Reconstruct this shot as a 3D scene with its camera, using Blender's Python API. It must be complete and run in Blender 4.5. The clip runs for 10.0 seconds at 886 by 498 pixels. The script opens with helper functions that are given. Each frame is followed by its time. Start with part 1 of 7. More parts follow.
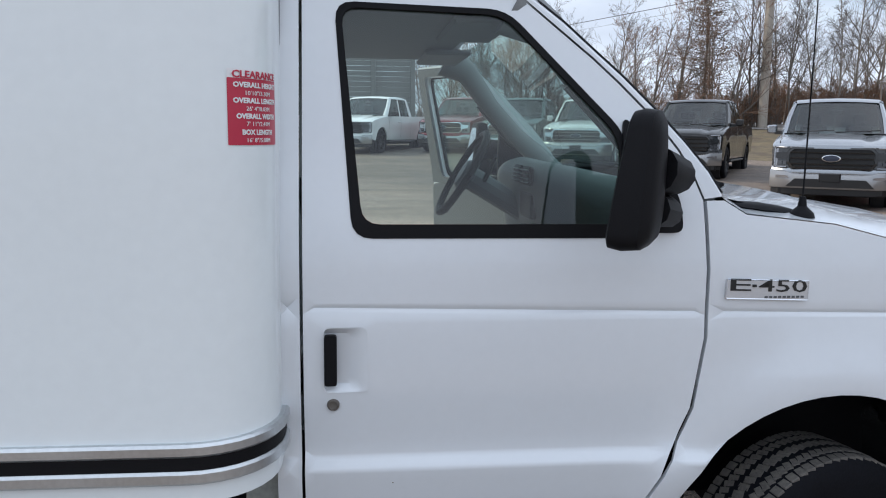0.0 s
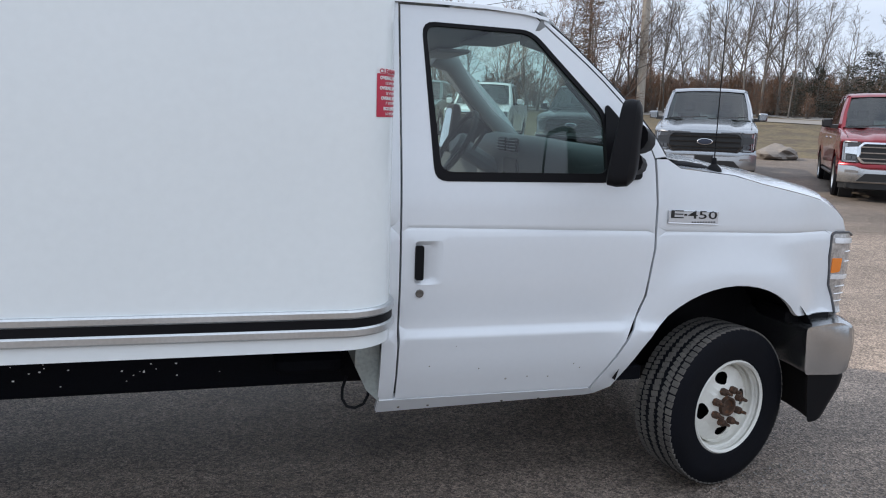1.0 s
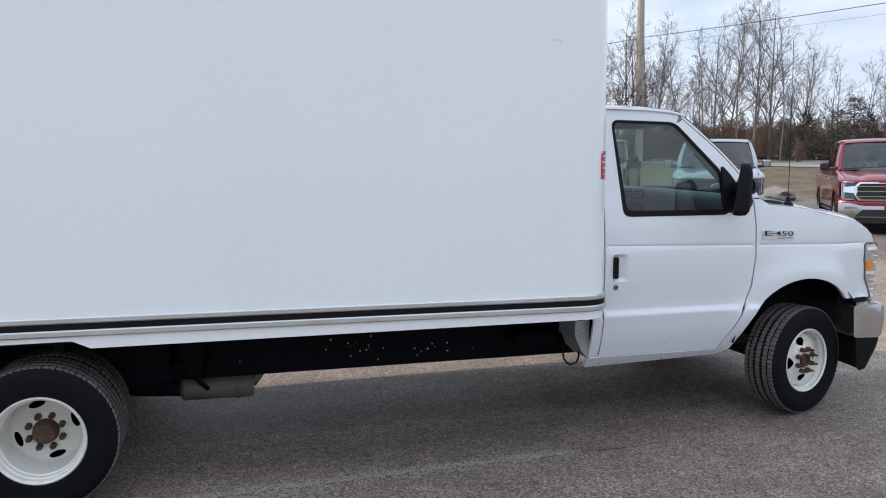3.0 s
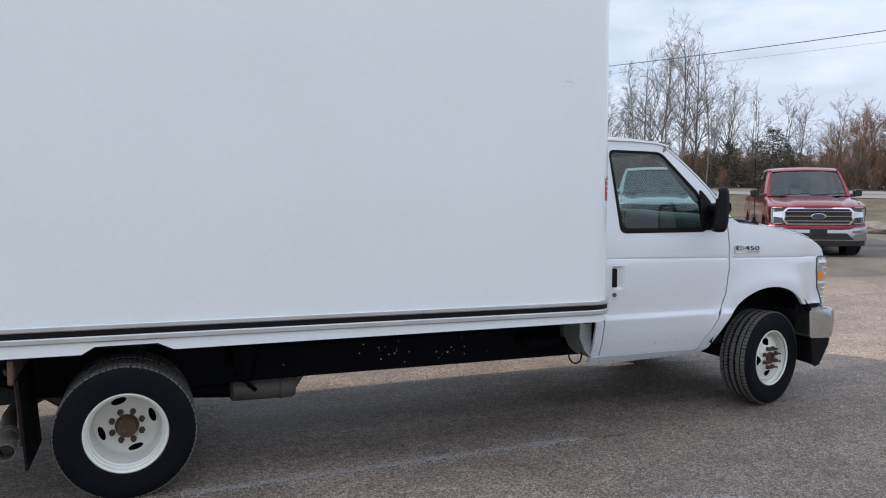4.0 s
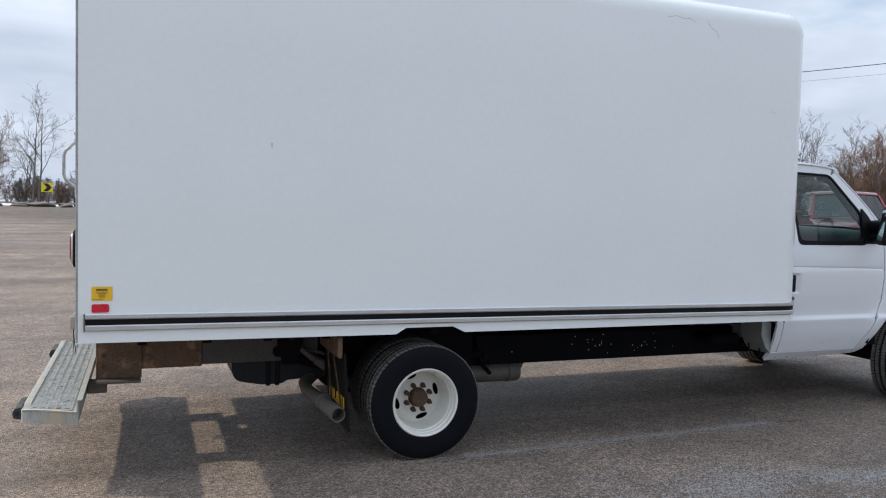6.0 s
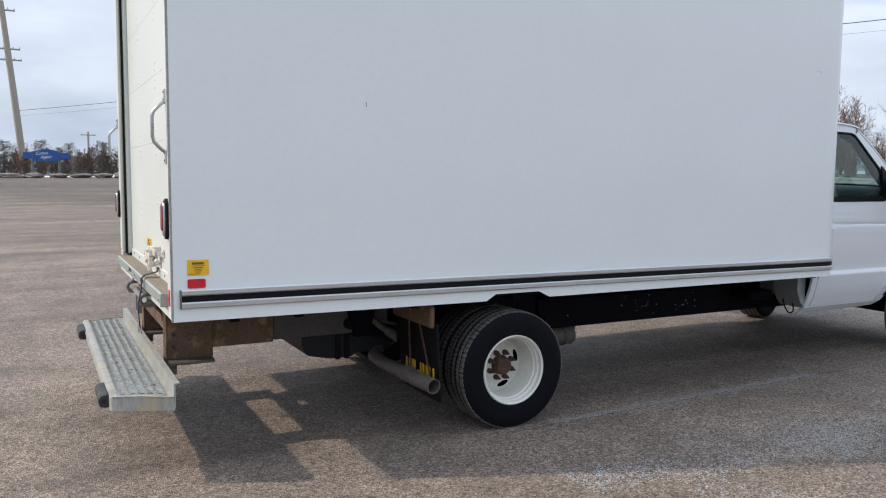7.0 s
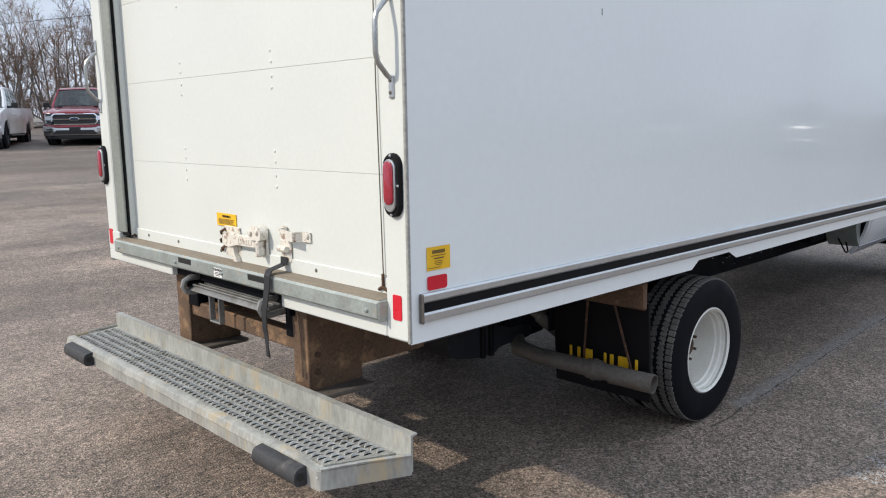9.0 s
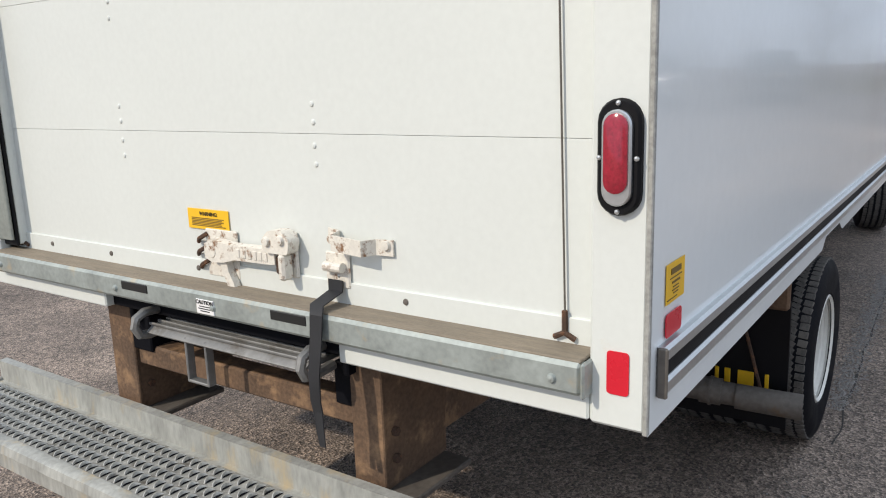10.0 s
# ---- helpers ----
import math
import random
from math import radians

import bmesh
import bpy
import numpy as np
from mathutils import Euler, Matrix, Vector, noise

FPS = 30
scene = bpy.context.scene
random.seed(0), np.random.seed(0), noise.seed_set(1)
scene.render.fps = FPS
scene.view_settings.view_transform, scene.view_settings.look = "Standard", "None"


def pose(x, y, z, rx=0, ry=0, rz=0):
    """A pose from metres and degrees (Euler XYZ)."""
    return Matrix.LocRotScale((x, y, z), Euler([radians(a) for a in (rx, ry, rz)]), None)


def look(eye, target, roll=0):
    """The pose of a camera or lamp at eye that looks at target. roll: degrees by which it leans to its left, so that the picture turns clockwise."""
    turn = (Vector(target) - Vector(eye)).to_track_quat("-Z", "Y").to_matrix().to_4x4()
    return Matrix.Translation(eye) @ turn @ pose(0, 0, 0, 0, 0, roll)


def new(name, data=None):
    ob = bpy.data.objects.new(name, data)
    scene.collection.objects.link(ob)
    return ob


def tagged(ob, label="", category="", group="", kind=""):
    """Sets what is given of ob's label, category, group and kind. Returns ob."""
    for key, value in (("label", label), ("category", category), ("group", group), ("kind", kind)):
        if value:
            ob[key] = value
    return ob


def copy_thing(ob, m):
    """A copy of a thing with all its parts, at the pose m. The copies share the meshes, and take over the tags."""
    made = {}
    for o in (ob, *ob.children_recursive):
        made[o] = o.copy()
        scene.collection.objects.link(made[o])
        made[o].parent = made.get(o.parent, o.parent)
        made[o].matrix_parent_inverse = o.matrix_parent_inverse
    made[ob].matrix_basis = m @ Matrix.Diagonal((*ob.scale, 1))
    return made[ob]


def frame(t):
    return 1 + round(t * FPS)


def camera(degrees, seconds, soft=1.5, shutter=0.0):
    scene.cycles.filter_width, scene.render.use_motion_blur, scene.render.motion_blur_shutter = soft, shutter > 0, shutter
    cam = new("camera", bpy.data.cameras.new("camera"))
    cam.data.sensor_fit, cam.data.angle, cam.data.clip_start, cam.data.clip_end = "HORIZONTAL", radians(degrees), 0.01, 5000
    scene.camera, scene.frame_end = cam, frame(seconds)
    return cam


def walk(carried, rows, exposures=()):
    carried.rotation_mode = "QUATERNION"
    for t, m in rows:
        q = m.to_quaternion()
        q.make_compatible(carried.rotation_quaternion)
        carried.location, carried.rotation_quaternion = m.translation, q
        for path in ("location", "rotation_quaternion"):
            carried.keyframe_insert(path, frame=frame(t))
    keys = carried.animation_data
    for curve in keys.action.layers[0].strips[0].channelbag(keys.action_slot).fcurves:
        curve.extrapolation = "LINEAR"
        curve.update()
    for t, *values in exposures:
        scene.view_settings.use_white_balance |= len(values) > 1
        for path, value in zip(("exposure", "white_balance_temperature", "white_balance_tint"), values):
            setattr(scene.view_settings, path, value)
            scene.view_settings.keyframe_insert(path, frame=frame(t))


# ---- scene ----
cam = camera(58.8, 10.0, soft=1.1)
PATH = [
    (0, (-0.036, -0.05, 1.59), (0.178, 1.917, 1.298), 0.7),
    (0.5, (-0.348, -0.529, 1.566), (0.054, 1.402, 1.236), 1.2),
    (1, (-0.749, -0.934, 1.569), (-0.248, 0.974, 1.235), 1.8),
    (1.5, (-1.231, -1.318, 1.58), (-0.725, 0.592, 1.271), 1.3),
    (2, (-1.59, -1.698, 1.604), (-1.126, 0.228, 1.332), 0.4),
    (2.2, (-1.767, -1.823, 1.583), (-1.309, 0.107, 1.329), 0.1),
    (3.3, (-2.502, -2.511, 1.618), (-1.931, -0.603, 1.44), -0.3),
    (3.5, (-2.649, -2.587, 1.605), (-2.037, -0.69, 1.443), -0.3),
    (4, (-3.054, -2.76, 1.584), (-2.364, -0.887, 1.452), -0.1),
    (4.5, (-3.446, -3.04, 1.589), (-2.772, -1.16, 1.481), 0.2),
    (5, (-3.947, -3.155, 1.577), (-3.307, -1.262, 1.493), 0.7),
    (5.5, (-4.418, -3.098, 1.536), (-3.761, -1.21, 1.467), 1.1),
    (5.7, (-4.581, -3.022, 1.53), (-3.915, -1.137, 1.454), 1.2),
    (6.8, (-5.601, -2.456, 1.513), (-4.706, -0.674, 1.354), 0.9),
    (7, (-5.77, -2.297, 1.494), (-4.844, -0.533, 1.315), 0.5),
    (7.5, (-6.175, -1.883, 1.491), (-5.163, -0.175, 1.251), 0.2),
    (8, (-6.465, -1.379, 1.476), (-5.354, 0.26, 1.194), -0.4),
    (8.5, (-6.647, -0.804, 1.479), (-5.412, 0.741, 1.184), -0.6),
    (9, (-6.764, -0.159, 1.476), (-5.391, 1.261, 1.158), -0.9),
    (9.5, (-6.643, 0.517, 1.448), (-5.15, 1.799, 1.092), -1.4),
    (10, (-6.449, 1.178, 1.429), (-4.845, 2.294, 1.002), -1.9),
]
walk(cam, [(t, look(eye, target, roll)) for t, eye, target, roll in PATH],
     [(0.0, 0.14), (1.0, 0.20), (2.0, 0.29), (3.5, 0.19), (4.5, 0.07), (5.5, -0.06), (7.0, -0.02), (8.5, 0.04), (10.0, -0.09)])

from mathutils import geometry

# ---- world, sun, exposure ----
SUN_TO = Vector((-1.2, 0.5, 1.0)).normalized()
world = bpy.data.worlds.new("world")
scene.world = world
world.use_nodes = True
wn, wl = world.node_tree.nodes, world.node_tree.links
wn.clear()
w_out, w_bg = wn.new("ShaderNodeOutputWorld"), wn.new("ShaderNodeBackground")
w_sky, w_mix, w_tc, w_map = wn.new("ShaderNodeTexSky"), wn.new("ShaderNodeMix"), wn.new("ShaderNodeTexCoord"), wn.new("ShaderNodeMapping")
w_noise, w_ramp, w_noise2, w_cloud = wn.new("ShaderNodeTexNoise"), wn.new("ShaderNodeValToRGB"), wn.new("ShaderNodeTexNoise"), wn.new("ShaderNodeValToRGB")
w_sky.sky_type, w_sky.sun_disc = "NISHITA", False
w_sky.sun_elevation, w_sky.sun_rotation = math.asin(SUN_TO.z), math.atan2(SUN_TO.x, SUN_TO.y)
w_map.inputs["Scale"].default_value = (1.6, 1.6, 5.0)
w_noise.inputs["Scale"].default_value, w_noise.inputs["Detail"].default_value = 1.6, 6
w_noise2.inputs["Scale"].default_value, w_noise2.inputs["Detail"].default_value = 2.6, 8
w_ramp.color_ramp.elements[0].position, w_ramp.color_ramp.elements[1].position = 0.20, 0.38
w_cloud.color_ramp.elements[0].position, w_cloud.color_ramp.elements[1].position = 0.32, 0.66
w_cloud.color_ramp.elements[0].color, w_cloud.color_ramp.elements[1].color = (3.82, 4.43, 5.48, 1), (5.72, 6.34, 7.35, 1)
w_mix.data_type = "RGBA"
w_sep, w_grad, w_mul = wn.new("ShaderNodeSeparateXYZ"), wn.new("ShaderNodeMapRange"), wn.new("ShaderNodeVectorMath")
w_grad.inputs["From Min"].default_value, w_grad.inputs["From Max"].default_value = 0.0, 1.0
w_grad.inputs["To Min"].default_value, w_grad.inputs["To Max"].default_value = 1.02, 1.66
w_mul.operation = "SCALE"
w_bg.inputs["Strength"].default_value = 0.129
for a, b in ((w_tc.outputs["Generated"], w_map.inputs["Vector"]), (w_map.outputs["Vector"], w_noise.inputs["Vector"]), (w_map.outputs["Vector"], w_noise2.inputs["Vector"]),
             (w_noise.outputs["Fac"], w_ramp.inputs["Fac"]), (w_noise2.outputs["Fac"], w_cloud.inputs["Fac"]),
             (w_ramp.outputs["Color"], w_mix.inputs["Factor"]), (w_sky.outputs["Color"], w_mix.inputs["A"]), (w_cloud.outputs["Color"], w_mix.inputs["B"]),
             (w_tc.outputs["Generated"], w_sep.inputs["Vector"]), (w_sep.outputs["Z"], w_grad.inputs["Value"]), (w_grad.outputs["Result"], w_mul.inputs["Scale"]),
             (w_mix.outputs["Result"], w_mul.inputs[0]), (w_mul.outputs["Vector"], w_bg.inputs["Color"]), (w_bg.outputs["Background"], w_out.inputs["Surface"])):
    wl.new(a, b)
sun_data = bpy.data.lights.new("sun", "SUN")
sun_data.energy, sun_data.angle, sun_data.color = 3.15, radians(1.3), (1.0, 0.89, 0.745)
sun = new("sun", sun_data)
sun.matrix_basis = look(SUN_TO * 60, (0, 0, 0))


# ---- materials ----
def surf(name, base, rough=0.5, metal=0.0, var=0.15, scale=4.0, fine=120.0, bump=0.0, coat=0.0, stain=None, amount=0.5, stain_scale=3.0, spec=0.5, stretch=(1, 1, 1)):
    """A painted, metal or plastic surface: base colour with broad and fine variation, optional stains of a second colour, relief."""
    m = bpy.data.materials.new(name)
    m.use_nodes = True
    n, l = m.node_tree.nodes, m.node_tree.links
    b = n["Principled BSDF"]
    tc, mp = n.new("ShaderNodeTexCoord"), n.new("ShaderNodeMapping")
    mp.inputs["Scale"].default_value = stretch
    l.new(tc.outputs["Object"], mp.inputs["Vector"])
    big, small = n.new("ShaderNodeTexNoise"), n.new("ShaderNodeTexNoise")
    big.inputs["Scale"].default_value, big.inputs["Detail"].default_value = scale, 6
    small.inputs["Scale"].default_value, small.inputs["Detail"].default_value = fine, 3
    for t in (big, small):
        l.new(mp.outputs["Vector"], t.inputs["Vector"])
    add = n.new("ShaderNodeMath")
    add.operation = "ADD"
    l.new(big.outputs["Fac"], add.inputs[0]), l.new(small.outputs["Fac"], add.inputs[1])
    rng = n.new("ShaderNodeMapRange")
    rng.inputs["From Min"].default_value, rng.inputs["From Max"].default_value = 0.6, 1.4
    rng.inputs["To Min"].default_value, rng.inputs["To Max"].default_value = 1 - var, 1 + var
    l.new(add.outputs[0], rng.inputs["Value"])
    col = n.new("ShaderNodeVectorMath")
    col.operation = "SCALE"
    col.inputs[0].default_value = base
    l.new(rng.outputs["Result"], col.inputs["Scale"])
    last = col.outputs["Vector"]
    if stain:
        sn, sr, mx = n.new("ShaderNodeTexNoise"), n.new("ShaderNodeValToRGB"), n.new("ShaderNodeMix")
        sn.inputs["Scale"].default_value, sn.inputs["Detail"].default_value, sn.inputs["Roughness"].default_value = stain_scale, 9, 0.65
        sr.color_ramp.elements[0].position, sr.color_ramp.elements[1].position = 0.78 - amount * 0.5, 0.90 - amount * 0.5
        mx.data_type = "RGBA"
        mx.inputs["B"].default_value = (*stain, 1)
        l.new(mp.outputs["Vector"], sn.inputs["Vector"]), l.new(sn.outputs["Fac"], sr.inputs["Fac"])
        l.new(sr.outputs["Color"], mx.inputs["Factor"]), l.new(last, mx.inputs["A"])
        last = mx.outputs["Result"]
    l.new(last, b.inputs["Base Color"])
    rr = n.new("ShaderNodeMapRange")
    rr.inputs["From Min"].default_value, rr.inputs["From Max"].default_value = 0.3, 0.7
    rr.inputs["To Min"].default_value, rr.inputs["To Max"].default_value = max(0.02, rough * 0.85), min(1, rough * 1.15)
    l.new(big.outputs["Fac"], rr.inputs["Value"]), l.new(rr.outputs["Result"], b.inputs["Roughness"])
    b.inputs["Metallic"].default_value, b.inputs["Coat Weight"].default_value, b.inputs["Coat Roughness"].default_value = metal, coat, 0.03
    b.inputs["Specular IOR Level"].default_value = spec
    if bump:
        bp = n.new("ShaderNodeBump")
        bp.inputs["Strength"].default_value, bp.inputs["Distance"].default_value = 0.6, bump
        l.new(small.outputs["Fac"], bp.inputs["Height"]), l.new(bp.outputs["Normal"], b.inputs["Normal"])
    return m


def glass(name, tint, rough=0.0, base=0.07):
    """Thin tinted pane: see-through with a Fresnel reflection."""
    m = bpy.data.materials.new(name)
    m.use_nodes = True
    n, l = m.node_tree.nodes, m.node_tree.links
    n.clear()
    o, mix, tr, gl, lw, pw, ad = (n.new("ShaderNode" + k) for k in ("OutputMaterial", "MixShader", "BsdfTransparent", "BsdfGlossy", "LayerWeight", "Math", "Math"))
    tr.inputs["Color"].default_value = (*tint, 1)
    gl.inputs["Roughness"].default_value = rough
    lw.inputs["Blend"].default_value = 0.5
    pw.operation, ad.operation = "POWER", "MULTIPLY_ADD"
    pw.inputs[1].default_value, ad.inputs[1].default_value, ad.inputs[2].default_value = 5.0, 0.99 - base, base
    l.new(lw.outputs["Facing"], pw.inputs[0]), l.new(pw.outputs[0], ad.inputs[0])
    l.new(ad.outputs[0], mix.inputs[0]), l.new(tr.outputs[0], mix.inputs[1]), l.new(gl.outputs[0], mix.inputs[2]), l.new(mix.outputs[0], o.inputs["Surface"])
    return m


WHITE = surf("white_gelcoat", (0.81, 0.85, 0.855), 0.16, var=0.025, scale=1.2, fine=30, coat=0.25, spec=0.35, stain=(0.72, 0.73, 0.71), amount=0.15, stain_scale=1.5)
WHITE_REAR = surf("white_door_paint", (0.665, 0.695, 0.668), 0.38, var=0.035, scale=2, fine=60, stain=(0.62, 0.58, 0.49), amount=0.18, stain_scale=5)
CAB_WHITE = surf("white_car_paint", (0.73, 0.76, 0.79), 0.22, var=0.015, scale=2, fine=40, coat=0.8)
BLACK_PLASTIC = surf("black_plastic", (0.0065, 0.0065, 0.008), 0.6, spec=0.16, var=0.25, fine=300, bump=0.0006)
RUBBER = surf("tyre_rubber", (0.0055, 0.006, 0.0085), 0.65, var=0.3, scale=8, fine=150, bump=0.001, spec=0.10, stain=(0.016, 0.015, 0.015), amount=0.20, stain_scale=9)
TREAD = surf("tyre_tread", (0.105, 0.097, 0.088), 0.9, var=0.4, scale=10, fine=120, bump=0.002, stain=(0.15, 0.137, 0.12), amount=0.5, stain_scale=14)
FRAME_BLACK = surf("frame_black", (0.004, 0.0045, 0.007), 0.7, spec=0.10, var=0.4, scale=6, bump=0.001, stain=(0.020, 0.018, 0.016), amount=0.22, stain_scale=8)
RUST = surf("rusty_steel", (0.120, 0.073, 0.044), 0.8, var=0.5, scale=7, fine=90, bump=0.003, stain=(0.27, 0.165, 0.090), amount=0.50, stain_scale=11)
RUST_HUB = surf("rusty_hub", (0.07, 0.040, 0.026), 0.85, var=0.4, scale=30, fine=200, bump=0.003, stain=(0.17, 0.075, 0.035), amount=0.5, stain_scale=40)
GALV = surf("galvanised_steel", (0.34, 0.375, 0.36), 0.5, metal=0.4, var=0.22, scale=12, fine=70, bump=0.0008, stain=(0.46, 0.39, 0.27), amount=0.40, stain_scale=9)
GALV_STEP = surf("galvanised_step", (0.37, 0.375, 0.35), 0.55, metal=0.25, var=0.32, scale=11, fine=70, bump=0.0016, stain=(0.46, 0.39, 0.27), amount=0.5, stain_scale=9, stretch=(1, 1, 0.35))
GALV_GRIP = surf("galvanised_grip", (0.33, 0.33, 0.305), 0.6, metal=0.3, var=0.4, scale=16, fine=90, bump=0.001, stain=(0.12, 0.11, 0.09), amount=0.5, stain_scale=14)
ALU = surf("aluminium", (0.60, 0.62, 0.63), 0.35, metal=0.9, var=0.10, scale=5, fine=80, stain=(0.30, 0.30, 0.29), amount=0.25, stain_scale=6)
CHROME = surf("chrome", (0.78, 0.80, 0.83), 0.07, metal=1.0, var=0.03)
RIM_WHITE = surf("white_steel_rim", (0.73, 0.72, 0.665), 0.4, var=0.08, scale=9, fine=60, stain=(0.40, 0.29, 0.17), amount=0.22, stain_scale=12)
MUFFLER = surf("muffler_steel", (0.145, 0.13, 0.115), 0.65, metal=0.4, var=0.3, scale=9, fine=60, bump=0.001, stain=(0.17, 0.125, 0.085), amount=0.4, stain_scale=10)
GLASS = glass("tinted_glass", (0.70, 0.85, 0.81))
HEADLAMP = surf("headlight_lens", (0.46, 0.445, 0.43), 0.10, metal=0.35, var=0.45, scale=30, fine=90, coat=1.0)
HEADLAMP_BAR = surf("headlight_bright_bar", (0.86, 0.87, 0.89), 0.15, metal=0.2, var=0.08, scale=30, coat=1.0)
GASKET = surf("grey_lamp_gasket", (0.085, 0.088, 0.095), 0.5, var=0.15, scale=20)
BUMPER_CHROME = surf("dull_chrome", (0.50, 0.51, 0.52), 0.22, metal=0.95, var=0.12, scale=8, fine=80)
BADGE_SILVER = surf("badge_silver", (0.60, 0.61, 0.63), 0.35, metal=0.45, var=0.04)
AMBER = surf("amber_lens", (0.85, 0.24, 0.03), 0.15, var=0.05, coat=0.5)
RED_LENS = surf("red_lens", (0.30, 0.010, 0.028), 0.15, var=0.35, scale=60, fine=200, coat=0.8)
RED_TAPE = surf("red_reflector", (0.62, 0.012, 0.03), 0.3, var=0.06, scale=20, fine=400)
YELLOW = surf("yellow_sticker", (0.85, 0.50, 0.02), 0.4, var=0.06, scale=20)
STICKER_RED = surf("red_sticker", (0.50, 0.025, 0.06), 0.35, var=0.04, scale=20)
STICKER_WHITE = surf("sticker_white", (0.8, 0.8, 0.8), 0.4, var=0.03)
PRINT = surf("faded_print", (0.16, 0.10, 0.02), 0.5, var=0.1)
INK = surf("black_ink", (0.01, 0.01, 0.01), 0.5, var=0.0)
SEAL = surf("grey_sealant", (0.33, 0.33, 0.31), 0.7, var=0.3, scale=30)
WOOD = surf("weathered_wood", (0.22, 0.185, 0.14), 0.8, var=0.35, scale=6, fine=60, bump=0.001, stretch=(12, 1, 12))
PLANK = surf("grey_weathered_board", (0.16, 0.17, 0.165), 0.85, var=0.3, scale=4, fine=40, bump=0.002, stretch=(1, 1, 10))
INTERIOR = surf("grey_interior_vinyl", (0.10, 0.105, 0.11), 0.6, var=0.12, fine=200, bump=0.0005)
INTERIOR_LIGHT = surf("light_grey_headliner", (0.22, 0.23, 0.235), 0.85, var=0.08, fine=150)
BARK = surf("grey_bark", (0.155, 0.137, 0.122), 0.95, var=0.35, scale=3, fine=25, bump=0.01, stretch=(1, 1, 0.3))
TWIG = surf("brown_twig", (0.105, 0.090, 0.081), 0.95, var=0.3, scale=1, fine=10)
TWIG_RED = surf("red_brown_twig", (0.175, 0.105, 0.070), 0.95, var=0.35, scale=1, fine=10)
NEEDLE = surf("dark_needles", (0.024, 0.030, 0.019), 0.9, var=0.4, scale=2, fine=10)
NEEDLE_BROWN = surf("brown_needles", (0.13, 0.085, 0.055), 0.9, var=0.4, scale=2, fine=10)
STONE = surf("pale_limestone", (0.19, 0.168, 0.15), 0.9, var=0.3, scale=3, fine=20, bump=0.02, stain=(0.16, 0.14, 0.12), amount=0.4, stain_scale=4)
POLE_WOOD = surf("grey_pole_wood", (0.39, 0.35, 0.30), 0.9, var=0.3, scale=3, fine=30, bump=0.004, stretch=(8, 8, 0.5))
GRAVEL_PALE = surf("pale_crushed_stone", (0.37, 0.37, 0.37), 0.9, var=0.5, scale=30, fine=200)
GRIT = surf("brown_grey_grit", (0.175, 0.150, 0.130), 0.9, var=0.9, scale=25, fine=60)
GRAVEL = surf("grey_gravel", (0.27, 0.255, 0.24), 0.9, var=0.5, scale=30, fine=200)


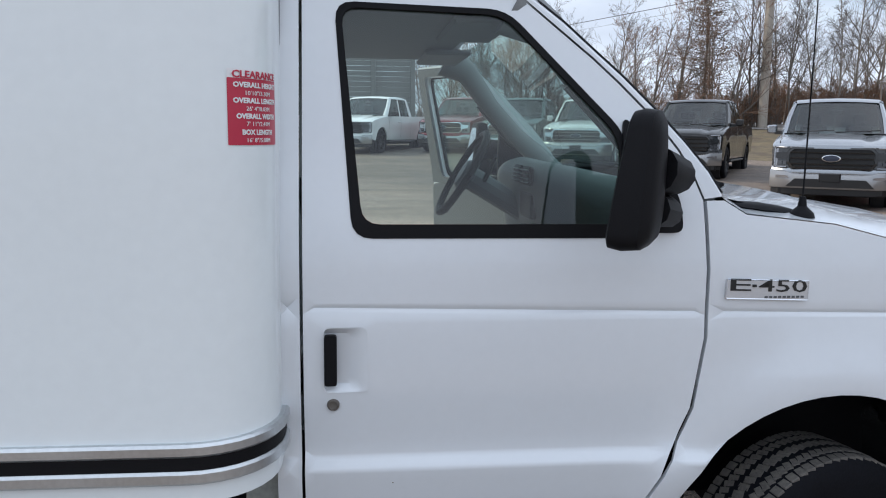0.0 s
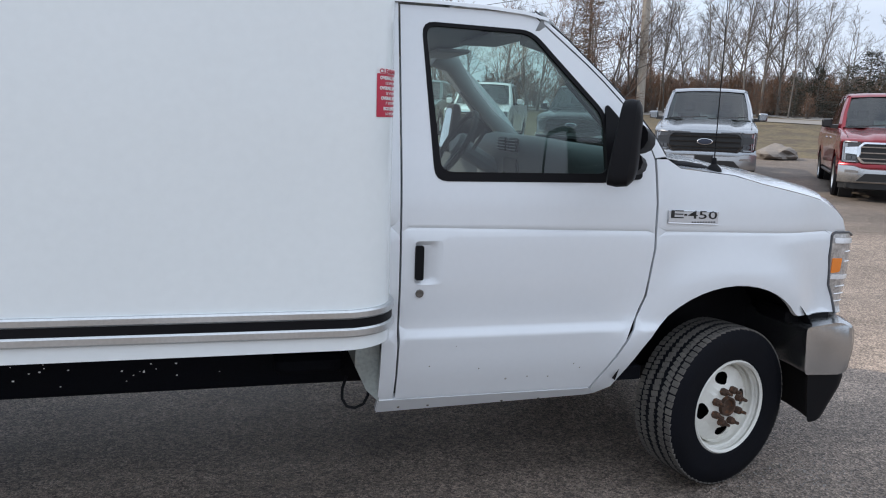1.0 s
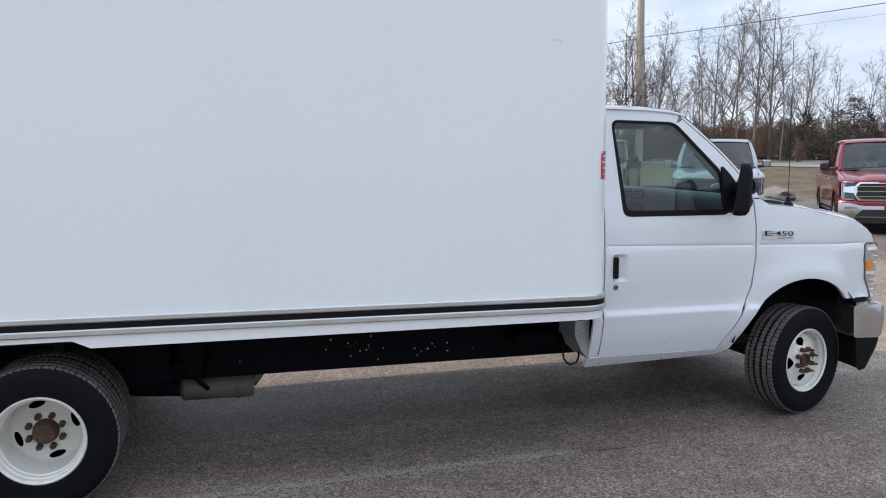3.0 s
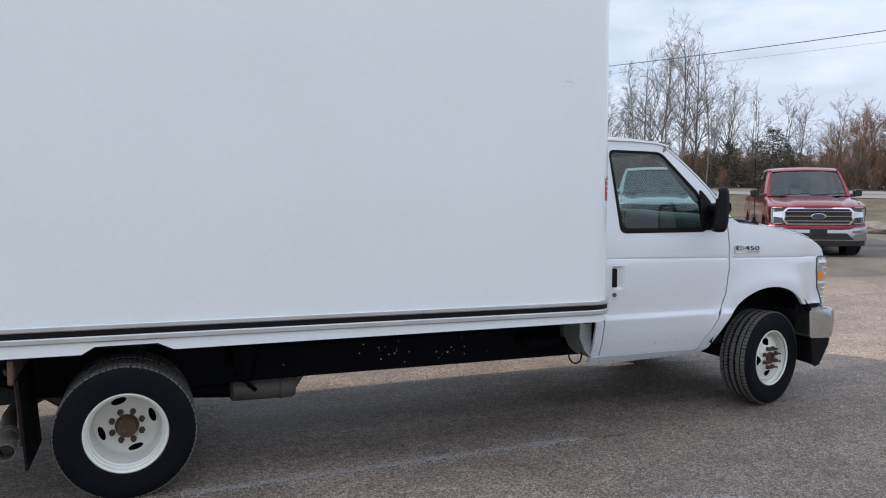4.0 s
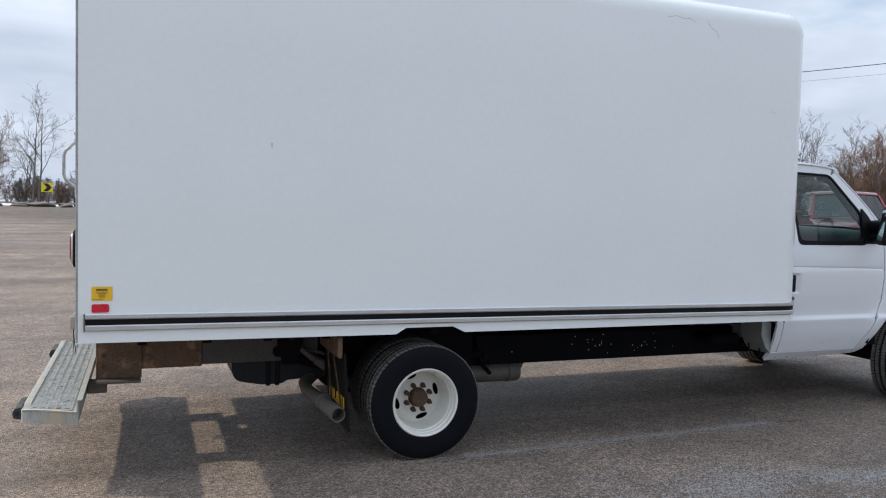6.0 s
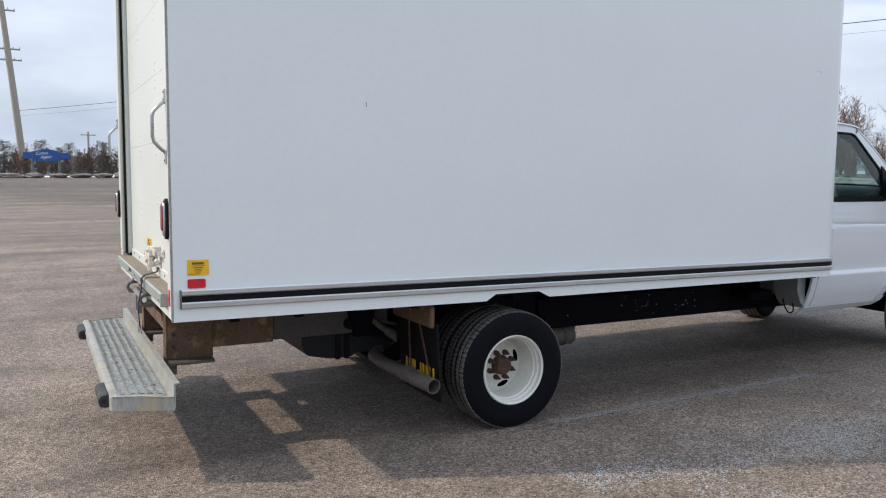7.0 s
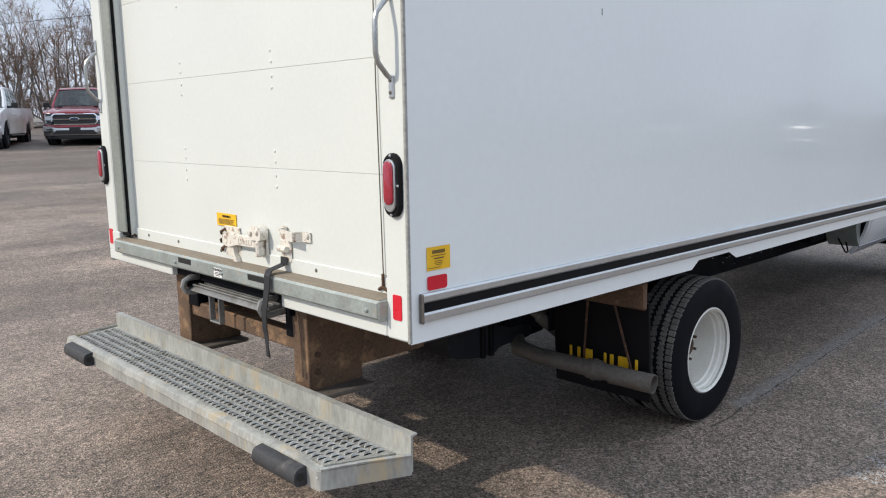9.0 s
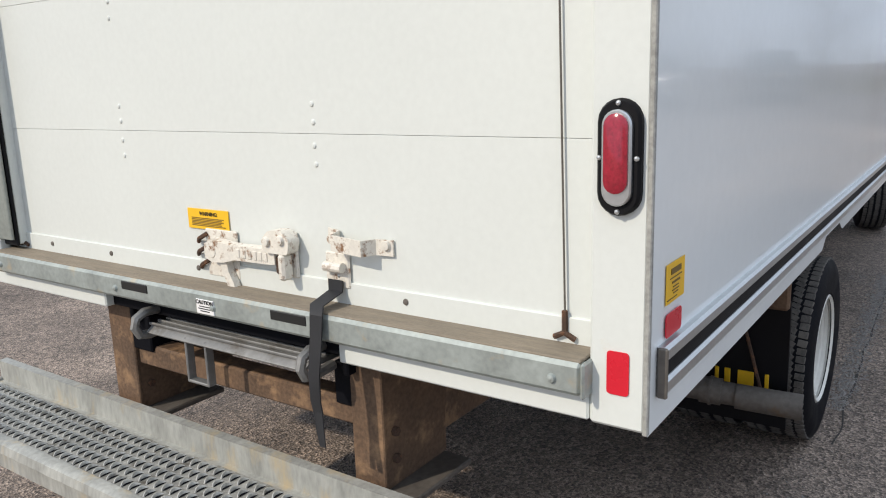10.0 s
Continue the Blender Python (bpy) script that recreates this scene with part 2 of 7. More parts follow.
def asphalt(name, base, dust):
    """Worn asphalt: broad dusty patches, wheel-swept streaks, and a grain of single stones."""
    m = surf(name, base, 0.70, var=0.22, scale=0.5, fine=18, stain=dust, amount=0.42, stain_scale=0.45, spec=0.5)
    n, l = m.node_tree.nodes, m.node_tree.links
    b = n["Principled BSDF"]
    src = b.inputs["Base Color"].links[0].from_socket
    tc = [k for k in n if k.bl_idname == "ShaderNodeTexCoord"][0]
    last = src
    for scale, lo, hi, chan in ((95.0, 0.40, 1.66, 0), (210.0, 0.45, 1.60, 1)):
        vor, sep, rng_ = n.new("ShaderNodeTexVoronoi"), n.new("ShaderNodeSeparateColor"), n.new("ShaderNodeMapRange")
        mul = n.new("ShaderNodeVectorMath")
        mul.operation = "SCALE"
        vor.inputs["Scale"].default_value = scale
        rng_.inputs["To Min"].default_value, rng_.inputs["To Max"].default_value = lo, hi
        l.new(tc.outputs["Object"], vor.inputs["Vector"]), l.new(vor.outputs["Color"], sep.inputs[0]), l.new(sep.outputs[chan], rng_.inputs["Value"])
        l.new(last, mul.inputs[0]), l.new(rng_.outputs["Result"], mul.inputs["Scale"])
        last = mul.outputs["Vector"]
        if chan == 0:
            bump = n.new("ShaderNodeBump")
            bump.inputs["Strength"].default_value, bump.inputs["Distance"].default_value = 1.0, 0.006
            l.new(vor.outputs["Distance"], bump.inputs["Height"]), l.new(bump.outputs["Normal"], b.inputs["Normal"])
    # dusty blotches and damp patches an arm's length across
    bl, br, bm_ = n.new("ShaderNodeTexNoise"), n.new("ShaderNodeMapRange"), n.new("ShaderNodeVectorMath")
    bl.inputs["Scale"].default_value, bl.inputs["Detail"].default_value, bl.inputs["Roughness"].default_value, bl.inputs["Distortion"].default_value = 2.1, 9, 0.72, 0.4
    br.inputs["From Min"].default_value, br.inputs["From Max"].default_value = 0.34, 0.66
    br.inputs["To Min"].default_value, br.inputs["To Max"].default_value = 0.78, 1.24
    bm_.operation = "SCALE"
    l.new(tc.outputs["Object"], bl.inputs["Vector"]), l.new(bl.outputs["Fac"], br.inputs["Value"]), l.new(last, bm_.inputs[0]), l.new(br.outputs["Result"], bm_.inputs["Scale"])
    last = bm_.outputs["Vector"]
    # clods of grit a few centimetres across
    cl, cr, cm = n.new("ShaderNodeTexNoise"), n.new("ShaderNodeMapRange"), n.new("ShaderNodeVectorMath")
    cl.inputs["Scale"].default_value, cl.inputs["Detail"].default_value, cl.inputs["Roughness"].default_value = 17.0, 6, 0.8
    cr.inputs["From Min"].default_value, cr.inputs["From Max"].default_value = 0.36, 0.64
    cr.inputs["To Min"].default_value, cr.inputs["To Max"].default_value = 0.84, 1.17
    cm.operation = "SCALE"
    l.new(tc.outputs["Object"], cl.inputs["Vector"]), l.new(cl.outputs["Fac"], cr.inputs["Value"]), l.new(last, cm.inputs[0]), l.new(cr.outputs["Result"], cm.inputs["Scale"])
    last = cm.outputs["Vector"]
    # darker past a ragged line, where the cars park
    way, rag, ramp, darken = n.new("ShaderNodeVectorMath"), n.new("ShaderNodeMath"), n.new("ShaderNodeMapRange"), n.new("ShaderNodeVectorMath")
    way.operation, rag.operation, darken.operation, ramp.interpolation_type = "DOT_PRODUCT", "MULTIPLY_ADD", "SCALE", "SMOOTHSTEP"
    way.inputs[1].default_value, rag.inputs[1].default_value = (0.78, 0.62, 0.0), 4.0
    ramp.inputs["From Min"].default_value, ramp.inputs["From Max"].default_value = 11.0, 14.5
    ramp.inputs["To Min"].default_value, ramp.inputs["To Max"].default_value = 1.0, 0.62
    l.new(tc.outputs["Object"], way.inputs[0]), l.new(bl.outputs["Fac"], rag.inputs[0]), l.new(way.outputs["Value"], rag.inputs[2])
    l.new(rag.outputs["Value"], ramp.inputs["Value"]), l.new(ramp.outputs["Result"], darken.inputs["Scale"])
    mp, st, sr, mul = n.new("ShaderNodeMapping"), n.new("ShaderNodeTexNoise"), n.new("ShaderNodeMapRange"), n.new("ShaderNodeVectorMath")
    mp.inputs["Scale"].default_value, mp.inputs["Rotation"].default_value = (0.10, 0.9, 1), (0, 0, radians(-14))
    st.inputs["Scale"].default_value, st.inputs["Detail"].default_value, st.inputs["Distortion"].default_value = 1.3, 7, 0.6
    sr.inputs["From Min"].default_value, sr.inputs["From Max"].default_value = 0.35, 0.65
    sr.inputs["To Min"].default_value, sr.inputs["To Max"].default_value = 0.74, 1.26
    mul.operation = "SCALE"
    l.new(tc.outputs["Object"], mp.inputs["Vector"]), l.new(mp.outputs["Vector"], st.inputs["Vector"]), l.new(st.outputs["Fac"], sr.inputs["Value"])
    l.new(last, mul.inputs[0]), l.new(sr.outputs["Result"], mul.inputs["Scale"]), l.new(mul.outputs["Vector"], darken.inputs[0]), l.new(darken.outputs["Vector"], b.inputs["Base Color"])
    return m


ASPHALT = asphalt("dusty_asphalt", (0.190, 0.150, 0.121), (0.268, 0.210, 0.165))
GRASS = surf("dry_grass", (0.108, 0.086, 0.050), 0.95, var=0.6, scale=0.6, fine=7, bump=0.08, stain=(0.070, 0.052, 0.034), amount=0.6, stain_scale=0.9)
ROAD = surf("far_road", (0.22, 0.21, 0.20), 0.9, var=0.1, scale=0.5)


# ---- mesh tools ----
def belt(x):
    """How far the cab's belt line lies over its mean height: it falls a little towards the nose."""
    return -0.0205 * (x - 0.35)


class Shape:
    """Collects vertices and faces for one mesh."""

    def __init__(self):
        self.v, self.f = [], []

    def add(self, verts, faces):
        o = len(self.v)
        self.v += [tuple(p) for p in verts]
        self.f += [tuple(i + o for i in q) for q in faces]
        return self

    def box(self, x0, y0, z0, x1, y1, z1, c=0.004, m=None):
        lo, hi = (min(x0, x1), min(y0, y1), min(z0, z1)), (max(x0, x1), max(y0, y1), max(z0, z1))
        c = min(c, *(0.45 * (h - l) for l, h in zip(lo, hi)))
        idx, verts = {}, []
        for s in ((a, b, d) for a in (0, 1) for b in (0, 1) for d in (0, 1)):
            for k in range(3):
                idx[s, k] = len(verts)
                verts.append(Vector([((hi[i] if s[i] else lo[i]) + (0 if i == k else (-c if s[i] else c))) for i in range(3)]))
        faces = []
        for k in range(3):
            i, j = (k + 1) % 3, (k + 2) % 3
            for a in (0, 1):
                ring = []
                for u, w in ((0, 0), (1, 0), (1, 1), (0, 1)):
                    s = [0, 0, 0]
                    s[k], s[i], s[j] = a, u, w
                    ring.append(idx[tuple(s), k])
                faces.append(ring)
            for a in (0, 1):
                for b in (0, 1):
                    s, t = [0, 0, 0], [0, 0, 0]
                    s[i], s[j], t[i], t[j], t[k] = a, b, a, b, 1
                    s, t = tuple(s), tuple(t)
                    faces.append((idx[s, i], idx[t, i], idx[t, j], idx[s, j]))
        for s in ((a, b, d) for a in (0, 1) for b in (0, 1) for d in (0, 1)):
            faces.append((idx[s, 0], idx[s, 1], idx[s, 2]))
        if m is not None:
            verts = [m @ p for p in verts]
        return self.add(verts, faces)

    def tube(self, pts, r, sides=8, caps=True):
        pts = [Vector(p) for p in pts]
        rs = r if isinstance(r, (list, tuple)) else [r] * len(pts)
        verts, faces, up = [], [], None
        for i, p in enumerate(pts):
            d = (pts[min(i + 1, len(pts) - 1)] - pts[max(i - 1, 0)]).normalized()
            if up is None:
                up = d.orthogonal().normalized()
            up = (up - d * up.dot(d)).normalized()
            w = d.cross(up)
            for k in range(sides):
                a = 2 * math.pi * k / sides
                verts.append(p + rs[i] * (math.cos(a) * up + math.sin(a) * w))
        for i in range(len(pts) - 1):
            for k in range(sides):
                a, b = i * sides + k, i * sides + (k + 1) % sides
                faces.append((a, b, b + sides, a + sides))
        if caps:
            faces.append(tuple(range(sides)))
            faces.append(tuple(range(len(verts) - sides, len(verts))))
        return self.add(verts, faces)

    def lathe(self, profile, m, segs=48, closed=False):
        """profile: (radius, along) pairs turned round the z axis of m."""
        verts, faces, n = [], [], len(profile)
        for k in range(segs):
            a = 2 * math.pi * k / segs
            verts += [m @ Vector((r * math.cos(a), r * math.sin(a), h)) for r, h in profile]
        for k in range(segs):
            for i in range(n if closed else n - 1):
                a, b, j = k * n, ((k + 1) % segs) * n, (i + 1) % n
                faces.append((a + i, a + j, b + j, b + i))
        return self.add(verts, faces)

    def loft(self, rings, closed=True, cap=True):
        n = len(rings[0])
        verts = [p for r in rings for p in r]
        faces = [(i * n + k, i * n + (k + 1) % n, (i + 1) * n + (k + 1) % n, (i + 1) * n + k) for i in range(len(rings) - 1) for k in range(n if closed else n - 1)]
        if cap and closed:
            faces += [tuple(range(n)), tuple(range(len(verts) - n, len(verts)))]
        return self.add(verts, faces)

    def prism(self, poly, axis, a, b):
        """A polygon in the two other axes, drawn out along axis (0 x, 1 y, 2 z) from a to b."""
        def at(p, h):
            q = [p[0], p[1]]
            q.insert(axis, h)
            return Vector(q)
        return self.loft([[at(p, a) for p in poly], [at(p, b) for p in poly]])

    def panel(self, outer, put, holes=(), res=0.06, rows=(), thick=0.0):
        """A sheet with holes: polygon in a plane, meshed on a grid; put(u, w) gives the place in space."""
        def dense(poly):
            out = []
            for p, q in zip(poly, list(poly[1:]) + [poly[0]]):
                k = max(1, int(math.hypot(q[0] - p[0], q[1] - p[1]) / res))
                out += [(p[0] + (q[0] - p[0]) * i / k, p[1] + (q[1] - p[1]) * i / k) for i in range(k)]
            return out

        def inside(p, poly):
            hit = False
            for a, b in zip(poly, poly[1:] + poly[:1]):
                if (a[1] > p[1]) != (b[1] > p[1]) and p[0] < (b[0] - a[0]) * (p[1] - a[1]) / (b[1] - a[1]) + a[0]:
                    hit = not hit
            return hit
        loops = [dense(list(outer))] + [dense(list(h)) for h in holes]
        pts, edges = [], []
        for lp in loops:
            o = len(pts)
            pts += lp
            edges += [(o + i, o + (i + 1) % len(lp)) for i in range(len(lp))]
        us, ws = [p[0] for p in loops[0]], [p[1] for p in loops[0]]
        nu, nw = max(1, int((max(us) - min(us)) / res)), max(1, int((max(ws) - min(ws)) / res))
        levels = sorted([min(ws) + (i + 0.5) * (max(ws) - min(ws)) / nw for i in range(nw)] + list(rows))
        border = np.array(pts)
        for w in levels:
            for i in range(nu):
                u = min(us) + (i + 0.5) * (max(us) - min(us)) / nu
                p = (u, w + belt(u)) if w in rows and w > 1.1 else (u, w)
                if inside(p, loops[0]) and not any(inside(p, h) for h in loops[1:]) and np.min(np.hypot(border[:, 0] - p[0], border[:, 1] - p[1])) > res * 0.3:
                    pts.append(p)
        vs, _, fs, *_ = geometry.delaunay_2d_cdt([Vector(p) for p in pts], edges, [], 1, 1e-6)
        faces = []
        for q in fs:
            c = sum((vs[i] for i in q), Vector((0, 0))) / len(q)
            if inside(c, loops[0]) and not any(inside(c, h) for h in loops[1:]):
                faces.append(tuple(q))
        top = [Vector(put(p[0], p[1])) for p in vs]
        if not thick:
            return self.add(top, faces)
        tmp = bpy.data.meshes.new("tmp")
        tmp.from_pydata(top, [], faces)
        bm = bmesh.new()
        bm.from_mesh(tmp)
        bpy.data.meshes.remove(tmp)
        bm.normal_update()
        nrm = [v.normal.copy() for v in bm.verts]
        bm.free()
        k = len(top)
        count = {}
        for q in faces:
            for a, b in zip(q, q[1:] + q[:1]):
                count[min(a, b), max(a, b)] = count.get((min(a, b), max(a, b)), 0) + 1
        rim = [(a, b, b + k, a + k) for (a, b), c in count.items() if c == 1]
        return self.add(top + [p + d * thick for p, d in zip(top, nrm)], faces + [tuple(i + k for i in q) for q in faces] + rim)

    def mesh(self, name, material, smooth=35):
        me = bpy.data.meshes.new(name)
        me.from_pydata(self.v, [], self.f)
        bm = bmesh.new()
        bm.from_mesh(me)
        bmesh.ops.recalc_face_normals(bm, faces=bm.faces)
        bm.to_mesh(me)
        bm.free()
        me.materials.append(material)
        if smooth:
            me.polygons.foreach_set("use_smooth", [True] * len(me.polygons))
            me.set_sharp_from_angle(angle=radians(smooth))
        me.update()
        return me


def thing(name, x, y, z, label, category, group="", kind="", turn=0):
    ob = new(name)
    ob.empty_display_size = 0.2
    ob.matrix_basis = pose(x, y, z, 0, 0, turn)
    return tagged(ob, label, category, group, kind)


def part(name, shape, material, parent, label="", local=False, smooth=35):
    """One mesh object under a thing or a part. Shapes in world places unless local."""
    me = shape if isinstance(shape, bpy.types.Mesh) else shape.mesh(name, material, smooth)
    ob = new(name, me)
    ob.parent = parent
    if not local and parent.parent is None:
        ob.matrix_parent_inverse = parent.matrix_basis.inverted()
    return tagged(ob, label)


def whole(name, shape, material, label, category, group="", kind="", smooth=35):
    return tagged(new(name, shape.mesh(name, material, smooth)), label, category, group, kind)


def smoothstep(a, b, x):
    t = min(1, max(0, (x - a) / (b - a)))
    return t * t * (3 - 2 * t)


def lerp(table, x):
    """Piecewise linear value from (x, value) pairs."""
    if x <= table[0][0]:
        return table[0][1]
    for (a, u), (b, w) in zip(table, table[1:]):
        if x <= b:
            return u + (w - u) * (x - a) / (b - a)
    return table[-1][1]


def rounded(pts, r, k=4):
    """A polygon with rounded corners."""
    out = []
    for i, p in enumerate(pts):
        p, a, b = Vector(p), Vector(pts[i - 1]), Vector(pts[(i + 1) % len(pts)])
        ra = min(r, (a - p).length * 0.45)
        rb = min(r, (b - p).length * 0.45)
        s, e = p + (a - p).normalized() * ra, p + (b - p).normalized() * rb
        for j in range(k + 1):
            t = j / k
            out.append(tuple((1 - t) ** 2 * s + 2 * t * (1 - t) * p + t * t * e))
    return out


# ---- ground and surroundings ----
def ground_height(x, y):
    """The lot climbs gently away from the truck; a grassy bank rises to the road."""
    lot = lerp([(4.5, 0), (7, 0.09), (10, 0.22), (14, 0.34), (20, 0.56), (27, 0.86), (35, 1.20), (45, 1.42), (60, 1.50), (90, 1.60)], y)
    bank = smoothstep(25, 44, x * 0.78 + y * 0.62) * 0.80 * smoothstep(3, 15, x)
    return lot + bank + 0.0072 * (max(-9.0, min(5.0, x)) + 1.5)


ground_shape = Shape()
g_lines = [-900, -400, -200, -120, -80, -60, -50] + [-40 + 1.25 * i for i in range(65)] + [45, 50, 60, 80, 120, 200, 400, 900]
g_n = len(g_lines)
ground_shape.add([(x, y, ground_height(x, y)) for x in g_lines for y in g_lines],
                 [(i * g_n + j, (i + 1) * g_n + j, (i + 1) * g_n + j + 1, i * g_n + j + 1) for i in range(g_n - 1) for j in range(g_n - 1)])
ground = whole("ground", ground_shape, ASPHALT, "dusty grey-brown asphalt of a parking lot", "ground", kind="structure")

# ---- box truck ----
YR, YL, XR, XF, ZB, ZT = 1.63, 3.99, -5.18, -0.226, 0.775, 3.06
RC = 0.19
YC = (YR + YL) / 2
truck = thing("box_truck", -1.7, YC, 0, "white cube van with tall moulded cargo box and rear step", "truck")


def outline(inset, x_rear=XR):
    """The box seen from above, from rear right round the front to rear left."""
    r = max(RC - inset, 0.02)
    pts = [(x_rear + (XF - r - inset - x_rear) * i / 12, YR + inset) for i in range(13)]
    pts += [(XF - inset - r + r * math.sin(a), YR + inset + r - r * math.cos(a)) for a in [math.pi / 2 * i / 8 for i in range(1, 9)]]
    pts += [(XF - inset, YR + inset + r + (YL - YR - 2 * inset - 2 * r) * i / 4) for i in range(1, 4)]
    pts += [(XF - inset - r + r * math.cos(a), YL - inset - r + r * math.sin(a)) for a in [math.pi / 2 * i / 8 for i in range(0, 9)]]
    pts += [(XF - r - inset + (x_rear - XF + r + inset) * i / 12, YL - inset) for i in range(1, 13)]
    return pts


ROOF_R = 0.16
box_rings = [[(x, y, z) for x, y in outline(0)] for z in (0.945, 1.4, 1.9, 2.4, ZT - ROOF_R)]
for i in range(1, 7):
    a = math.pi / 2 * i / 6
    box_rings.append([(x, y, ZT - ROOF_R + ROOF_R * math.sin(a)) for x, y in outline(ROOF_R * (1 - math.cos(a)))])
s = Shape().loft(box_rings, closed=False)
for i in range(12):
    a, b = i, len(box_rings[0]) - 1 - i
    s.add([box_rings[-1][k] for k in (a, a + 1, b - 1, b)], [(0, 1, 2, 3)])
s.add(box_rings[-1][12:len(box_rings[0]) - 12], [tuple(range(len(box_rings[0]) - 24))])
part("box_wall", s, WHITE, truck, "smooth white fibreglass box wall")
# skirt under the rub rail, with the wheel notches
for y, name in ((YR, "skirt"), (YL, "skirt")):
    poly = [(XR, ZB + 0.012), (-3.418, ZB + 0.002), (-3.353, 0.815), (-3.047, 0.815), (-2.967, ZB + 0.002), (XF - RC, ZB), (XF - RC, 0.945), (XR, 0.945)]
    part(name, Shape().panel(poly, lambda u, w: (u, y, w), res=0.5, thick=0.0), WHITE, truck)
ring = [p for p in outline(0) if p[0] > XF - RC - 0.0001][0:]
part("skirt", Shape().loft([[(x, y, z) for x, y in ring] for z in (ZB, 0.945)], closed=False), WHITE, truck)
# rub rail in three bands, falling a little towards the front
def drop(x):
    return -0.030 * (x - XR) / (XF - XR)


for z0, z1, dep, mt, nm in ((0.915, 0.945, -0.018, ALU, "rail_lip"), (0.884, 0.915, -0.010, BLACK_PLASTIC, "rail_insert"), (0.852, 0.884, -0.018, ALU, "rail_base")):
    pts, inner = outline(dep, XR + 0.04), outline(0.01, XR + 0.04)
    e = 0.006 if dep < -0.012 else 0.0
    part(nm, Shape().loft([[(x, y, z + drop(x)) for x, y in row] for row, z in ((inner, z0), (outline(dep + e, XR + 0.04), z0), (pts, z0 + e), (pts, z1 - e),
                           (outline(dep + e, XR + 0.04), z1), (inner, z1))], closed=False), mt, truck)
for y in (YR - 0.012, YL + 0.012):
    part("rail_cap", Shape().box(XR + 0.034, y - 0.010, 0.850, XR + 0.042, y + 0.010, 0.946, 0.003), MUFFLER, truck)
# floor and cross members
part("box_floor", Shape().box(XR + 0.02, YR + 0.02, 0.80, XF - 0.20, YL - 0.02, 0.86), FRAME_BLACK, truck)
for i in range(14):
    x = XR + 0.3 + i * 0.345
    part("cross_member", Shape().box(x, YR + 0.12, 0.745, x + 0.05, YL - 0.12, 0.80), FRAME_BLACK, truck)

# rear frame and door
CHANNEL = surf("grey_steel_channel", (0.25, 0.27, 0.25), 0.6, metal=0.2, var=0.2, scale=8, fine=60, stain=(0.36, 0.35, 0.30), amount=0.35, stain_scale=7)
DOOR_R, DOOR_L, DOOR_T, SILL = 1.745, 3.850, 2.86, 0.925
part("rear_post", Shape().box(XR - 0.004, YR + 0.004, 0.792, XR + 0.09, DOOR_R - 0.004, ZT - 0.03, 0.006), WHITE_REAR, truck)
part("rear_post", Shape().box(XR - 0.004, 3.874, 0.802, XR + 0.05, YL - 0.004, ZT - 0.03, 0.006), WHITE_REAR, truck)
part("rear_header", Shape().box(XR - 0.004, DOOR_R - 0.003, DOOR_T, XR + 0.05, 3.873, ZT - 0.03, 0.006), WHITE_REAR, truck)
part("corner_seal", Shape().box(XR - 0.006, YR - 0.002, 0.79, XR + 0.006, YR + 0.008, ZT - 0.05, 0.002), SEAL, truck)
part("door_channel", Shape().prism(rounded([(XR - 0.002, 3.776), (XR + 0.004, 3.770), (XR + 0.012, 3.776), (XR + 0.012, 3.872), (XR - 0.002, 3.872)], 0.006), 2, 0.955, DOOR_T), CHANNEL, truck, "grey-green galvanised door channel")
# black strip stands in for the shaded gap between channel and door
part("door_gap_shade", Shape().box(XR + 0.013, 3.768, 0.932, XR + 0.024, 3.872, DOOR_T, 0.003), BLACK_PLASTIC, truck)
part("door_guide", Shape().box(XR + 0.025, 3.776, 0.935, XR + 0.060, 3.872, DOOR_T, 0.004), WHITE_REAR, truck)
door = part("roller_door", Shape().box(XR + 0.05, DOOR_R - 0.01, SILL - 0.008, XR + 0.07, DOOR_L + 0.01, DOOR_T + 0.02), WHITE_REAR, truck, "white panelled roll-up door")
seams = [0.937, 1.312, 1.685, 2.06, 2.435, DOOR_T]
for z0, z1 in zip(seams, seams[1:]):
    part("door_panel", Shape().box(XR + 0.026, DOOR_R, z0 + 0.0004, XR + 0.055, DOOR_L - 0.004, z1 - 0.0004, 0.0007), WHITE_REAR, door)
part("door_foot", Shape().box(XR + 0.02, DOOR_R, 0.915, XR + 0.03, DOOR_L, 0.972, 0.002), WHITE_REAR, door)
door.location.x += 0.030

# sill bar, apron and floor edge
part("rear_sill", Shape().box(XR - 0.038, 1.742, 0.852, XR - 0.002, 3.845, 0.916, 0.008), GALV, truck, "galvanised steel sill bar")
part("sill_plate", Shape().box(XR - 0.030, 1.746, 0.913, XR + 0.10, 3.84, 0.920, 0.002), WOOD, truck, "worn wooden floor edge")
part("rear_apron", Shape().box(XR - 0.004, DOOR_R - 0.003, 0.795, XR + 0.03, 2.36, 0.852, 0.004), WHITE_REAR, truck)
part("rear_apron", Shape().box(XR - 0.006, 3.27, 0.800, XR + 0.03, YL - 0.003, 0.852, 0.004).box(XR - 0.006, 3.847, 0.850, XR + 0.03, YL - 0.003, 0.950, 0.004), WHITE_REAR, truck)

# ---- cab ----
CH = YC - 1.86


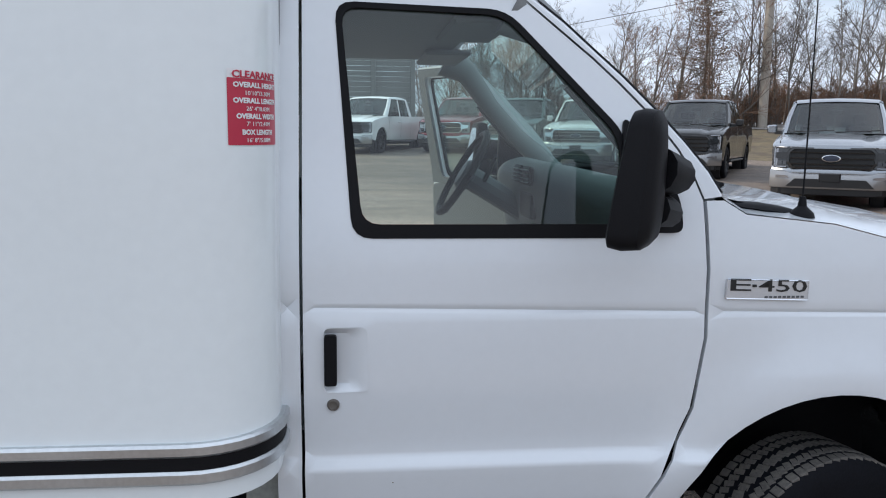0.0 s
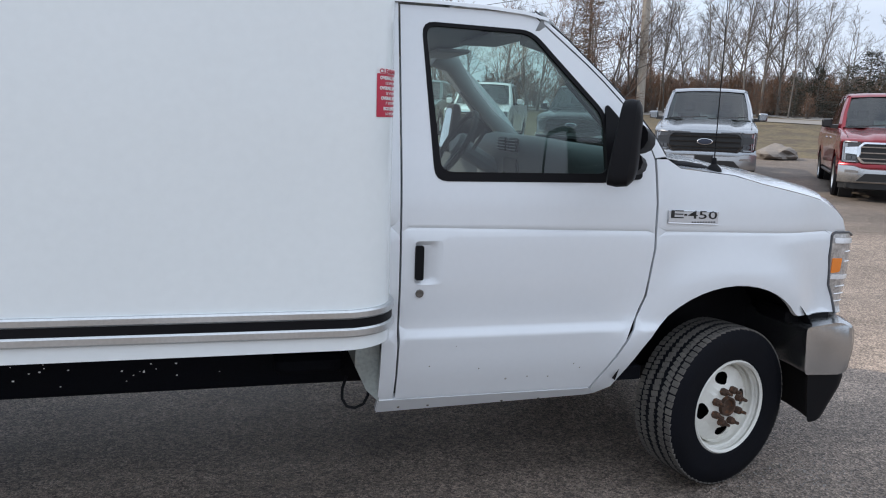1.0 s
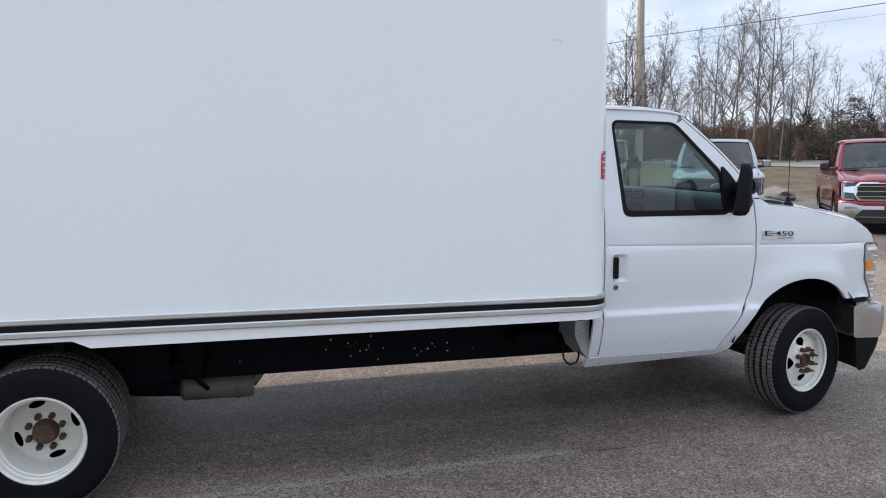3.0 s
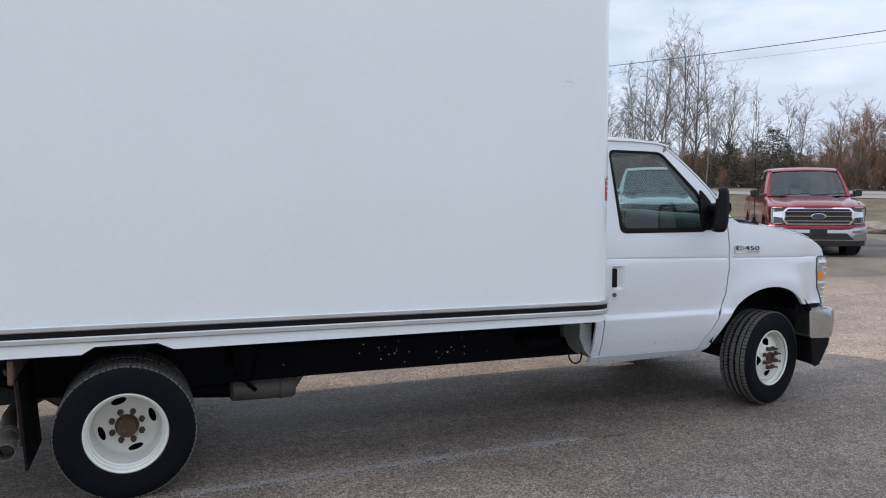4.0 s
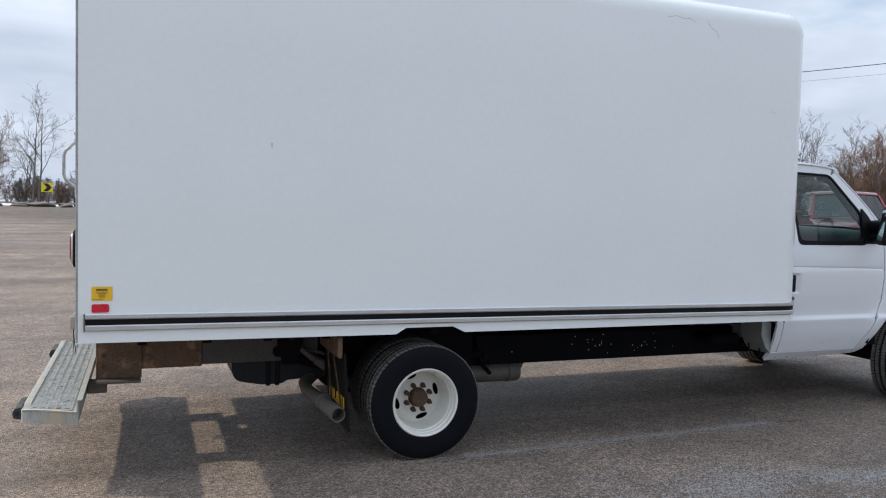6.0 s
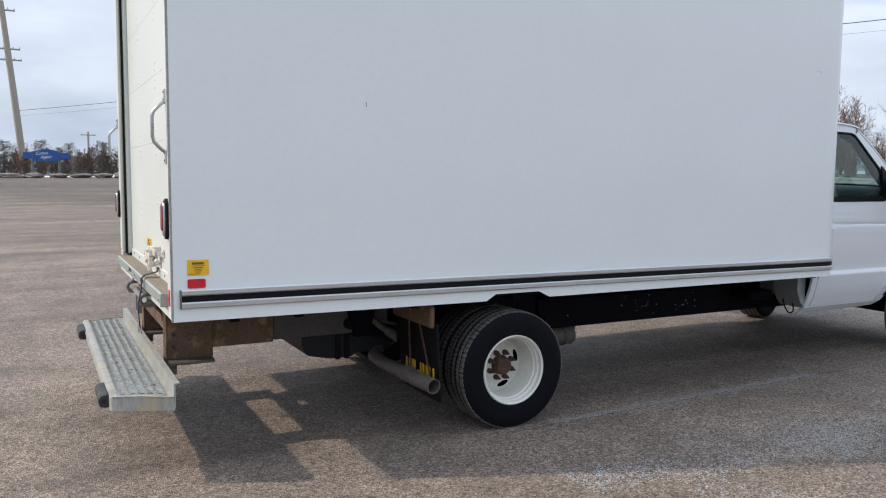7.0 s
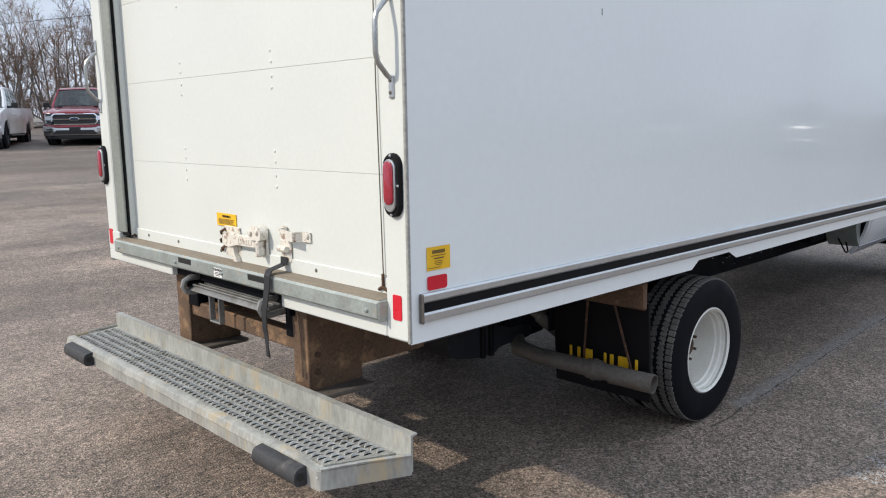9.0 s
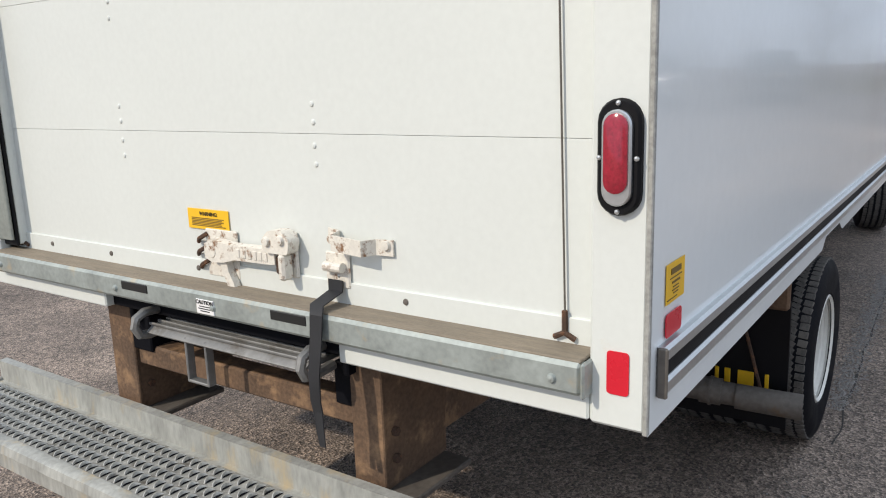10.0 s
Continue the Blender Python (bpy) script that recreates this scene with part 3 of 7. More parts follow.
def half_width(x, z):
    h = CH + lerp([(0.40, -0.138), (0.48, -0.070), (0.60, -0.024), (0.735, 0.004), (0.742, 0.003), (0.768, -0.017), (0.778, -0.018), (0.95, 0.002), (1.10, 0.004), (1.142, -0.001), (1.150, -0.008), (1.158, -0.002), (1.25, -0.004), (1.36, -0.016), (1.96, -0.125)], z - belt(x) if z > 1.0 else z)
    nose = smoothstep(1.30, 1.80, x)
    d = math.hypot(x - 1.245, (z - 0.40) * 0.95)
    flare = 0.035 * math.exp(-((d - 0.50) / 0.10) ** 2) * smoothstep(0.45, 0.7, z)
    return h - 0.10 * nose * nose + flare - 5.0 * min(0.3, max(0.0, x - 1.83)) ** 2


def side(sgn):
    return lambda u, w: (u, YC + sgn * half_width(u, w), w)


ARCH = [(1.245 + (0.468 if a < math.pi / 2 else 0.485) * math.cos(a), 0.40 + 0.516 * math.sin(a)) for a in [math.pi * (0.258 + 0.642 * i / 18) for i in range(19)]]
door_front = [(0.848, 1.425), (0.858, 1.25), (0.857, 1.07), (0.83, 0.88), (0.755, 0.70), (0.648, 0.480)]
win = rounded([(-0.089, 1.905), (0.334, 1.895), (0.638, 1.592), (0.670, 1.337), (-0.046, 1.337)], 0.05)
pillar_edge = [(0.350, 1.966), (0.392, 1.936), (0.482, 1.868), (0.566, 1.794), (0.635, 1.734), (0.731, 1.641), (0.800, 1.568), (0.862, 1.494), (0.898, 1.436)]
door_edge = [(0.342, 1.957), (0.380, 1.926), (0.560, 1.780), (0.628, 1.719), (0.722, 1.627), (0.783, 1.551), (0.820, 1.491)]
door_poly = [(-0.172, 0.480), (-0.172, 1.965), (0.325, 1.962)] + door_edge + door_front
body_rows = (0.730, 0.738, 0.745, 0.752, 0.760, 0.768, 0.776, 1.138, 1.146, 1.150, 1.154, 1.162)
CUP = rounded([(-0.122, 0.947), (-0.012, 0.947), (-0.018, 1.110), (-0.122, 1.110)], 0.016)
HOOD_LINE = [(0.905, 1.426), (0.965, 1.390), (1.21, 1.364), (1.343, 1.331), (1.488, 1.302), (1.60, 1.280), (1.69, 1.260)]
NOSE_LINE = [(1.74, 1.243), (1.795, 1.213), (1.835, 1.175), (1.864, 1.118)]
LAMP_CUT = [(1.790, 1.116), (1.776, 1.106), (1.772, 1.010), (1.791, 0.883), (1.820, 0.828), (1.838, 0.752)]
fender_poly = [(x + 0.010, z) for x, z in reversed(door_front)] + HOOD_LINE + NOSE_LINE + LAMP_CUT + [(1.585, 0.764)]
fender_poly += ARCH[:-1] + [(0.745, 0.475), (0.69, 0.440), (0.658, 0.440)]
for sgn in (-1, 1):
    put = side(sgn)
    part("cab_pillar", Shape().panel([(-0.24, 0.41), (-0.24, 1.97), (-0.18, 1.97), (-0.18, 0.41)], put, rows=body_rows, thick=0.02 * sgn), CAB_WHITE, truck)
    hinge = Vector((0.852, YC + CH - 0.02, 0))
    swing = Matrix.Translation(hinge) @ Matrix.Rotation(radians(-66), 4, "Z") @ Matrix.Translation(-hinge) if sgn > 0 else Matrix()
    d = part("cab_door", Shape().panel(door_poly, put, [win, CUP] if sgn < 0 else [win], res=0.05, rows=body_rows, thick=0.03 * sgn), CAB_WHITE, truck, "white cab door, shut" if sgn < 0 else "white cab door, swung wide open")
    d.matrix_basis = swing
    if sgn > 0:
        part("door_card", Shape().panel(rounded([(-0.13, 0.56), (-0.13, 1.30), (0.74, 1.30), (0.78, 0.95), (0.62, 0.56)], 0.05), lambda u, w: (u, YC + half_width(u, w) - 0.034, w), res=0.1, thick=0.03), INTERIOR, d, "grey moulded door trim")
        part("window_trim", Shape().panel([(-0.15, 1.30), (-0.15, 1.95), (0.37, 1.94), (0.72, 1.60), (0.735, 1.30)], lambda u, w: (u, YC + half_width(u, w) - 0.050, w), [[(p[0], p[1]) for p in win]], res=0.08), INTERIOR, d)
    outer_f = rounded([(-0.094, 1.910), (0.338, 1.900), (0.643, 1.595), (0.676, 1.331), (-0.051, 1.331)], 0.05)
    inner_f = rounded([(-0.078, 1.896), (0.329, 1.886), (0.626, 1.588), (0.646, 1.366), (-0.026, 1.366)], 0.045)
    part("window_seal", Shape().panel(outer_f, lambda u, w: (u, YC + sgn * (half_width(u, w) + 0.002), w), [inner_f], res=0.06, thick=0.012 * sgn), BLACK_PLASTIC, d)
    pane = part("window_pane", Shape().panel(inner_f, lambda u, w: (u, YC + sgn * (half_width(u, w) - 0.008), w), res=0.2), GLASS, d, "tinted side window")
    pane.visible_shadow = False
    part("fender", Shape().panel(fender_poly, put, res=0.045, rows=body_rows, thick=0.02 * sgn), CAB_WHITE, truck, "white front fender")
    part("sill_panel", Shape().panel([(-0.236, 0.404), (-0.236, 0.473), (0.645, 0.474), (0.685, 0.442), (0.655, 0.434)], lambda u, w: (u, YC + sgn * (half_width(u, w) + 0.004), w), res=0.05, thick=0.03 * sgn), CAB_WHITE, truck)
    part("a_pillar", Shape().panel([(x + 0.004, z + 0.004) for x, z in door_edge] + [(0.852, 1.430)] + list(reversed(pillar_edge)), put, res=0.05).loft([[(x + dx, YC + sgn * (half_width(x, z) - q), z + dz) for q, dx, dz in ((0.0, 0.0, 0.0), (0.010, 0.005, 0.005), (0.085, 0.014, 0.010), (0.085, -0.03, -0.03))] for x, z in pillar_edge], closed=False), CAB_WHITE, truck)
    part("windshield_gasket", Shape().tube([(x + 0.008, YC + sgn * (half_width(x, z) - 0.022), z + 0.007) for x, z in pillar_edge], 0.0055, 6), BLACK_PLASTIC, truck)
    # added black block makes the gap between fender and bumper dark
    part("bumper_gap_shade", Shape().box(1.60, YC + sgn * 0.62, 0.700, 1.83, YC + sgn * 0.845, 0.765, 0.012), BLACK_PLASTIC, truck)
    # wheel house behind the arch
    part("inner_fender", Shape().box(0.62, YC + sgn * 0.50, 0.43, 1.70, YC + sgn * 0.51, 0.99, 0.002), BLACK_PLASTIC, truck)
    part("wheel_house", Shape().loft([[(1.245 + 0.52 * math.cos(a), YC + sgn * q, 0.40 + 0.55 * math.sin(a)) for a in [math.pi * (0.07 + 0.86 * i / 14) for i in range(15)]] for q in (CH - 0.02, 0.50)], closed=False), BLACK_PLASTIC, truck)
# roof, hood, windshield
roof_rings = []
for x, z in ((-0.24, 1.985), (0.0, 1.985), (0.20, 1.980), (0.36, 1.968), (0.455, 1.948)):
    hw = half_width(0, 1.96) + 0.012
    roof_rings.append([(x - 0.05 * t * t, YC + hw * t, z + (0.055 * (1 - abs(t) ** 3) if abs(t) < 1 else -0.012)) for t in (-1, -0.995, -0.95, -0.8, -0.4, 0, 0.4, 0.8, 0.95, 0.995, 1)])
part("cab_roof", Shape().loft(roof_rings, closed=False), CAB_WHITE, truck)
hood_rings = []
for x, zs in HOOD_LINE:
    hood_rings.append([(x + 0.10 * (1 - t * t) * (1 - smoothstep(1.2, 1.7, x)) + 0.20 * (1 - t ** 4) * smoothstep(1.2, 1.7, x), YC + half_width(x, zs) * t, zs + 0.003 + 0.055 * (1 - abs(t) ** 3) * (1 - 0.35 * smoothstep(1.5, 1.7, x))) for t in (-1, -0.985, -0.95, -0.88, -0.75, -0.4, 0, 0.4, 0.75, 0.88, 0.95, 0.985, 1)])
part("hood", Shape().loft(hood_rings, closed=False), CAB_WHITE, truck, "white engine hood")
part("nose_panel", Shape().loft([[(x + 0.20 * (1 - t ** 4), YC + (half_width(x, zs) - 0.002) * t, zs + k * (1 - abs(t) ** 5)) for t in (-1, -0.985, -0.95, -0.88, -0.75, -0.4, 0, 0.4, 0.75, 0.88, 0.95, 0.985, 1)] for (x, zs), k in zip([(1.692, 1.256)] + NOSE_LINE, (0.030, 0.018, 0.008, 0.0, 0.0))], closed=False), CAB_WHITE, truck)
part("cowl", Shape().loft([[(x + 0.08 * (1 - t * t), YC + 0.86 * t, z) for t in (-1, -0.6, 0, 0.6, 1)] for x, z in ((0.88, 1.425), (0.95, 1.425), (1.02, 1.408), (1.05, 1.388))], closed=False), BLACK_PLASTIC, truck, "black wiper cowl")
corner = []
for x, w, e in ((0.93, 0.020, 0.006), (0.97, 0.045, 0.012), (1.04, 0.055, 0.018), (1.10, 0.040, 0.016), (1.145, 0.006, 0.010)):
    zc = lerp([(0.85, 1.425), (0.965, 1.403), (1.21, 1.374)], x)
    corner.append([(x, YC - CH + 0.115 + w * math.cos(a), zc + 0.004 + e * max(-0.3, math.sin(a))) for a in [2 * math.pi * k / 10 for k in range(10)]])
part("cowl_corner", Shape().loft(corner), BLACK_PLASTIC, truck, "black plastic cowl corner")
ws = part("windshield", Shape().loft([[(xb + 0.055 * (1 - t * t) * f, YC + h * t, z) for t in (-1, -0.5, 0, 0.5, 1)] for xb, z, h, f in ((0.90, 1.44, CH - 0.115, 1.0), (0.67, 1.69, CH - 0.165, 0.8), (0.435, 1.95, CH - 0.205, 0.5))], closed=False), GLASS, truck, "tinted windshield")
ws.visible_shadow = False
part("front_grille", Shape().box(1.90, YC - 0.55, 0.80, 2.00, YC + 0.55, 1.12, 0.02), BLACK_PLASTIC, truck)
part("radiator_panel", Shape().box(1.66, YC - 0.78, 0.62, 1.74, YC + 0.78, 1.16, 0.02), BLACK_PLASTIC, truck)
part("firewall", Shape().box(0.86, YC - 0.80, 0.55, 0.90, YC + 0.80, 1.38), BLACK_PLASTIC, truck)
part("cab_floor", Shape().box(-0.23, YC - 0.88, 0.50, 0.88, YC + 0.88, 0.56), FRAME_BLACK, truck)
part("cab_back", Shape().box(-0.245, YC - 0.86, 0.55, -0.225, YC + 0.86, 1.95), INTERIOR_LIGHT, truck)
part("headliner", Shape().box(-0.22, YC - 0.76, 1.915, 0.34, YC + 0.76, 1.93), INTERIOR_LIGHT, truck)
def across(poly, half, r):
    """A profile carried across the nose, its ends swept back."""
    rings = []
    for t in (-1, -0.985, -0.95, -0.88, -0.75, -0.4, 0, 0.4, 0.75, 0.88, 0.95, 0.985, 1):
        back = 0.10 * abs(t) ** 8 + (0.02 if abs(t) == 1 else 0.0)
        rings.append([(x - back * max(0.0, min(1.0, (x - 1.60) / 0.26)), YC + half * t, z) for x, z in rounded(poly, r)])
    return Shape().loft(rings)


part("front_bumper", across([(1.625, 0.716), (1.905, 0.736), (1.958, 0.712), (1.968, 0.62), (1.945, 0.497), (1.650, 0.505)], CH + 0.012, 0.03), BUMPER_CHROME, truck, "dull chrome front bumper")
part("bumper_valance", across([(1.70, 0.500), (1.943, 0.495), (1.925, 0.430), (1.835, 0.285), (1.745, 0.278), (1.715, 0.400)], CH, 0.02), BLACK_PLASTIC, truck, "black plastic air dam")
for sgn in (-1, 1):
    def lamp_skin(out, sgn=sgn):
        return lambda u, w: (u, YC + sgn * (half_width(u, w) + out), w)
    edge = [(x + 0.007, z - 0.004) for x, z in LAMP_CUT[1:]]
    hl = part("headlight", Shape().panel([(1.800, 1.110), (1.885, 1.108), (1.930, 1.082), (1.934, 1.0), (1.918, 0.90), (1.900, 0.82), (1.888, 0.748)] + list(reversed(edge)), lamp_skin(0.002), res=0.03, thick=0.05 * sgn), HEADLAMP, truck, "clear headlight with amber marker")
    part("lamp_gasket", Shape().tube([lamp_skin(0.001)(u, w) for u, w in [(1.93, 1.096), (1.885, 1.113), (1.800, 1.114)] + edge], 0.006, 6), GASKET, hl)
    part("marker_lens", Shape().panel(rounded([(1.795, 1.000), (1.846, 1.000), (1.840, 0.938), (1.795, 0.932)], 0.008), lamp_skin(0.007), res=0.03, thick=0.005 * sgn), AMBER, hl)
    for z0, z1 in ((1.068, 1.092), (0.905, 0.926)):
        part("lamp_divider", Shape().panel([(1.797, z0), (1.912, z0 - 0.004), (1.912, z1 - 0.006), (1.797, z1)], lamp_skin(0.008), res=0.03, thick=0.006 * sgn), HEADLAMP_BAR, hl)
    for z in (1.030, 0.985, 0.870, 0.835, 0.80):
        part("lamp_ridge", Shape().tube([lamp_skin(0.004)(u, z - 0.02 * (u - 1.8)) for u in (1.860 if z > 0.9 else 1.835, 1.885, 1.905)], 0.003, 5), HEADLAMP_BAR, hl)


# ---- wheels ----
def tyre_profile():
    return [(0.215, -0.095), (0.225, -0.108), (0.30, -0.115), (0.345, -0.108), (0.362, -0.098), (0.366, -0.088), (0.369, -0.062), (0.369, -0.060), (0.361, -0.058), (0.361, -0.050), (0.370, -0.048), (0.371, -0.012), (0.363, -0.010), (0.363, 0.0)]


def wheel(cx, cy, sgn, dish, cz, steer=0, hub=True, size=1.0, wide=1.0):
    """A tyre on a white steel rim. The outer face looks to -z of the local frame, turned to the truck's side."""
    m = Matrix.Translation((cx, cy, cz)) @ Matrix.Scale(size, 4) @ Matrix.Rotation(radians(steer), 4, "Z") @ Matrix.Rotation(radians(90 if sgn < 0 else -90), 4, "X") @ Matrix.Scale(wide, 4, (0, 0, 1))
    half = tyre_profile()
    prof = half + [(r, -h) for r, h in reversed(half[:-1])]
    t = part("tyre", Shape().lathe([p for p in prof], m, 72), RUBBER, truck, "worn black radial tyre")
    blocks, trng = Shape(), random.Random(int(100 * cy))
    for zz, wide, count, slant, gap, lift in ((-0.083, 0.0155, 74, 6, 0.0045, 0.0062), (0.083, 0.0155, 74, -6, 0.0045, 0.0062), (-0.046, 0.0165, 96, 24, 0.0030, 0.0088), (0.046, 0.0165, 96, -24, 0.0030, 0.0088), (0.0, 0.0185, 84, 18, 0.0030, 0.0092)):
        for k in range(count):
            long = math.pi * 0.369 / count - gap * trng.uniform(0.35, 0.62)
            q = m @ Matrix.Rotation(2 * math.pi * (k + trng.uniform(-0.05, 0.05)) / count, 4, "Z") @ Matrix.Translation((0.362, 0, zz)) @ Matrix.Rotation(radians(slant + trng.uniform(-5, 5)), 4, "X")
            blocks.box(-0.012, -long, -wide, lift + trng.uniform(-0.0006, 0.0006), long, wide, 0.002, q)
    tagged(part("tread", blocks, TREAD, t), kind="stuff")
    rim = Shape().lathe([(0.178, dish - 0.016), (0.181, dish + 0.010), (0.186, 0.3 * dish), (0.187, 0.045), (0.194, 0.052), (0.196, 0.068), (0.203, 0.074), (0.206, 0.088), (0.216, 0.090), (0.221, 0.102), (0.214, 0.108), (0.204, 0.100)], m, 56)
    holes = []
    for k in range(4):
        a = math.pi / 2 * k + (0.12 if dish > 0 else 0.30)
        (rc, ra, rb) = (0.128, 0.027, 0.040) if dish > 0 else (0.140, 0.018, 0.042)
        c, e = (rc * math.cos(a), rc * math.sin(a)), Vector((math.cos(a), math.sin(a)))
        w = Vector((-e.y, e.x))
        holes.append([tuple(Vector(c) + e * ra * math.cos(b) + w * rb * math.sin(b)) for b in [2 * math.pi * j / 14 for j in range(14)]])
    circ = [(0.186 * math.cos(a), 0.186 * math.sin(a)) for a in [2 * math.pi * j / 48 for j in range(48)]]

    def dished(u, v):
        r = math.hypot(u, v)
        z = lerp([(0.0, dish + 0.030), (0.098, dish + 0.026), (0.112, dish + 0.008), (0.15, dish), (0.172, dish - 0.006), (0.19, dish - 0.02)], r)
        return m @ Vector((u, v, z))
    rim.panel(circ, dished, holes, res=0.022, thick=0.0)
    rm = part("rim", rim, RIM_WHITE, truck, "white painted steel rim with rust streaks")
    part("rim_back", Shape().lathe([(0.0, dish - 0.05), (0.19, dish - 0.05)], m, 32), FRAME_BLACK, rm)
    if hub:
        hz = dish + 0.026
        cap = [(0.0, 0.004), (0.034, 0.004), (0.036, 0.020), (0.044, 0.020), (0.046, 0.0), (0.050, -0.002)] if dish > 0 else [(0.0, 0.052), (0.030, 0.056), (0.048, 0.054), (0.056, 0.044), (0.060, 0.004), (0.072, -0.004)]
        part("hub", Shape().lathe([(r, hz + h) for r, h in cap], m, 24), RUST_HUB, rm, "rusty hub")
        for k in range(8):
            a = 2 * math.pi * (k + 0.5) / 8
            nr = 0.078 if dish > 0 else 0.084
            nut = Shape().lathe([(0.0, 0.045), (0.006, 0.045), (0.007, 0.024), (0.014, 0.022), (0.0155, 0.0)], m @ Matrix.Translation((nr * math.cos(a), nr * math.sin(a), hz)) @ Matrix.Scale(1.15, 4), 6)
            part("lug_nut", nut, RUST_HUB, rm)


wheel(1.254, 1.970, -1, 0.055, 0.373, steer=15, size=0.945, wide=1.09)
wheel(1.254, 2 * YC - 1.970, 1, 0.055, 0.373, steer=15, size=0.945, wide=1.09)
for sgn in (-1, 1):
    wheel(-3.215, YC + sgn * (YC - 1.744), sgn, -0.075, 0.344, size=0.972, wide=1.12)
    wheel(-3.215, YC + sgn * (YC - 2.01), sgn, 0.055, 0.344, hub=False, size=0.972, wide=1.12)


# ---- pickups ----
def paint(name, c, metal=0.5):
    return surf(name, c, 0.24, metal=metal, var=0.05, scale=1.5, fine=60, coat=0.7, spec=0.15 if max(c) < 0.05 else 0.5)


PICKUP_BLACK = surf("pickup_black_trim", (0.012, 0.012, 0.013), 0.4, var=0.1)
PICKUP_GLASS = glass("pickup_window_glass", (0.36, 0.45, 0.45), 0.01, base=0.095)
PICKUP_SEAT = surf("pickup_dark_interior", (0.02, 0.02, 0.022), 0.8, var=0.1)


LAMP_SILVER = surf("lamp_silver", (0.34, 0.345, 0.36), 0.12, metal=0.8, var=0.25, scale=30)
LAMP_DARK = surf("lamp_housing", (0.02, 0.021, 0.024), 0.12, var=0.2, scale=30, coat=1.0)
LAMP_SMOKE = surf("lamp_smoked_lens", (0.085, 0.088, 0.095), 0.1, metal=0.5, var=0.3, scale=40)
BADGE_GREY = surf("badge_oval", (0.06, 0.07, 0.10), 0.2, metal=0.5, var=0.1)


def pickup(x, y, heading, body, label, chrome=True, bars=3, bright_mirror=True):
    """A crew-cab pickup; local +x is ahead, the front bumper stands at the origin."""
    t = thing("pickup_truck", x, y, ground_height(x, y), label, "pickup", "pickups parked on the lot", turn=heading)
    W = 1.0

    def hw(u, w):
        flare = 0.0
        for c in (-0.98, -4.66):
            flare += 0.03 * math.exp(-((math.hypot(u - c, w - 0.42) - 0.50) / 0.09) ** 2)
        return W * lerp([(0.3, 0.92), (0.50, 0.955), (0.62, 0.968), (0.80, 0.966), (0.98, 0.992), (1.05, 0.988), (1.17, 0.972), (1.32, 0.945)], w) + flare - 0.07 * smoothstep(-0.50, 0.0, u) ** 2

    def sweep(q):
        return -0.20 * abs(q) ** 5
    shine = CHROME if chrome else BLACK_GLOSS
    arch_f = [(-0.98 + 0.48 * math.cos(a), 0.42 + 0.49 * math.sin(a)) for a in [math.pi * (0.03 + 0.94 * i / 12) for i in range(13)]]
    arch_r = [(-4.66 + 0.48 * math.cos(a), 0.42 + 0.49 * math.sin(a)) for a in [math.pi * (0.03 + 0.94 * i / 12) for i in range(13)]]
    poly = [(-0.30, 0.50), (-0.26, 1.07), (-0.42, 1.125), (-1.0, 1.22), (-1.55, 1.28), (-2.2, 1.30), (-3.75, 1.32), (-5.80, 1.37), (-5.82, 0.62)] + [(-5.16, 0.55)] + list(reversed(arch_r)) + [(-4.1, 0.48), (-1.5, 0.48)] + list(reversed(arch_f)) + [(-0.46, 0.46)]
    s = Shape()
    for sgn in (-1, 1):
        s.panel(poly, lambda u, w: (u, sgn * hw(u, w), w), res=0.11, thick=0.04 * sgn)
        # fender shoulder up to the hood's edge
        s.loft([[(u, sgn * (hw(u, z) - d), z + e) for d, e in ((0.0, -0.012), (0.012, 0.008), (0.045, 0.026), (0.11, 0.030))] for u, z in ((-1.60, 1.285), (-1.0, 1.222), (-0.62, 1.165), (-0.42, 1.127), (-0.30, 1.08))], closed=False)
    s.box(-5.82, -0.95, 0.62, -5.74, 0.95, 1.33, 0.03)
    part("body", s, body, t, local=True)
    qs = (-1, -0.97, -0.80, -0.70, -0.62, -0.52, -0.3, 0, 0.3, 0.52, 0.62, 0.70, 0.80, 0.97, 1)
    rise = {0: 0.052, 0.3: 0.050, 0.52: 0.046, 0.62: 0.016, 0.70: 0.012, 0.80: 0.026, 0.97: 0.020, 1: 0.004}
    hood = [[(u + 0.05 * (1 - q * q) + (sweep(q * 0.9) if u > -0.5 else 0), h * q, z + k * rise[abs(q)]) for q in qs] for u, h, z, k in ((-1.60, 0.865, 1.305, 0.9), (-1.0, 0.865, 1.245, 1.0), (-0.50, 0.86, 1.170, 1.0), (-0.22, 0.85, 1.115, 0.9), (-0.13, 0.85, 1.080, 0.5), (-0.11, 0.85, 1.045, 0.0))]
    part("hood", Shape().loft(hood, closed=False), body, t, local=True)
    bed = Shape().box(-5.75, -0.92, 0.80, -3.80, 0.92, 0.84).box(-3.86, -0.92, 0.8, -3.78, 0.92, 1.27)
    part("bed_liner", bed, PICKUP_BLACK, t, local=True)
    # greenhouse
    cab = Shape()
    roof = [(-2.06, 0.762, 1.895), (-2.12, 0.768, 1.930), (-2.25, 0.778, 1.965), (-2.6, 0.788, 1.985), (-3.3, 0.785, 1.98), (-3.58, 0.77, 1.95), (-3.66, 0.76, 1.905)]
    cab.loft([[(u + 0.07 * (1 - q * q) * (1 if u > -2.5 else 0), q * h, z + 0.035 * (1 - q * q) - 0.05 * max(0, abs(q) - 0.93) / 0.07) for q in (-1, -0.98, -0.93, -0.5, 0, 0.5, 0.93, 0.98, 1)] for u, h, z in roof], closed=False)
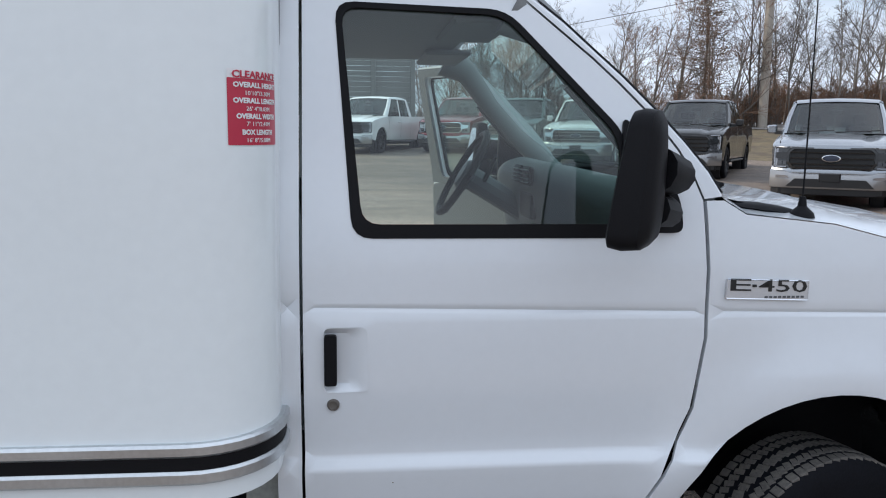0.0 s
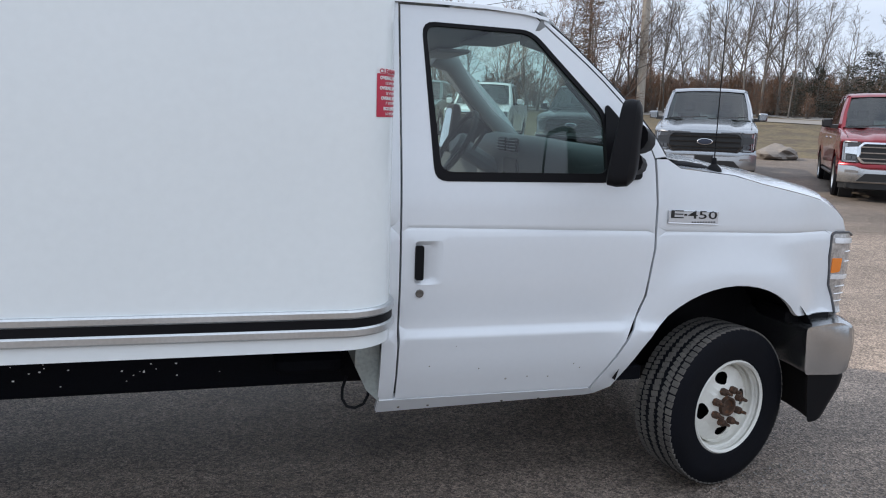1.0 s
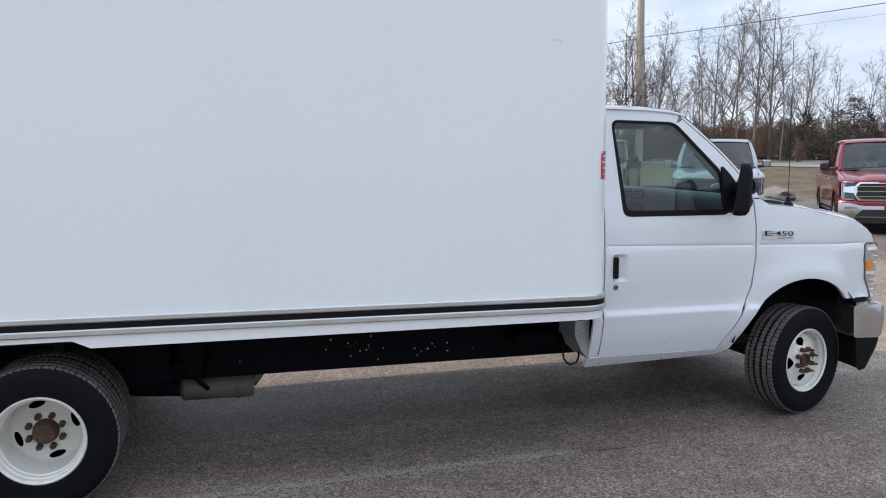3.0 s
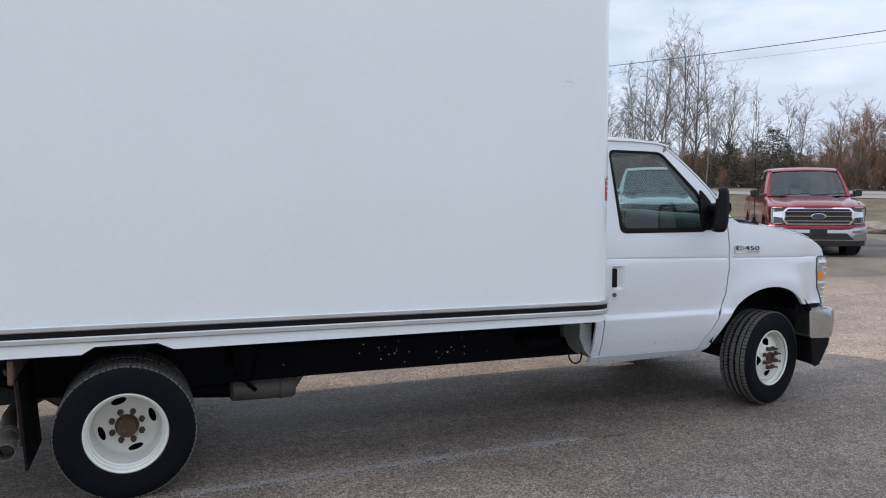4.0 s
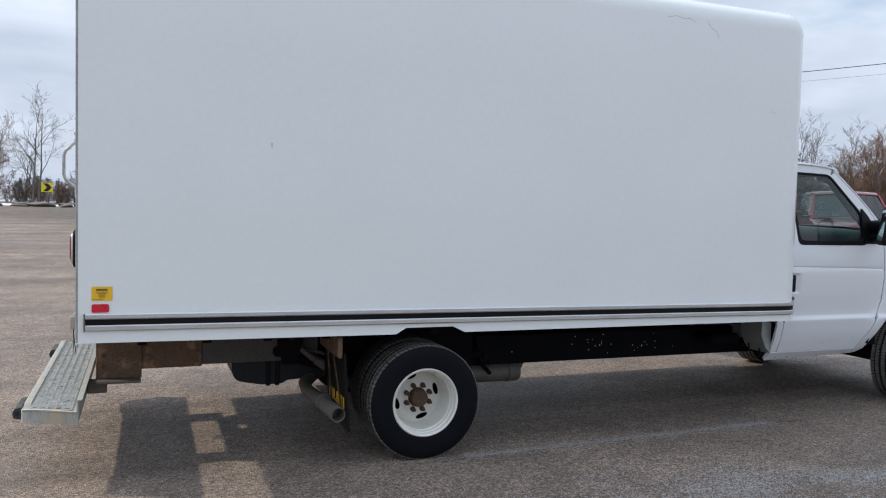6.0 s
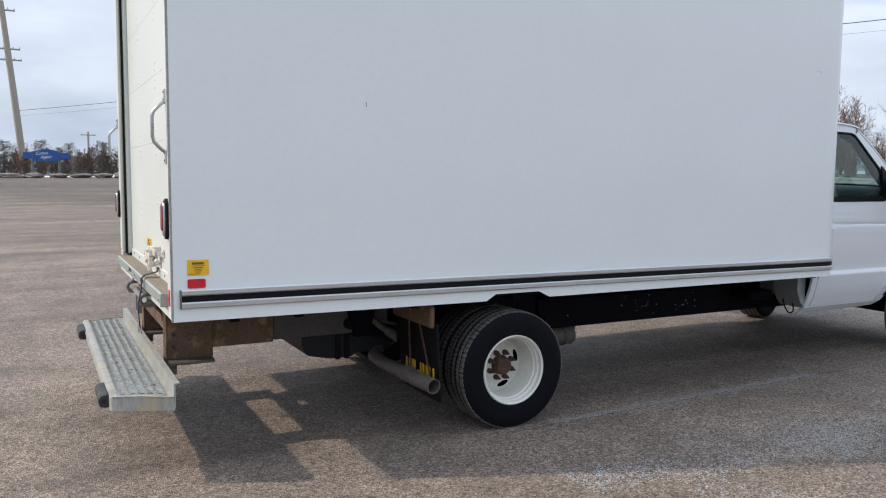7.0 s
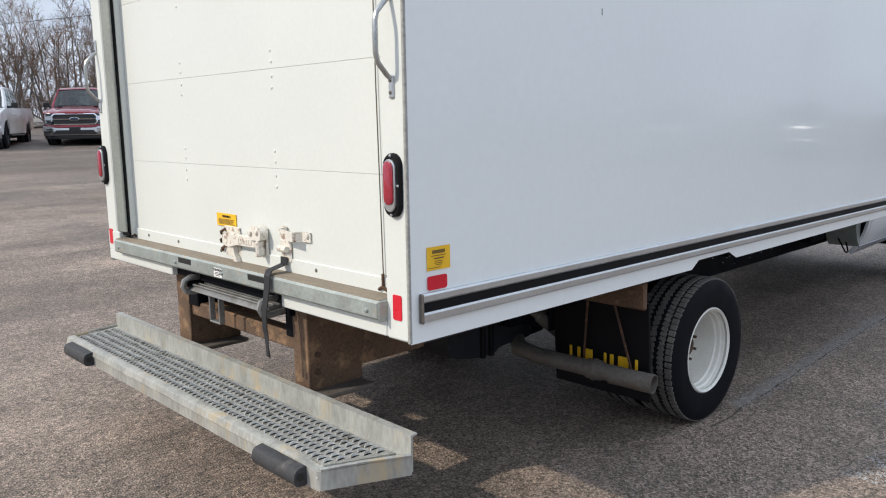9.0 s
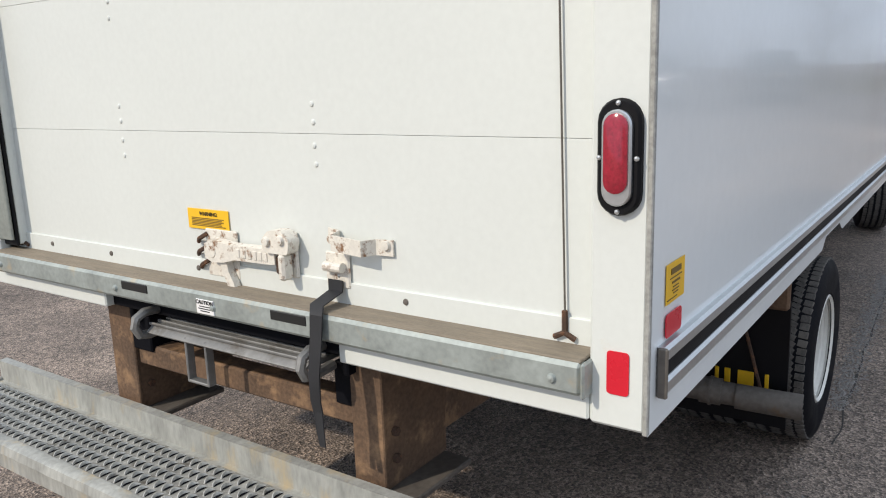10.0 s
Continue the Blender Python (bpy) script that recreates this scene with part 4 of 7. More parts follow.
    for sgn in (-1, 1):
        cab.loft([[(-1.40, sgn * 0.90, 1.285), (-1.58, sgn * 0.942, 1.29), (-1.55, sgn * 0.86, 1.29), (-1.38, sgn * 0.83, 1.29)], [(-1.74, sgn * 0.845, 1.60), (-1.88, sgn * 0.880, 1.605), (-1.86, sgn * 0.82, 1.60), (-1.73, sgn * 0.79, 1.60)], [(-2.07, sgn * 0.758, 1.91), (-2.22, sgn * 0.790, 1.915), (-2.16, sgn * 0.73, 1.91), (-2.06, sgn * 0.715, 1.91)]])
        cab.loft([[(-2.62, sgn * 0.945, 1.26), (-2.72, sgn * 0.945, 1.26), (-2.72, sgn * 0.9, 1.26)], [(-2.66, sgn * 0.798, 1.93), (-2.76, sgn * 0.798, 1.93), (-2.76, sgn * 0.75, 1.93)]])
        cab.loft([[(-3.52, sgn * 0.948, 1.26), (-3.84, sgn * 0.935, 1.26), (-3.84, sgn * 0.84, 1.26)], [(-3.42, sgn * 0.80, 1.91), (-3.66, sgn * 0.765, 1.91), (-3.66, sgn * 0.72, 1.91)]])
        cab.loft([[(-2.12, sgn * 0.795, 1.895), (-2.14, sgn * 0.778, 1.94), (-2.14, sgn * 0.73, 1.94)], [(-3.62, sgn * 0.785, 1.895), (-3.62, sgn * 0.765, 1.94), (-3.62, sgn * 0.72, 1.94)]])
    part("cab", cab, body, t, local=True)
    part("windshield", Shape().loft([[(u + 0.13 * (1 - q * q), h * q, z) for q in (-1, -0.75, -0.5, -0.25, 0, 0.25, 0.5, 0.75, 1)] for u, h, z in ((-1.43, 0.865, 1.30), (-1.60, 0.845, 1.455), (-1.84, 0.805, 1.675), (-2.10, 0.752, 1.90))], closed=False), PICKUP_GLASS, t, local=True)
    part("cowl", Shape().loft([[(u + 0.10 * (1 - q * q), 0.87 * q, z) for q in (-1, -0.5, 0, 0.5, 1)] for u, z in ((-1.34, 1.315), (-1.50, 1.305))], closed=False), PICKUP_BLACK, t, local=True)
    part("rear_window", Shape().panel([(-0.82, 1.29), (0.82, 1.29), (0.72, 1.90), (-0.72, 1.90)], lambda u, w: (-3.83 + (w - 1.3) * 0.3, u, w), res=0.4), PICKUP_GLASS, t, local=True)
    part("dash_top", Shape().box(-2.05, -0.80, 1.20, -1.55, 0.80, 1.30, 0.03), PICKUP_SEAT, t, local=True)
    part("headliner", Shape().box(-3.6, -0.70, 1.90, -2.3, 0.70, 1.94, 0.01), PICKUP_SEAT, t, local=True)
    for u, q in ((-2.75, -0.42), (-2.75, 0.42), (-3.55, -0.42), (-3.55, 0.42)):
        part("seat", Shape().box(u - 0.10, q - 0.24, 1.0, u + 0.04, q + 0.24, 1.50, 0.05).box(u - 0.07, q - 0.12, 1.50, u + 0.02, q + 0.12, 1.70, 0.04), PICKUP_SEAT, t, local=True)
    part("inner_mirror", Shape().box(-2.06, -0.12, 1.70, -2.03, 0.12, 1.77, 0.01), PICKUP_SEAT, t, local=True)
    for q0, q1 in ((-0.78, 0.0), (0.02, 0.76)):
        part("wiper", Shape().tube([(-1.42 + 0.13 * (1 - q * q), q, 1.335 + 0.02 * i) for i, q in enumerate((q0, (q0 + q1) / 2, q1))], 0.011, 5), PICKUP_BLACK, t, local=True)
    for sgn in (-1, 1):
        for u0, u1 in ((-1.56, -2.64), (-2.72, -3.56)):
            part("side_window", Shape().panel([(u0, 1.305), (u1, 1.315), (u1 + (0.10 if u1 < -3 else 0), 1.905), (u0 - (0.62 if u0 > -2 else 0.02), 1.905)], lambda u, w: (u, sgn * (0.940 - (w - 1.28) * 0.232), w), res=0.3), PICKUP_GLASS, t, local=True)
        cap = rounded([(1.02, 1.30), (1.21, 1.31), (1.22, 1.47), (1.04, 1.48)], 0.035)
        mir = part("mirror", Shape().loft([[(-1.86 + e, sgn * a, b) for a, b in cap] for e in (0.0, 0.09)] + [[(-1.735, sgn * (1.13 + (a - 1.13) * 0.72), 1.39 + (b - 1.39) * 0.72) for a, b in cap]]), body if bright_mirror else PICKUP_BLACK, t, local=True)
        part("mirror_arm", Shape().loft([[(-1.70, sgn * 0.90, 1.29), (-1.86, sgn * 0.90, 1.29), (-1.86, sgn * 0.90, 1.375), (-1.70, sgn * 0.90, 1.36)], [(-1.745, sgn * 1.07, 1.295), (-1.84, sgn * 1.07, 1.295), (-1.84, sgn * 1.07, 1.36), (-1.745, sgn * 1.07, 1.35)]]), PICKUP_BLACK, mir, local=True)
        # lamp pod wrapped round the corner, its bright bracket and lens blocks
        def face(q, z, out=0.0):
            return (-0.075 + sweep(q) + out - 0.05 * (z - 0.85), q * 0.965, z)
        cols = [sgn * (0.70 + 0.27 * i / 6) for i in range(7)]
        lamp = part("headlight", Shape().loft([[face(q, z) for q in cols] for z in (0.70, 0.83, 0.95, 1.075)], closed=False), LAMP_DARK, t, local=True)
        br = [face(sgn * q, z, 0.010) for q, z in ((0.74, 0.715), (0.92, 0.712), (0.950, 0.740), (0.955, 1.035), (0.93, 1.062), (0.74, 1.056))]
        part("lamp_bracket", Shape().tube(br, 0.016, 6), LAMP_SILVER, lamp, local=True)
        part("lamp_blade", Shape().loft([[face(sgn * q, z, 0.012) for q, z in ((0.915, 0.735), (0.945, 0.75), (0.948, 1.03), (0.905, 1.04))], [face(sgn * q, z, 0.002) for q, z in ((0.905, 0.73), (0.955, 0.745), (0.955, 1.035), (0.895, 1.045))]]), LAMP_SILVER, lamp, local=True)
        for q0, z0, z1 in ((0.745, 0.76, 0.815), (0.745, 0.845, 0.90), (0.745, 0.93, 0.985), (0.825, 0.76, 0.815), (0.825, 0.845, 0.90), (0.825, 0.93, 0.985)):
            part("lamp_lens", Shape().loft([[face(sgn * (q0 + a * 0.062), z0 + b * (z1 - z0), o) for a, b in ((0, 0), (1, 0), (1, 1), (0, 1))] for o in (0.002, 0.012)]), LAMP_SMOKE, lamp, local=True)
        part("fog_light", Shape().loft([[(h + sweep(q), sgn * q, 0.520 + 0.05 * b) for q, b in ((0.66, 0.1), (0.76, 0.0), (0.88, 0.0), (0.88, 1.0), (0.76, 0.95), (0.68, 0.8))] for h in (-0.02, 0.030)]), LAMP_SILVER, t, local=True)
        for u in (-2.50, -3.50):
            part("door_handle", Shape().box(u - 0.11, sgn * 0.972, 1.085, u + 0.11, sgn * 1.004, 1.12, 0.012), CHROME if chrome else body, t, local=True)
        for u in (-1.62, -2.68, -3.62):
            part("door_seam", Shape().panel([(u - 0.006, 0.56), (u + 0.006, 0.56), (u + 0.006, 1.235), (u - 0.006, 1.235)], lambda a, w: (a, sgn * (hw(a, w) + 0.0015), w), res=0.1), PICKUP_BLACK, t, local=True)
        for u in (-0.98, -4.66):
            m = Matrix.Translation((u, sgn * 0.86, 0.40)) @ Matrix.Rotation(radians(90 if sgn < 0 else -90), 4, "X")
            wh = part("wheel", Shape().lathe([(0.22, -0.13), (0.36, -0.13), (0.395, -0.09), (0.40, 0), (0.395, 0.09), (0.36, 0.13), (0.25, 0.135), (0.24, 0.12)], m, 28), RUBBER, t, local=True)
            spokes = Shape().lathe([(0.24, 0.125), (0.225, 0.125), (0.21, 0.05)], m, 24).lathe([(0.0, 0.105), (0.07, 0.10), (0.08, 0.06)], m, 12)
            for k in range(6):
                spokes.box(0.05, -0.028, 0.06, 0.225, 0.028, 0.105, 0.008, m @ Matrix.Rotation(k * math.pi / 3, 4, "Z"))
            part("rim", spokes, ALU if chrome else PICKUP_BLACK, wh, local=True)
            part("wheel_well", Shape().lathe([(0.47, -0.16), (0.47, 0.06), (0.36, 0.06)], m @ Matrix.Translation((0, 0, -0.03)), 20), PICKUP_SEAT, t, local=True)
    # front end
    gs = rounded([(-0.64, 0.685), (0.64, 0.685), (0.72, 0.78), (0.72, 0.98), (0.64, 1.068), (-0.64, 1.068), (-0.72, 0.98), (-0.72, 0.78)], 0.03)
    grille = part("grille", Shape().loft([[(d + sweep(q) - 0.05 * (z - 0.85), q, z) for q, z in gs] for d in (-0.16, -0.075)]), PICKUP_BLACK, t, local=True)
    ring_in = [(q * 0.93, 0.877 + (z - 0.877) * 0.82) for q, z in gs]
    part("grille_frame", Shape().loft([[(-0.085 + sweep(q) - 0.05 * (z - 0.85), q, z) for q, z in gs], [(-0.045 + sweep(q) - 0.05 * (z - 0.85), q * 0.985, 0.877 + (z - 0.877) * 0.97) for q, z in gs], [(-0.042 + sweep(q) - 0.05 * (z - 0.85), q * 1.01, z) for q, z in ring_in], [(-0.075 + sweep(q) - 0.05 * (z - 0.85), q, z) for q, z in ring_in]], cap=False), shine, grille, local=True)
    for i in range(bars):
        z = 0.725 + (i + 0.5) * 0.305 / bars
        part("grille_bar", Shape().loft([[(d + sweep(q) - 0.05 * (z - 0.85), q, z + e) for q in (-0.66, -0.4, 0, 0.4, 0.66)] for d, e in ((-0.07, -0.017), (-0.040, -0.012), (-0.036, 0.009), (-0.07, 0.012))], closed=False), shine, grille, local=True)
    for sgn in (-1, 1):
        part("grille_wing", Shape().loft([[(d + sweep(q) - 0.05 * (z - 0.85), sgn * q, z) for q, z in ((0.66, 0.835), (0.90, 0.86), (0.90, 0.965), (0.66, 0.985))] for d in (-0.075, -0.052)]), shine, grille, local=True)
    for i in range(7):
        for z in (0.775, 0.877, 0.98) if bars > 1 else ():
            part("grille_stud", Shape().box(-0.078, -0.555 + i * 0.185, z - 0.009, -0.066, -0.540 + i * 0.185, z + 0.009, 0.002), LAMP_SMOKE, grille, local=True)
    bm_ = Matrix.Translation((-0.042, 0, 0.877)) @ Matrix.Rotation(math.pi / 2, 4, "Y")
    part("badge", Shape().lathe([(0.0, 0.020), (0.85, 0.018), (0.88, 0.0)], bm_ @ Matrix.Diagonal((0.062, 0.15, 1, 1)), 24), BADGE_GREY, grille, local=True)
    part("badge_rim", Shape().lathe([(0.86, 0.0), (0.88, 0.024), (1.0, 0.022), (1.04, 0.0)], bm_ @ Matrix.Diagonal((0.062, 0.15, 1, 1)), 24), CHROME, grille, local=True)
    span = [-1 + i / 8 for i in range(17)]
    part("front_fascia", Shape().loft([[(d + sweep(q), 0.972 * q, z) for q in span] for d, z in ((-0.10, 0.50), (-0.045, 0.58), (-0.040, 0.63), (-0.058, 0.675), (-0.10, 0.72))], closed=False).loft([[(d + sweep(q), 0.968 * q, z) for q in span] for d, z in ((-0.085, 1.05), (-0.085, 1.075), (-0.12, 1.105), (-0.20, 1.125))], closed=False), body, t, local=True)

    def lift(q):
        return 0.055 * smoothstep(0.55, 0.80, abs(q))
    part("front_bumper", Shape().loft([[(d + sweep(q) * 1.05, 0.985 * q, z + (lift(q) if z > 0.45 else 0)) for q in span] for d, z in ((-0.05, 0.335), (0.0, 0.345), (0.02, 0.37), (0.025, 0.48), (0.012, 0.585), (-0.05, 0.60))], closed=False), BUMPER_CHROME if chrome else BUMPER_GREY, t, local=True)
    part("lower_valance", Shape().loft([[(-0.03 + sweep(q), 0.96 * q, z) for q in span] for z in (0.24, 0.36)], closed=False), PICKUP_BLACK, t, local=True)
    part("bumper_intake", Shape().loft([[(d, q, z) for q, z in ((-0.70, 0.375), (0.70, 0.375), (0.56, 0.515), (-0.56, 0.515))] for d in (-0.05, 0.028)]), PICKUP_BLACK, t, local=True)
    part("air_dam", Shape().box(-0.42, -0.86, 0.22, -0.10, 0.86, 0.40, 0.03), PICKUP_BLACK, t, local=True)
    part("plate_bracket", Shape().box(0.0, -0.175, 0.462, 0.032, 0.175, 0.620, 0.01), BLACK_GLOSS, t, local=True)
    part("licence_plate", Shape().box(0.0, -0.155, 0.470, 0.036, 0.155, 0.610, 0.006), PICKUP_BLACK, t, "black blank plate", local=True)
    part("underbody", Shape().box(-5.6, -0.7, 0.32, -0.4, 0.7, 0.62, 0.03).box(-3.85, -0.86, 0.6, -1.45, 0.86, 1.20, 0.03), PICKUP_SEAT, t, local=True)
    part("running_board", Shape().box(-3.9, -1.0, 0.40, -1.6, -0.86, 0.45, 0.015).box(-3.9, 0.86, 0.40, -1.6, 1.0, 0.45, 0.015), PICKUP_BLACK, t, local=True)
    return t


BLACK_GLOSS = surf("gloss_black_trim", (0.014, 0.014, 0.015), 0.18, var=0.1, coat=0.5)
BUMPER_GREY = surf("silver_bumper", (0.40, 0.405, 0.415), 0.22, metal=0.7, var=0.06)
P_RED, P_SILVER, P_DARK, P_WHITE, P_MAROON, P_GREEN = (paint("pickup_" + n, c, m) for n, c, m in (("red", (0.20, 0.004, 0.012), 0.6), ("silver", (0.30, 0.315, 0.335), 0.9), ("charcoal", (0.010, 0.0105, 0.012), 0.0), ("white", (0.70, 0.71, 0.72), 0.0), ("maroon", (0.20, 0.008, 0.02), 0.4), ("grey_green", (0.055, 0.10, 0.095), 0.4)))
HEAD = -126
pickup(10.42, 10.36, HEAD, P_RED, "red crew-cab pickup with chrome grille and bumper", bright_mirror=False)
pickup(8.14, 12.9, HEAD + 3, P_SILVER, "silver crew-cab pickup with black grille", chrome=False)
pickup(7.67, 18.4, HEAD + 2, P_DARK, "charcoal crew-cab pickup with black grille", chrome=False, bright_mirror=False)
pickup(6.0, 21.6, HEAD + 10, P_WHITE, "white crew-cab pickup with chrome bumper")
pickup(4.9, 26.1, HEAD + 10, P_GREEN, "dark grey-green crew-cab pickup")
pickup(2.84, 27.2, HEAD + 8, P_MAROON, "dark red crew-cab pickup with chrome grille frame", bars=1, bright_mirror=False)
pickup(-0.54, 26.7, HEAD + 10, P_WHITE, "white crew-cab pickup with black wheels", chrome=False, bright_mirror=False)
pickup(17.0, -10.5, 160, P_WHITE, "white crew-cab pickup facing the truck", bright_mirror=False)
pickup(20.5, -7.5, 160, P_SILVER, "silver crew-cab pickup facing the truck", chrome=False)
pickup(24.5, -4.5, 165, P_DARK, "charcoal crew-cab pickup facing the truck", chrome=False, bright_mirror=False)

# ---- chassis ----
def flip(y, sgn):
    return y if sgn < 0 else 2 * YC - y


for sgn in (-1, 1):
    y0, y1 = sorted((flip(2.36, sgn), flip(2.44, sgn)))
    part("frame_rail", Shape().box(-2.75, y0, 0.405, 0.9, y1, 0.63, 0.012), FRAME_BLACK, truck, "black steel frame rail")
    part("frame_rail", Shape().prism([(-2.75, 0.41), (-2.75, 0.63), (-3.0, 0.72), (-3.5, 0.72), (-3.8, 0.70), (-4.45, 0.70), (-4.45, 0.54), (-3.8, 0.52), (-3.5, 0.56), (-3.0, 0.56)], 1, y0, y1), FRAME_BLACK, truck)
    part("sub_sill", Shape().box(XR + 0.06, y0 - 0.01, 0.655, -0.30, y1, 0.765, 0.004), FRAME_BLACK, truck)
    part("leaf_spring", Shape().tube([(-3.95, flip(2.30, sgn), 0.55), (-3.6, flip(2.30, sgn), 0.44), (-3.235, flip(2.30, sgn), 0.41), (-2.9, flip(2.30, sgn), 0.45), (-2.55, flip(2.30, sgn), 0.52)], 0.038, 6), FRAME_BLACK, truck)
    part("spring_hanger", Shape().prism([(-2.62, 0.64), (-2.46, 0.64), (-2.50, 0.46), (-2.57, 0.44)], 1, *sorted((flip(2.27, sgn), flip(2.36, sgn)))), FRAME_BLACK, truck)
    part("spring_hanger", Shape().prism([(-4.03, 0.66), (-3.86, 0.66), (-3.91, 0.50), (-3.99, 0.50)], 1, *sorted((flip(2.25, sgn), flip(2.36, sgn)))), FRAME_BLACK, truck)
    part("shackle_bolt", Shape().tube([(-2.535, flip(2.255, sgn), 0.49), (-2.535, flip(2.29, sgn), 0.49)], 0.026, 10), FRAME_BLACK, truck)
    part("cab_bracket", Shape().prism([(-0.235, 0.47), (-0.235, 0.74), (-0.325, 0.74), (-0.33, 0.62), (-0.285, 0.52)], 1, *sorted((flip(1.93, sgn), flip(2.16, sgn)))), GALV, truck, "grey cab mount plate")
    # added black sheet, hides the bright ground seen past the rear wheels
    part("wheel_gap_blocker", Shape().box(-3.72, *sorted((flip(2.225, sgn), flip(2.24, sgn)))[:1], 0.43, -2.66, sorted((flip(2.225, sgn), flip(2.24, sgn)))[1], 0.77, 0.004), FRAME_BLACK, truck)
    part("frame_outrigger", Shape().box(-0.62, *sorted((flip(2.14, sgn), flip(2.38, sgn)))[:1], 0.52, -0.34, sorted((flip(2.14, sgn), flip(2.38, sgn)))[1], 0.60, 0.02), FRAME_BLACK, truck)
part("rear_axle", Shape().tube([(-3.235, 2.0, 0.367), (-3.235, 2 * YC - 2.0, 0.367)], 0.055, 12), FRAME_BLACK, truck)
part("differential", Shape().lathe([(0.0, -0.18), (0.10, -0.15), (0.17, -0.05), (0.17, 0.05), (0.10, 0.15), (0.0, 0.18)], Matrix.Translation((-3.235, YC, 0.38)) @ Matrix.Rotation(math.pi / 2, 4, "Y"), 20), FRAME_BLACK, truck)
part("front_axle", Shape().box(1.17, 2.08, 0.30, 1.29, 2 * YC - 2.08, 0.42, 0.02), FRAME_BLACK, truck)
part("muffler_pipe", Shape().tube([(-2.55, 2.42, 0.340), (-2.85, 2.43, 0.36), (-3.45, 2.45, 0.50)], 0.05, 12), FRAME_BLACK, truck)
part("muffler_hanger", Shape().tube([(-2.62, 2.335, 0.62), (-2.56, 2.335, 0.46), (-2.50, 2.335, 0.385), (-2.46, 2.345, 0.345)], 0.014, 8).tube([(-2.46, 2.34, 0.62), (-2.47, 2.34, 0.42)], 0.010, 6), FRAME_BLACK, truck)
part("drive_shaft", Shape().tube([(-3.1, YC, 0.40), (-1.2, YC, 0.47), (0.6, YC, 0.55)], 0.05, 10), FRAME_BLACK, truck)
part("gearbox", Shape().box(0.1, YC - 0.2, 0.38, 1.5, YC + 0.2, 0.80, 0.06), FRAME_BLACK, truck)
part("air_hose", Shape().tube([(-0.345, 2.05, 0.54), (-0.365, 2.02, 0.50), (-0.368, 2.0, 0.465), (-0.350, 1.99, 0.437), (-0.320, 1.99, 0.428), (-0.285, 1.995, 0.440), (-0.265, 2.01, 0.47), (-0.26, 2.03, 0.52)], 0.006, 8), BLACK_PLASTIC, truck)
TANK = surf("grey_tank_plastic", (0.016, 0.017, 0.021), 0.5, spec=0.2, var=0.3, scale=6, fine=50, stain=(0.06, 0.055, 0.05), amount=0.3, stain_scale=5)
tank = part("fuel_tank", Shape().prism(rounded([(-4.31, 0.44), (-4.28, 0.385), (-4.12, 0.352), (-3.98, 0.352), (-3.95, 0.375), (-3.70, 0.385), (-3.68, 0.62), (-4.31, 0.60)], 0.03), 1, 2.36, 3.25), TANK, truck, "grey-black plastic fuel tank")
for x in (-4.09, -4.03):
    part("tank_strap", Shape().box(x, 2.345, 0.345, x + 0.03, 3.26, 0.61, 0.004), BLACK_PLASTIC, tank)
part("tank_label", Shape().box(-3.875, 2.333, 0.505, -3.835, 2.3385, 0.53, 0.001), STICKER_WHITE, tank)
for y in (2.27, 2 * YC - 2.27):
    part("shock_absorber", Shape().tube([(-3.95, y, 0.66), (-3.78, y, 0.52), (-3.77, y, 0.52), (-3.50, y, 0.33)], [0.02, 0.02, 0.032, 0.032], 10), MUFFLER, truck)
part("cross_tube", Shape().tube([(-4.02, 2.28, 0.58), (-4.02, 2 * YC - 2.28, 0.58)], 0.035, 10), FRAME_BLACK, truck)
part("brake_line", Shape().tube([(-4.10, 2.33, 0.60), (-3.96, 2.30, 0.57), (-3.86, 2.31, 0.60), (-3.70, 2.30, 0.55), (-3.55, 2.29, 0.50)], 0.012, 6), MUFFLER, truck)
part("muffler", Shape().tube([(-2.62, 2.42, 0.340), (-2.60, 2.42, 0.340), (-2.22, 2.42, 0.335), (-2.20, 2.42, 0.335)], [0.05, 0.072, 0.072, 0.06], 20).tube([(-2.21, 2.42, 0.345), (-2.10, 2.50, 0.45), (0.2, 2.6, 0.50)], 0.03, 8).tube([(-2.3, 2.42, 0.335), (-2.285, 2.42, 0.335)], 0.077, 20), MUFFLER, truck, "dull steel muffler")
pipe = part("exhaust_pipe", Shape().tube([(-3.45, 2.45, 0.50), (-3.62, 2.46, 0.45), (-3.76, 2.42, 0.39), (-3.835, 2.33, 0.352), (-3.845, 2.20, 0.340), (-3.80, 1.86, 0.325), (-3.775, 1.70, 0.318)], [0.040, 0.042, 0.043, 0.043, 0.040, 0.040, 0.040], 16), MUFFLER, truck, "dull steel exhaust pipe")
part("pipe_clamp", Shape().tube([(-3.808, 1.93, 0.328), (-3.797, 1.86, 0.325)], 0.047, 16).tube([(-3.803, 1.90, 0.3265), (-3.802, 1.89, 0.3262)], 0.052, 16), MUFFLER, pipe)
s = Shape().lathe([(0.043, -0.02), (0.044, 0.19), (0.040, 0.19), (0.039, -0.02)], look((-3.80, 1.79, 0.3215), (-3.765, 1.55, 0.312)) @ Matrix.Rotation(math.pi, 4, "X"), 20)
part("exhaust_tip", s, MUFFLER, pipe)

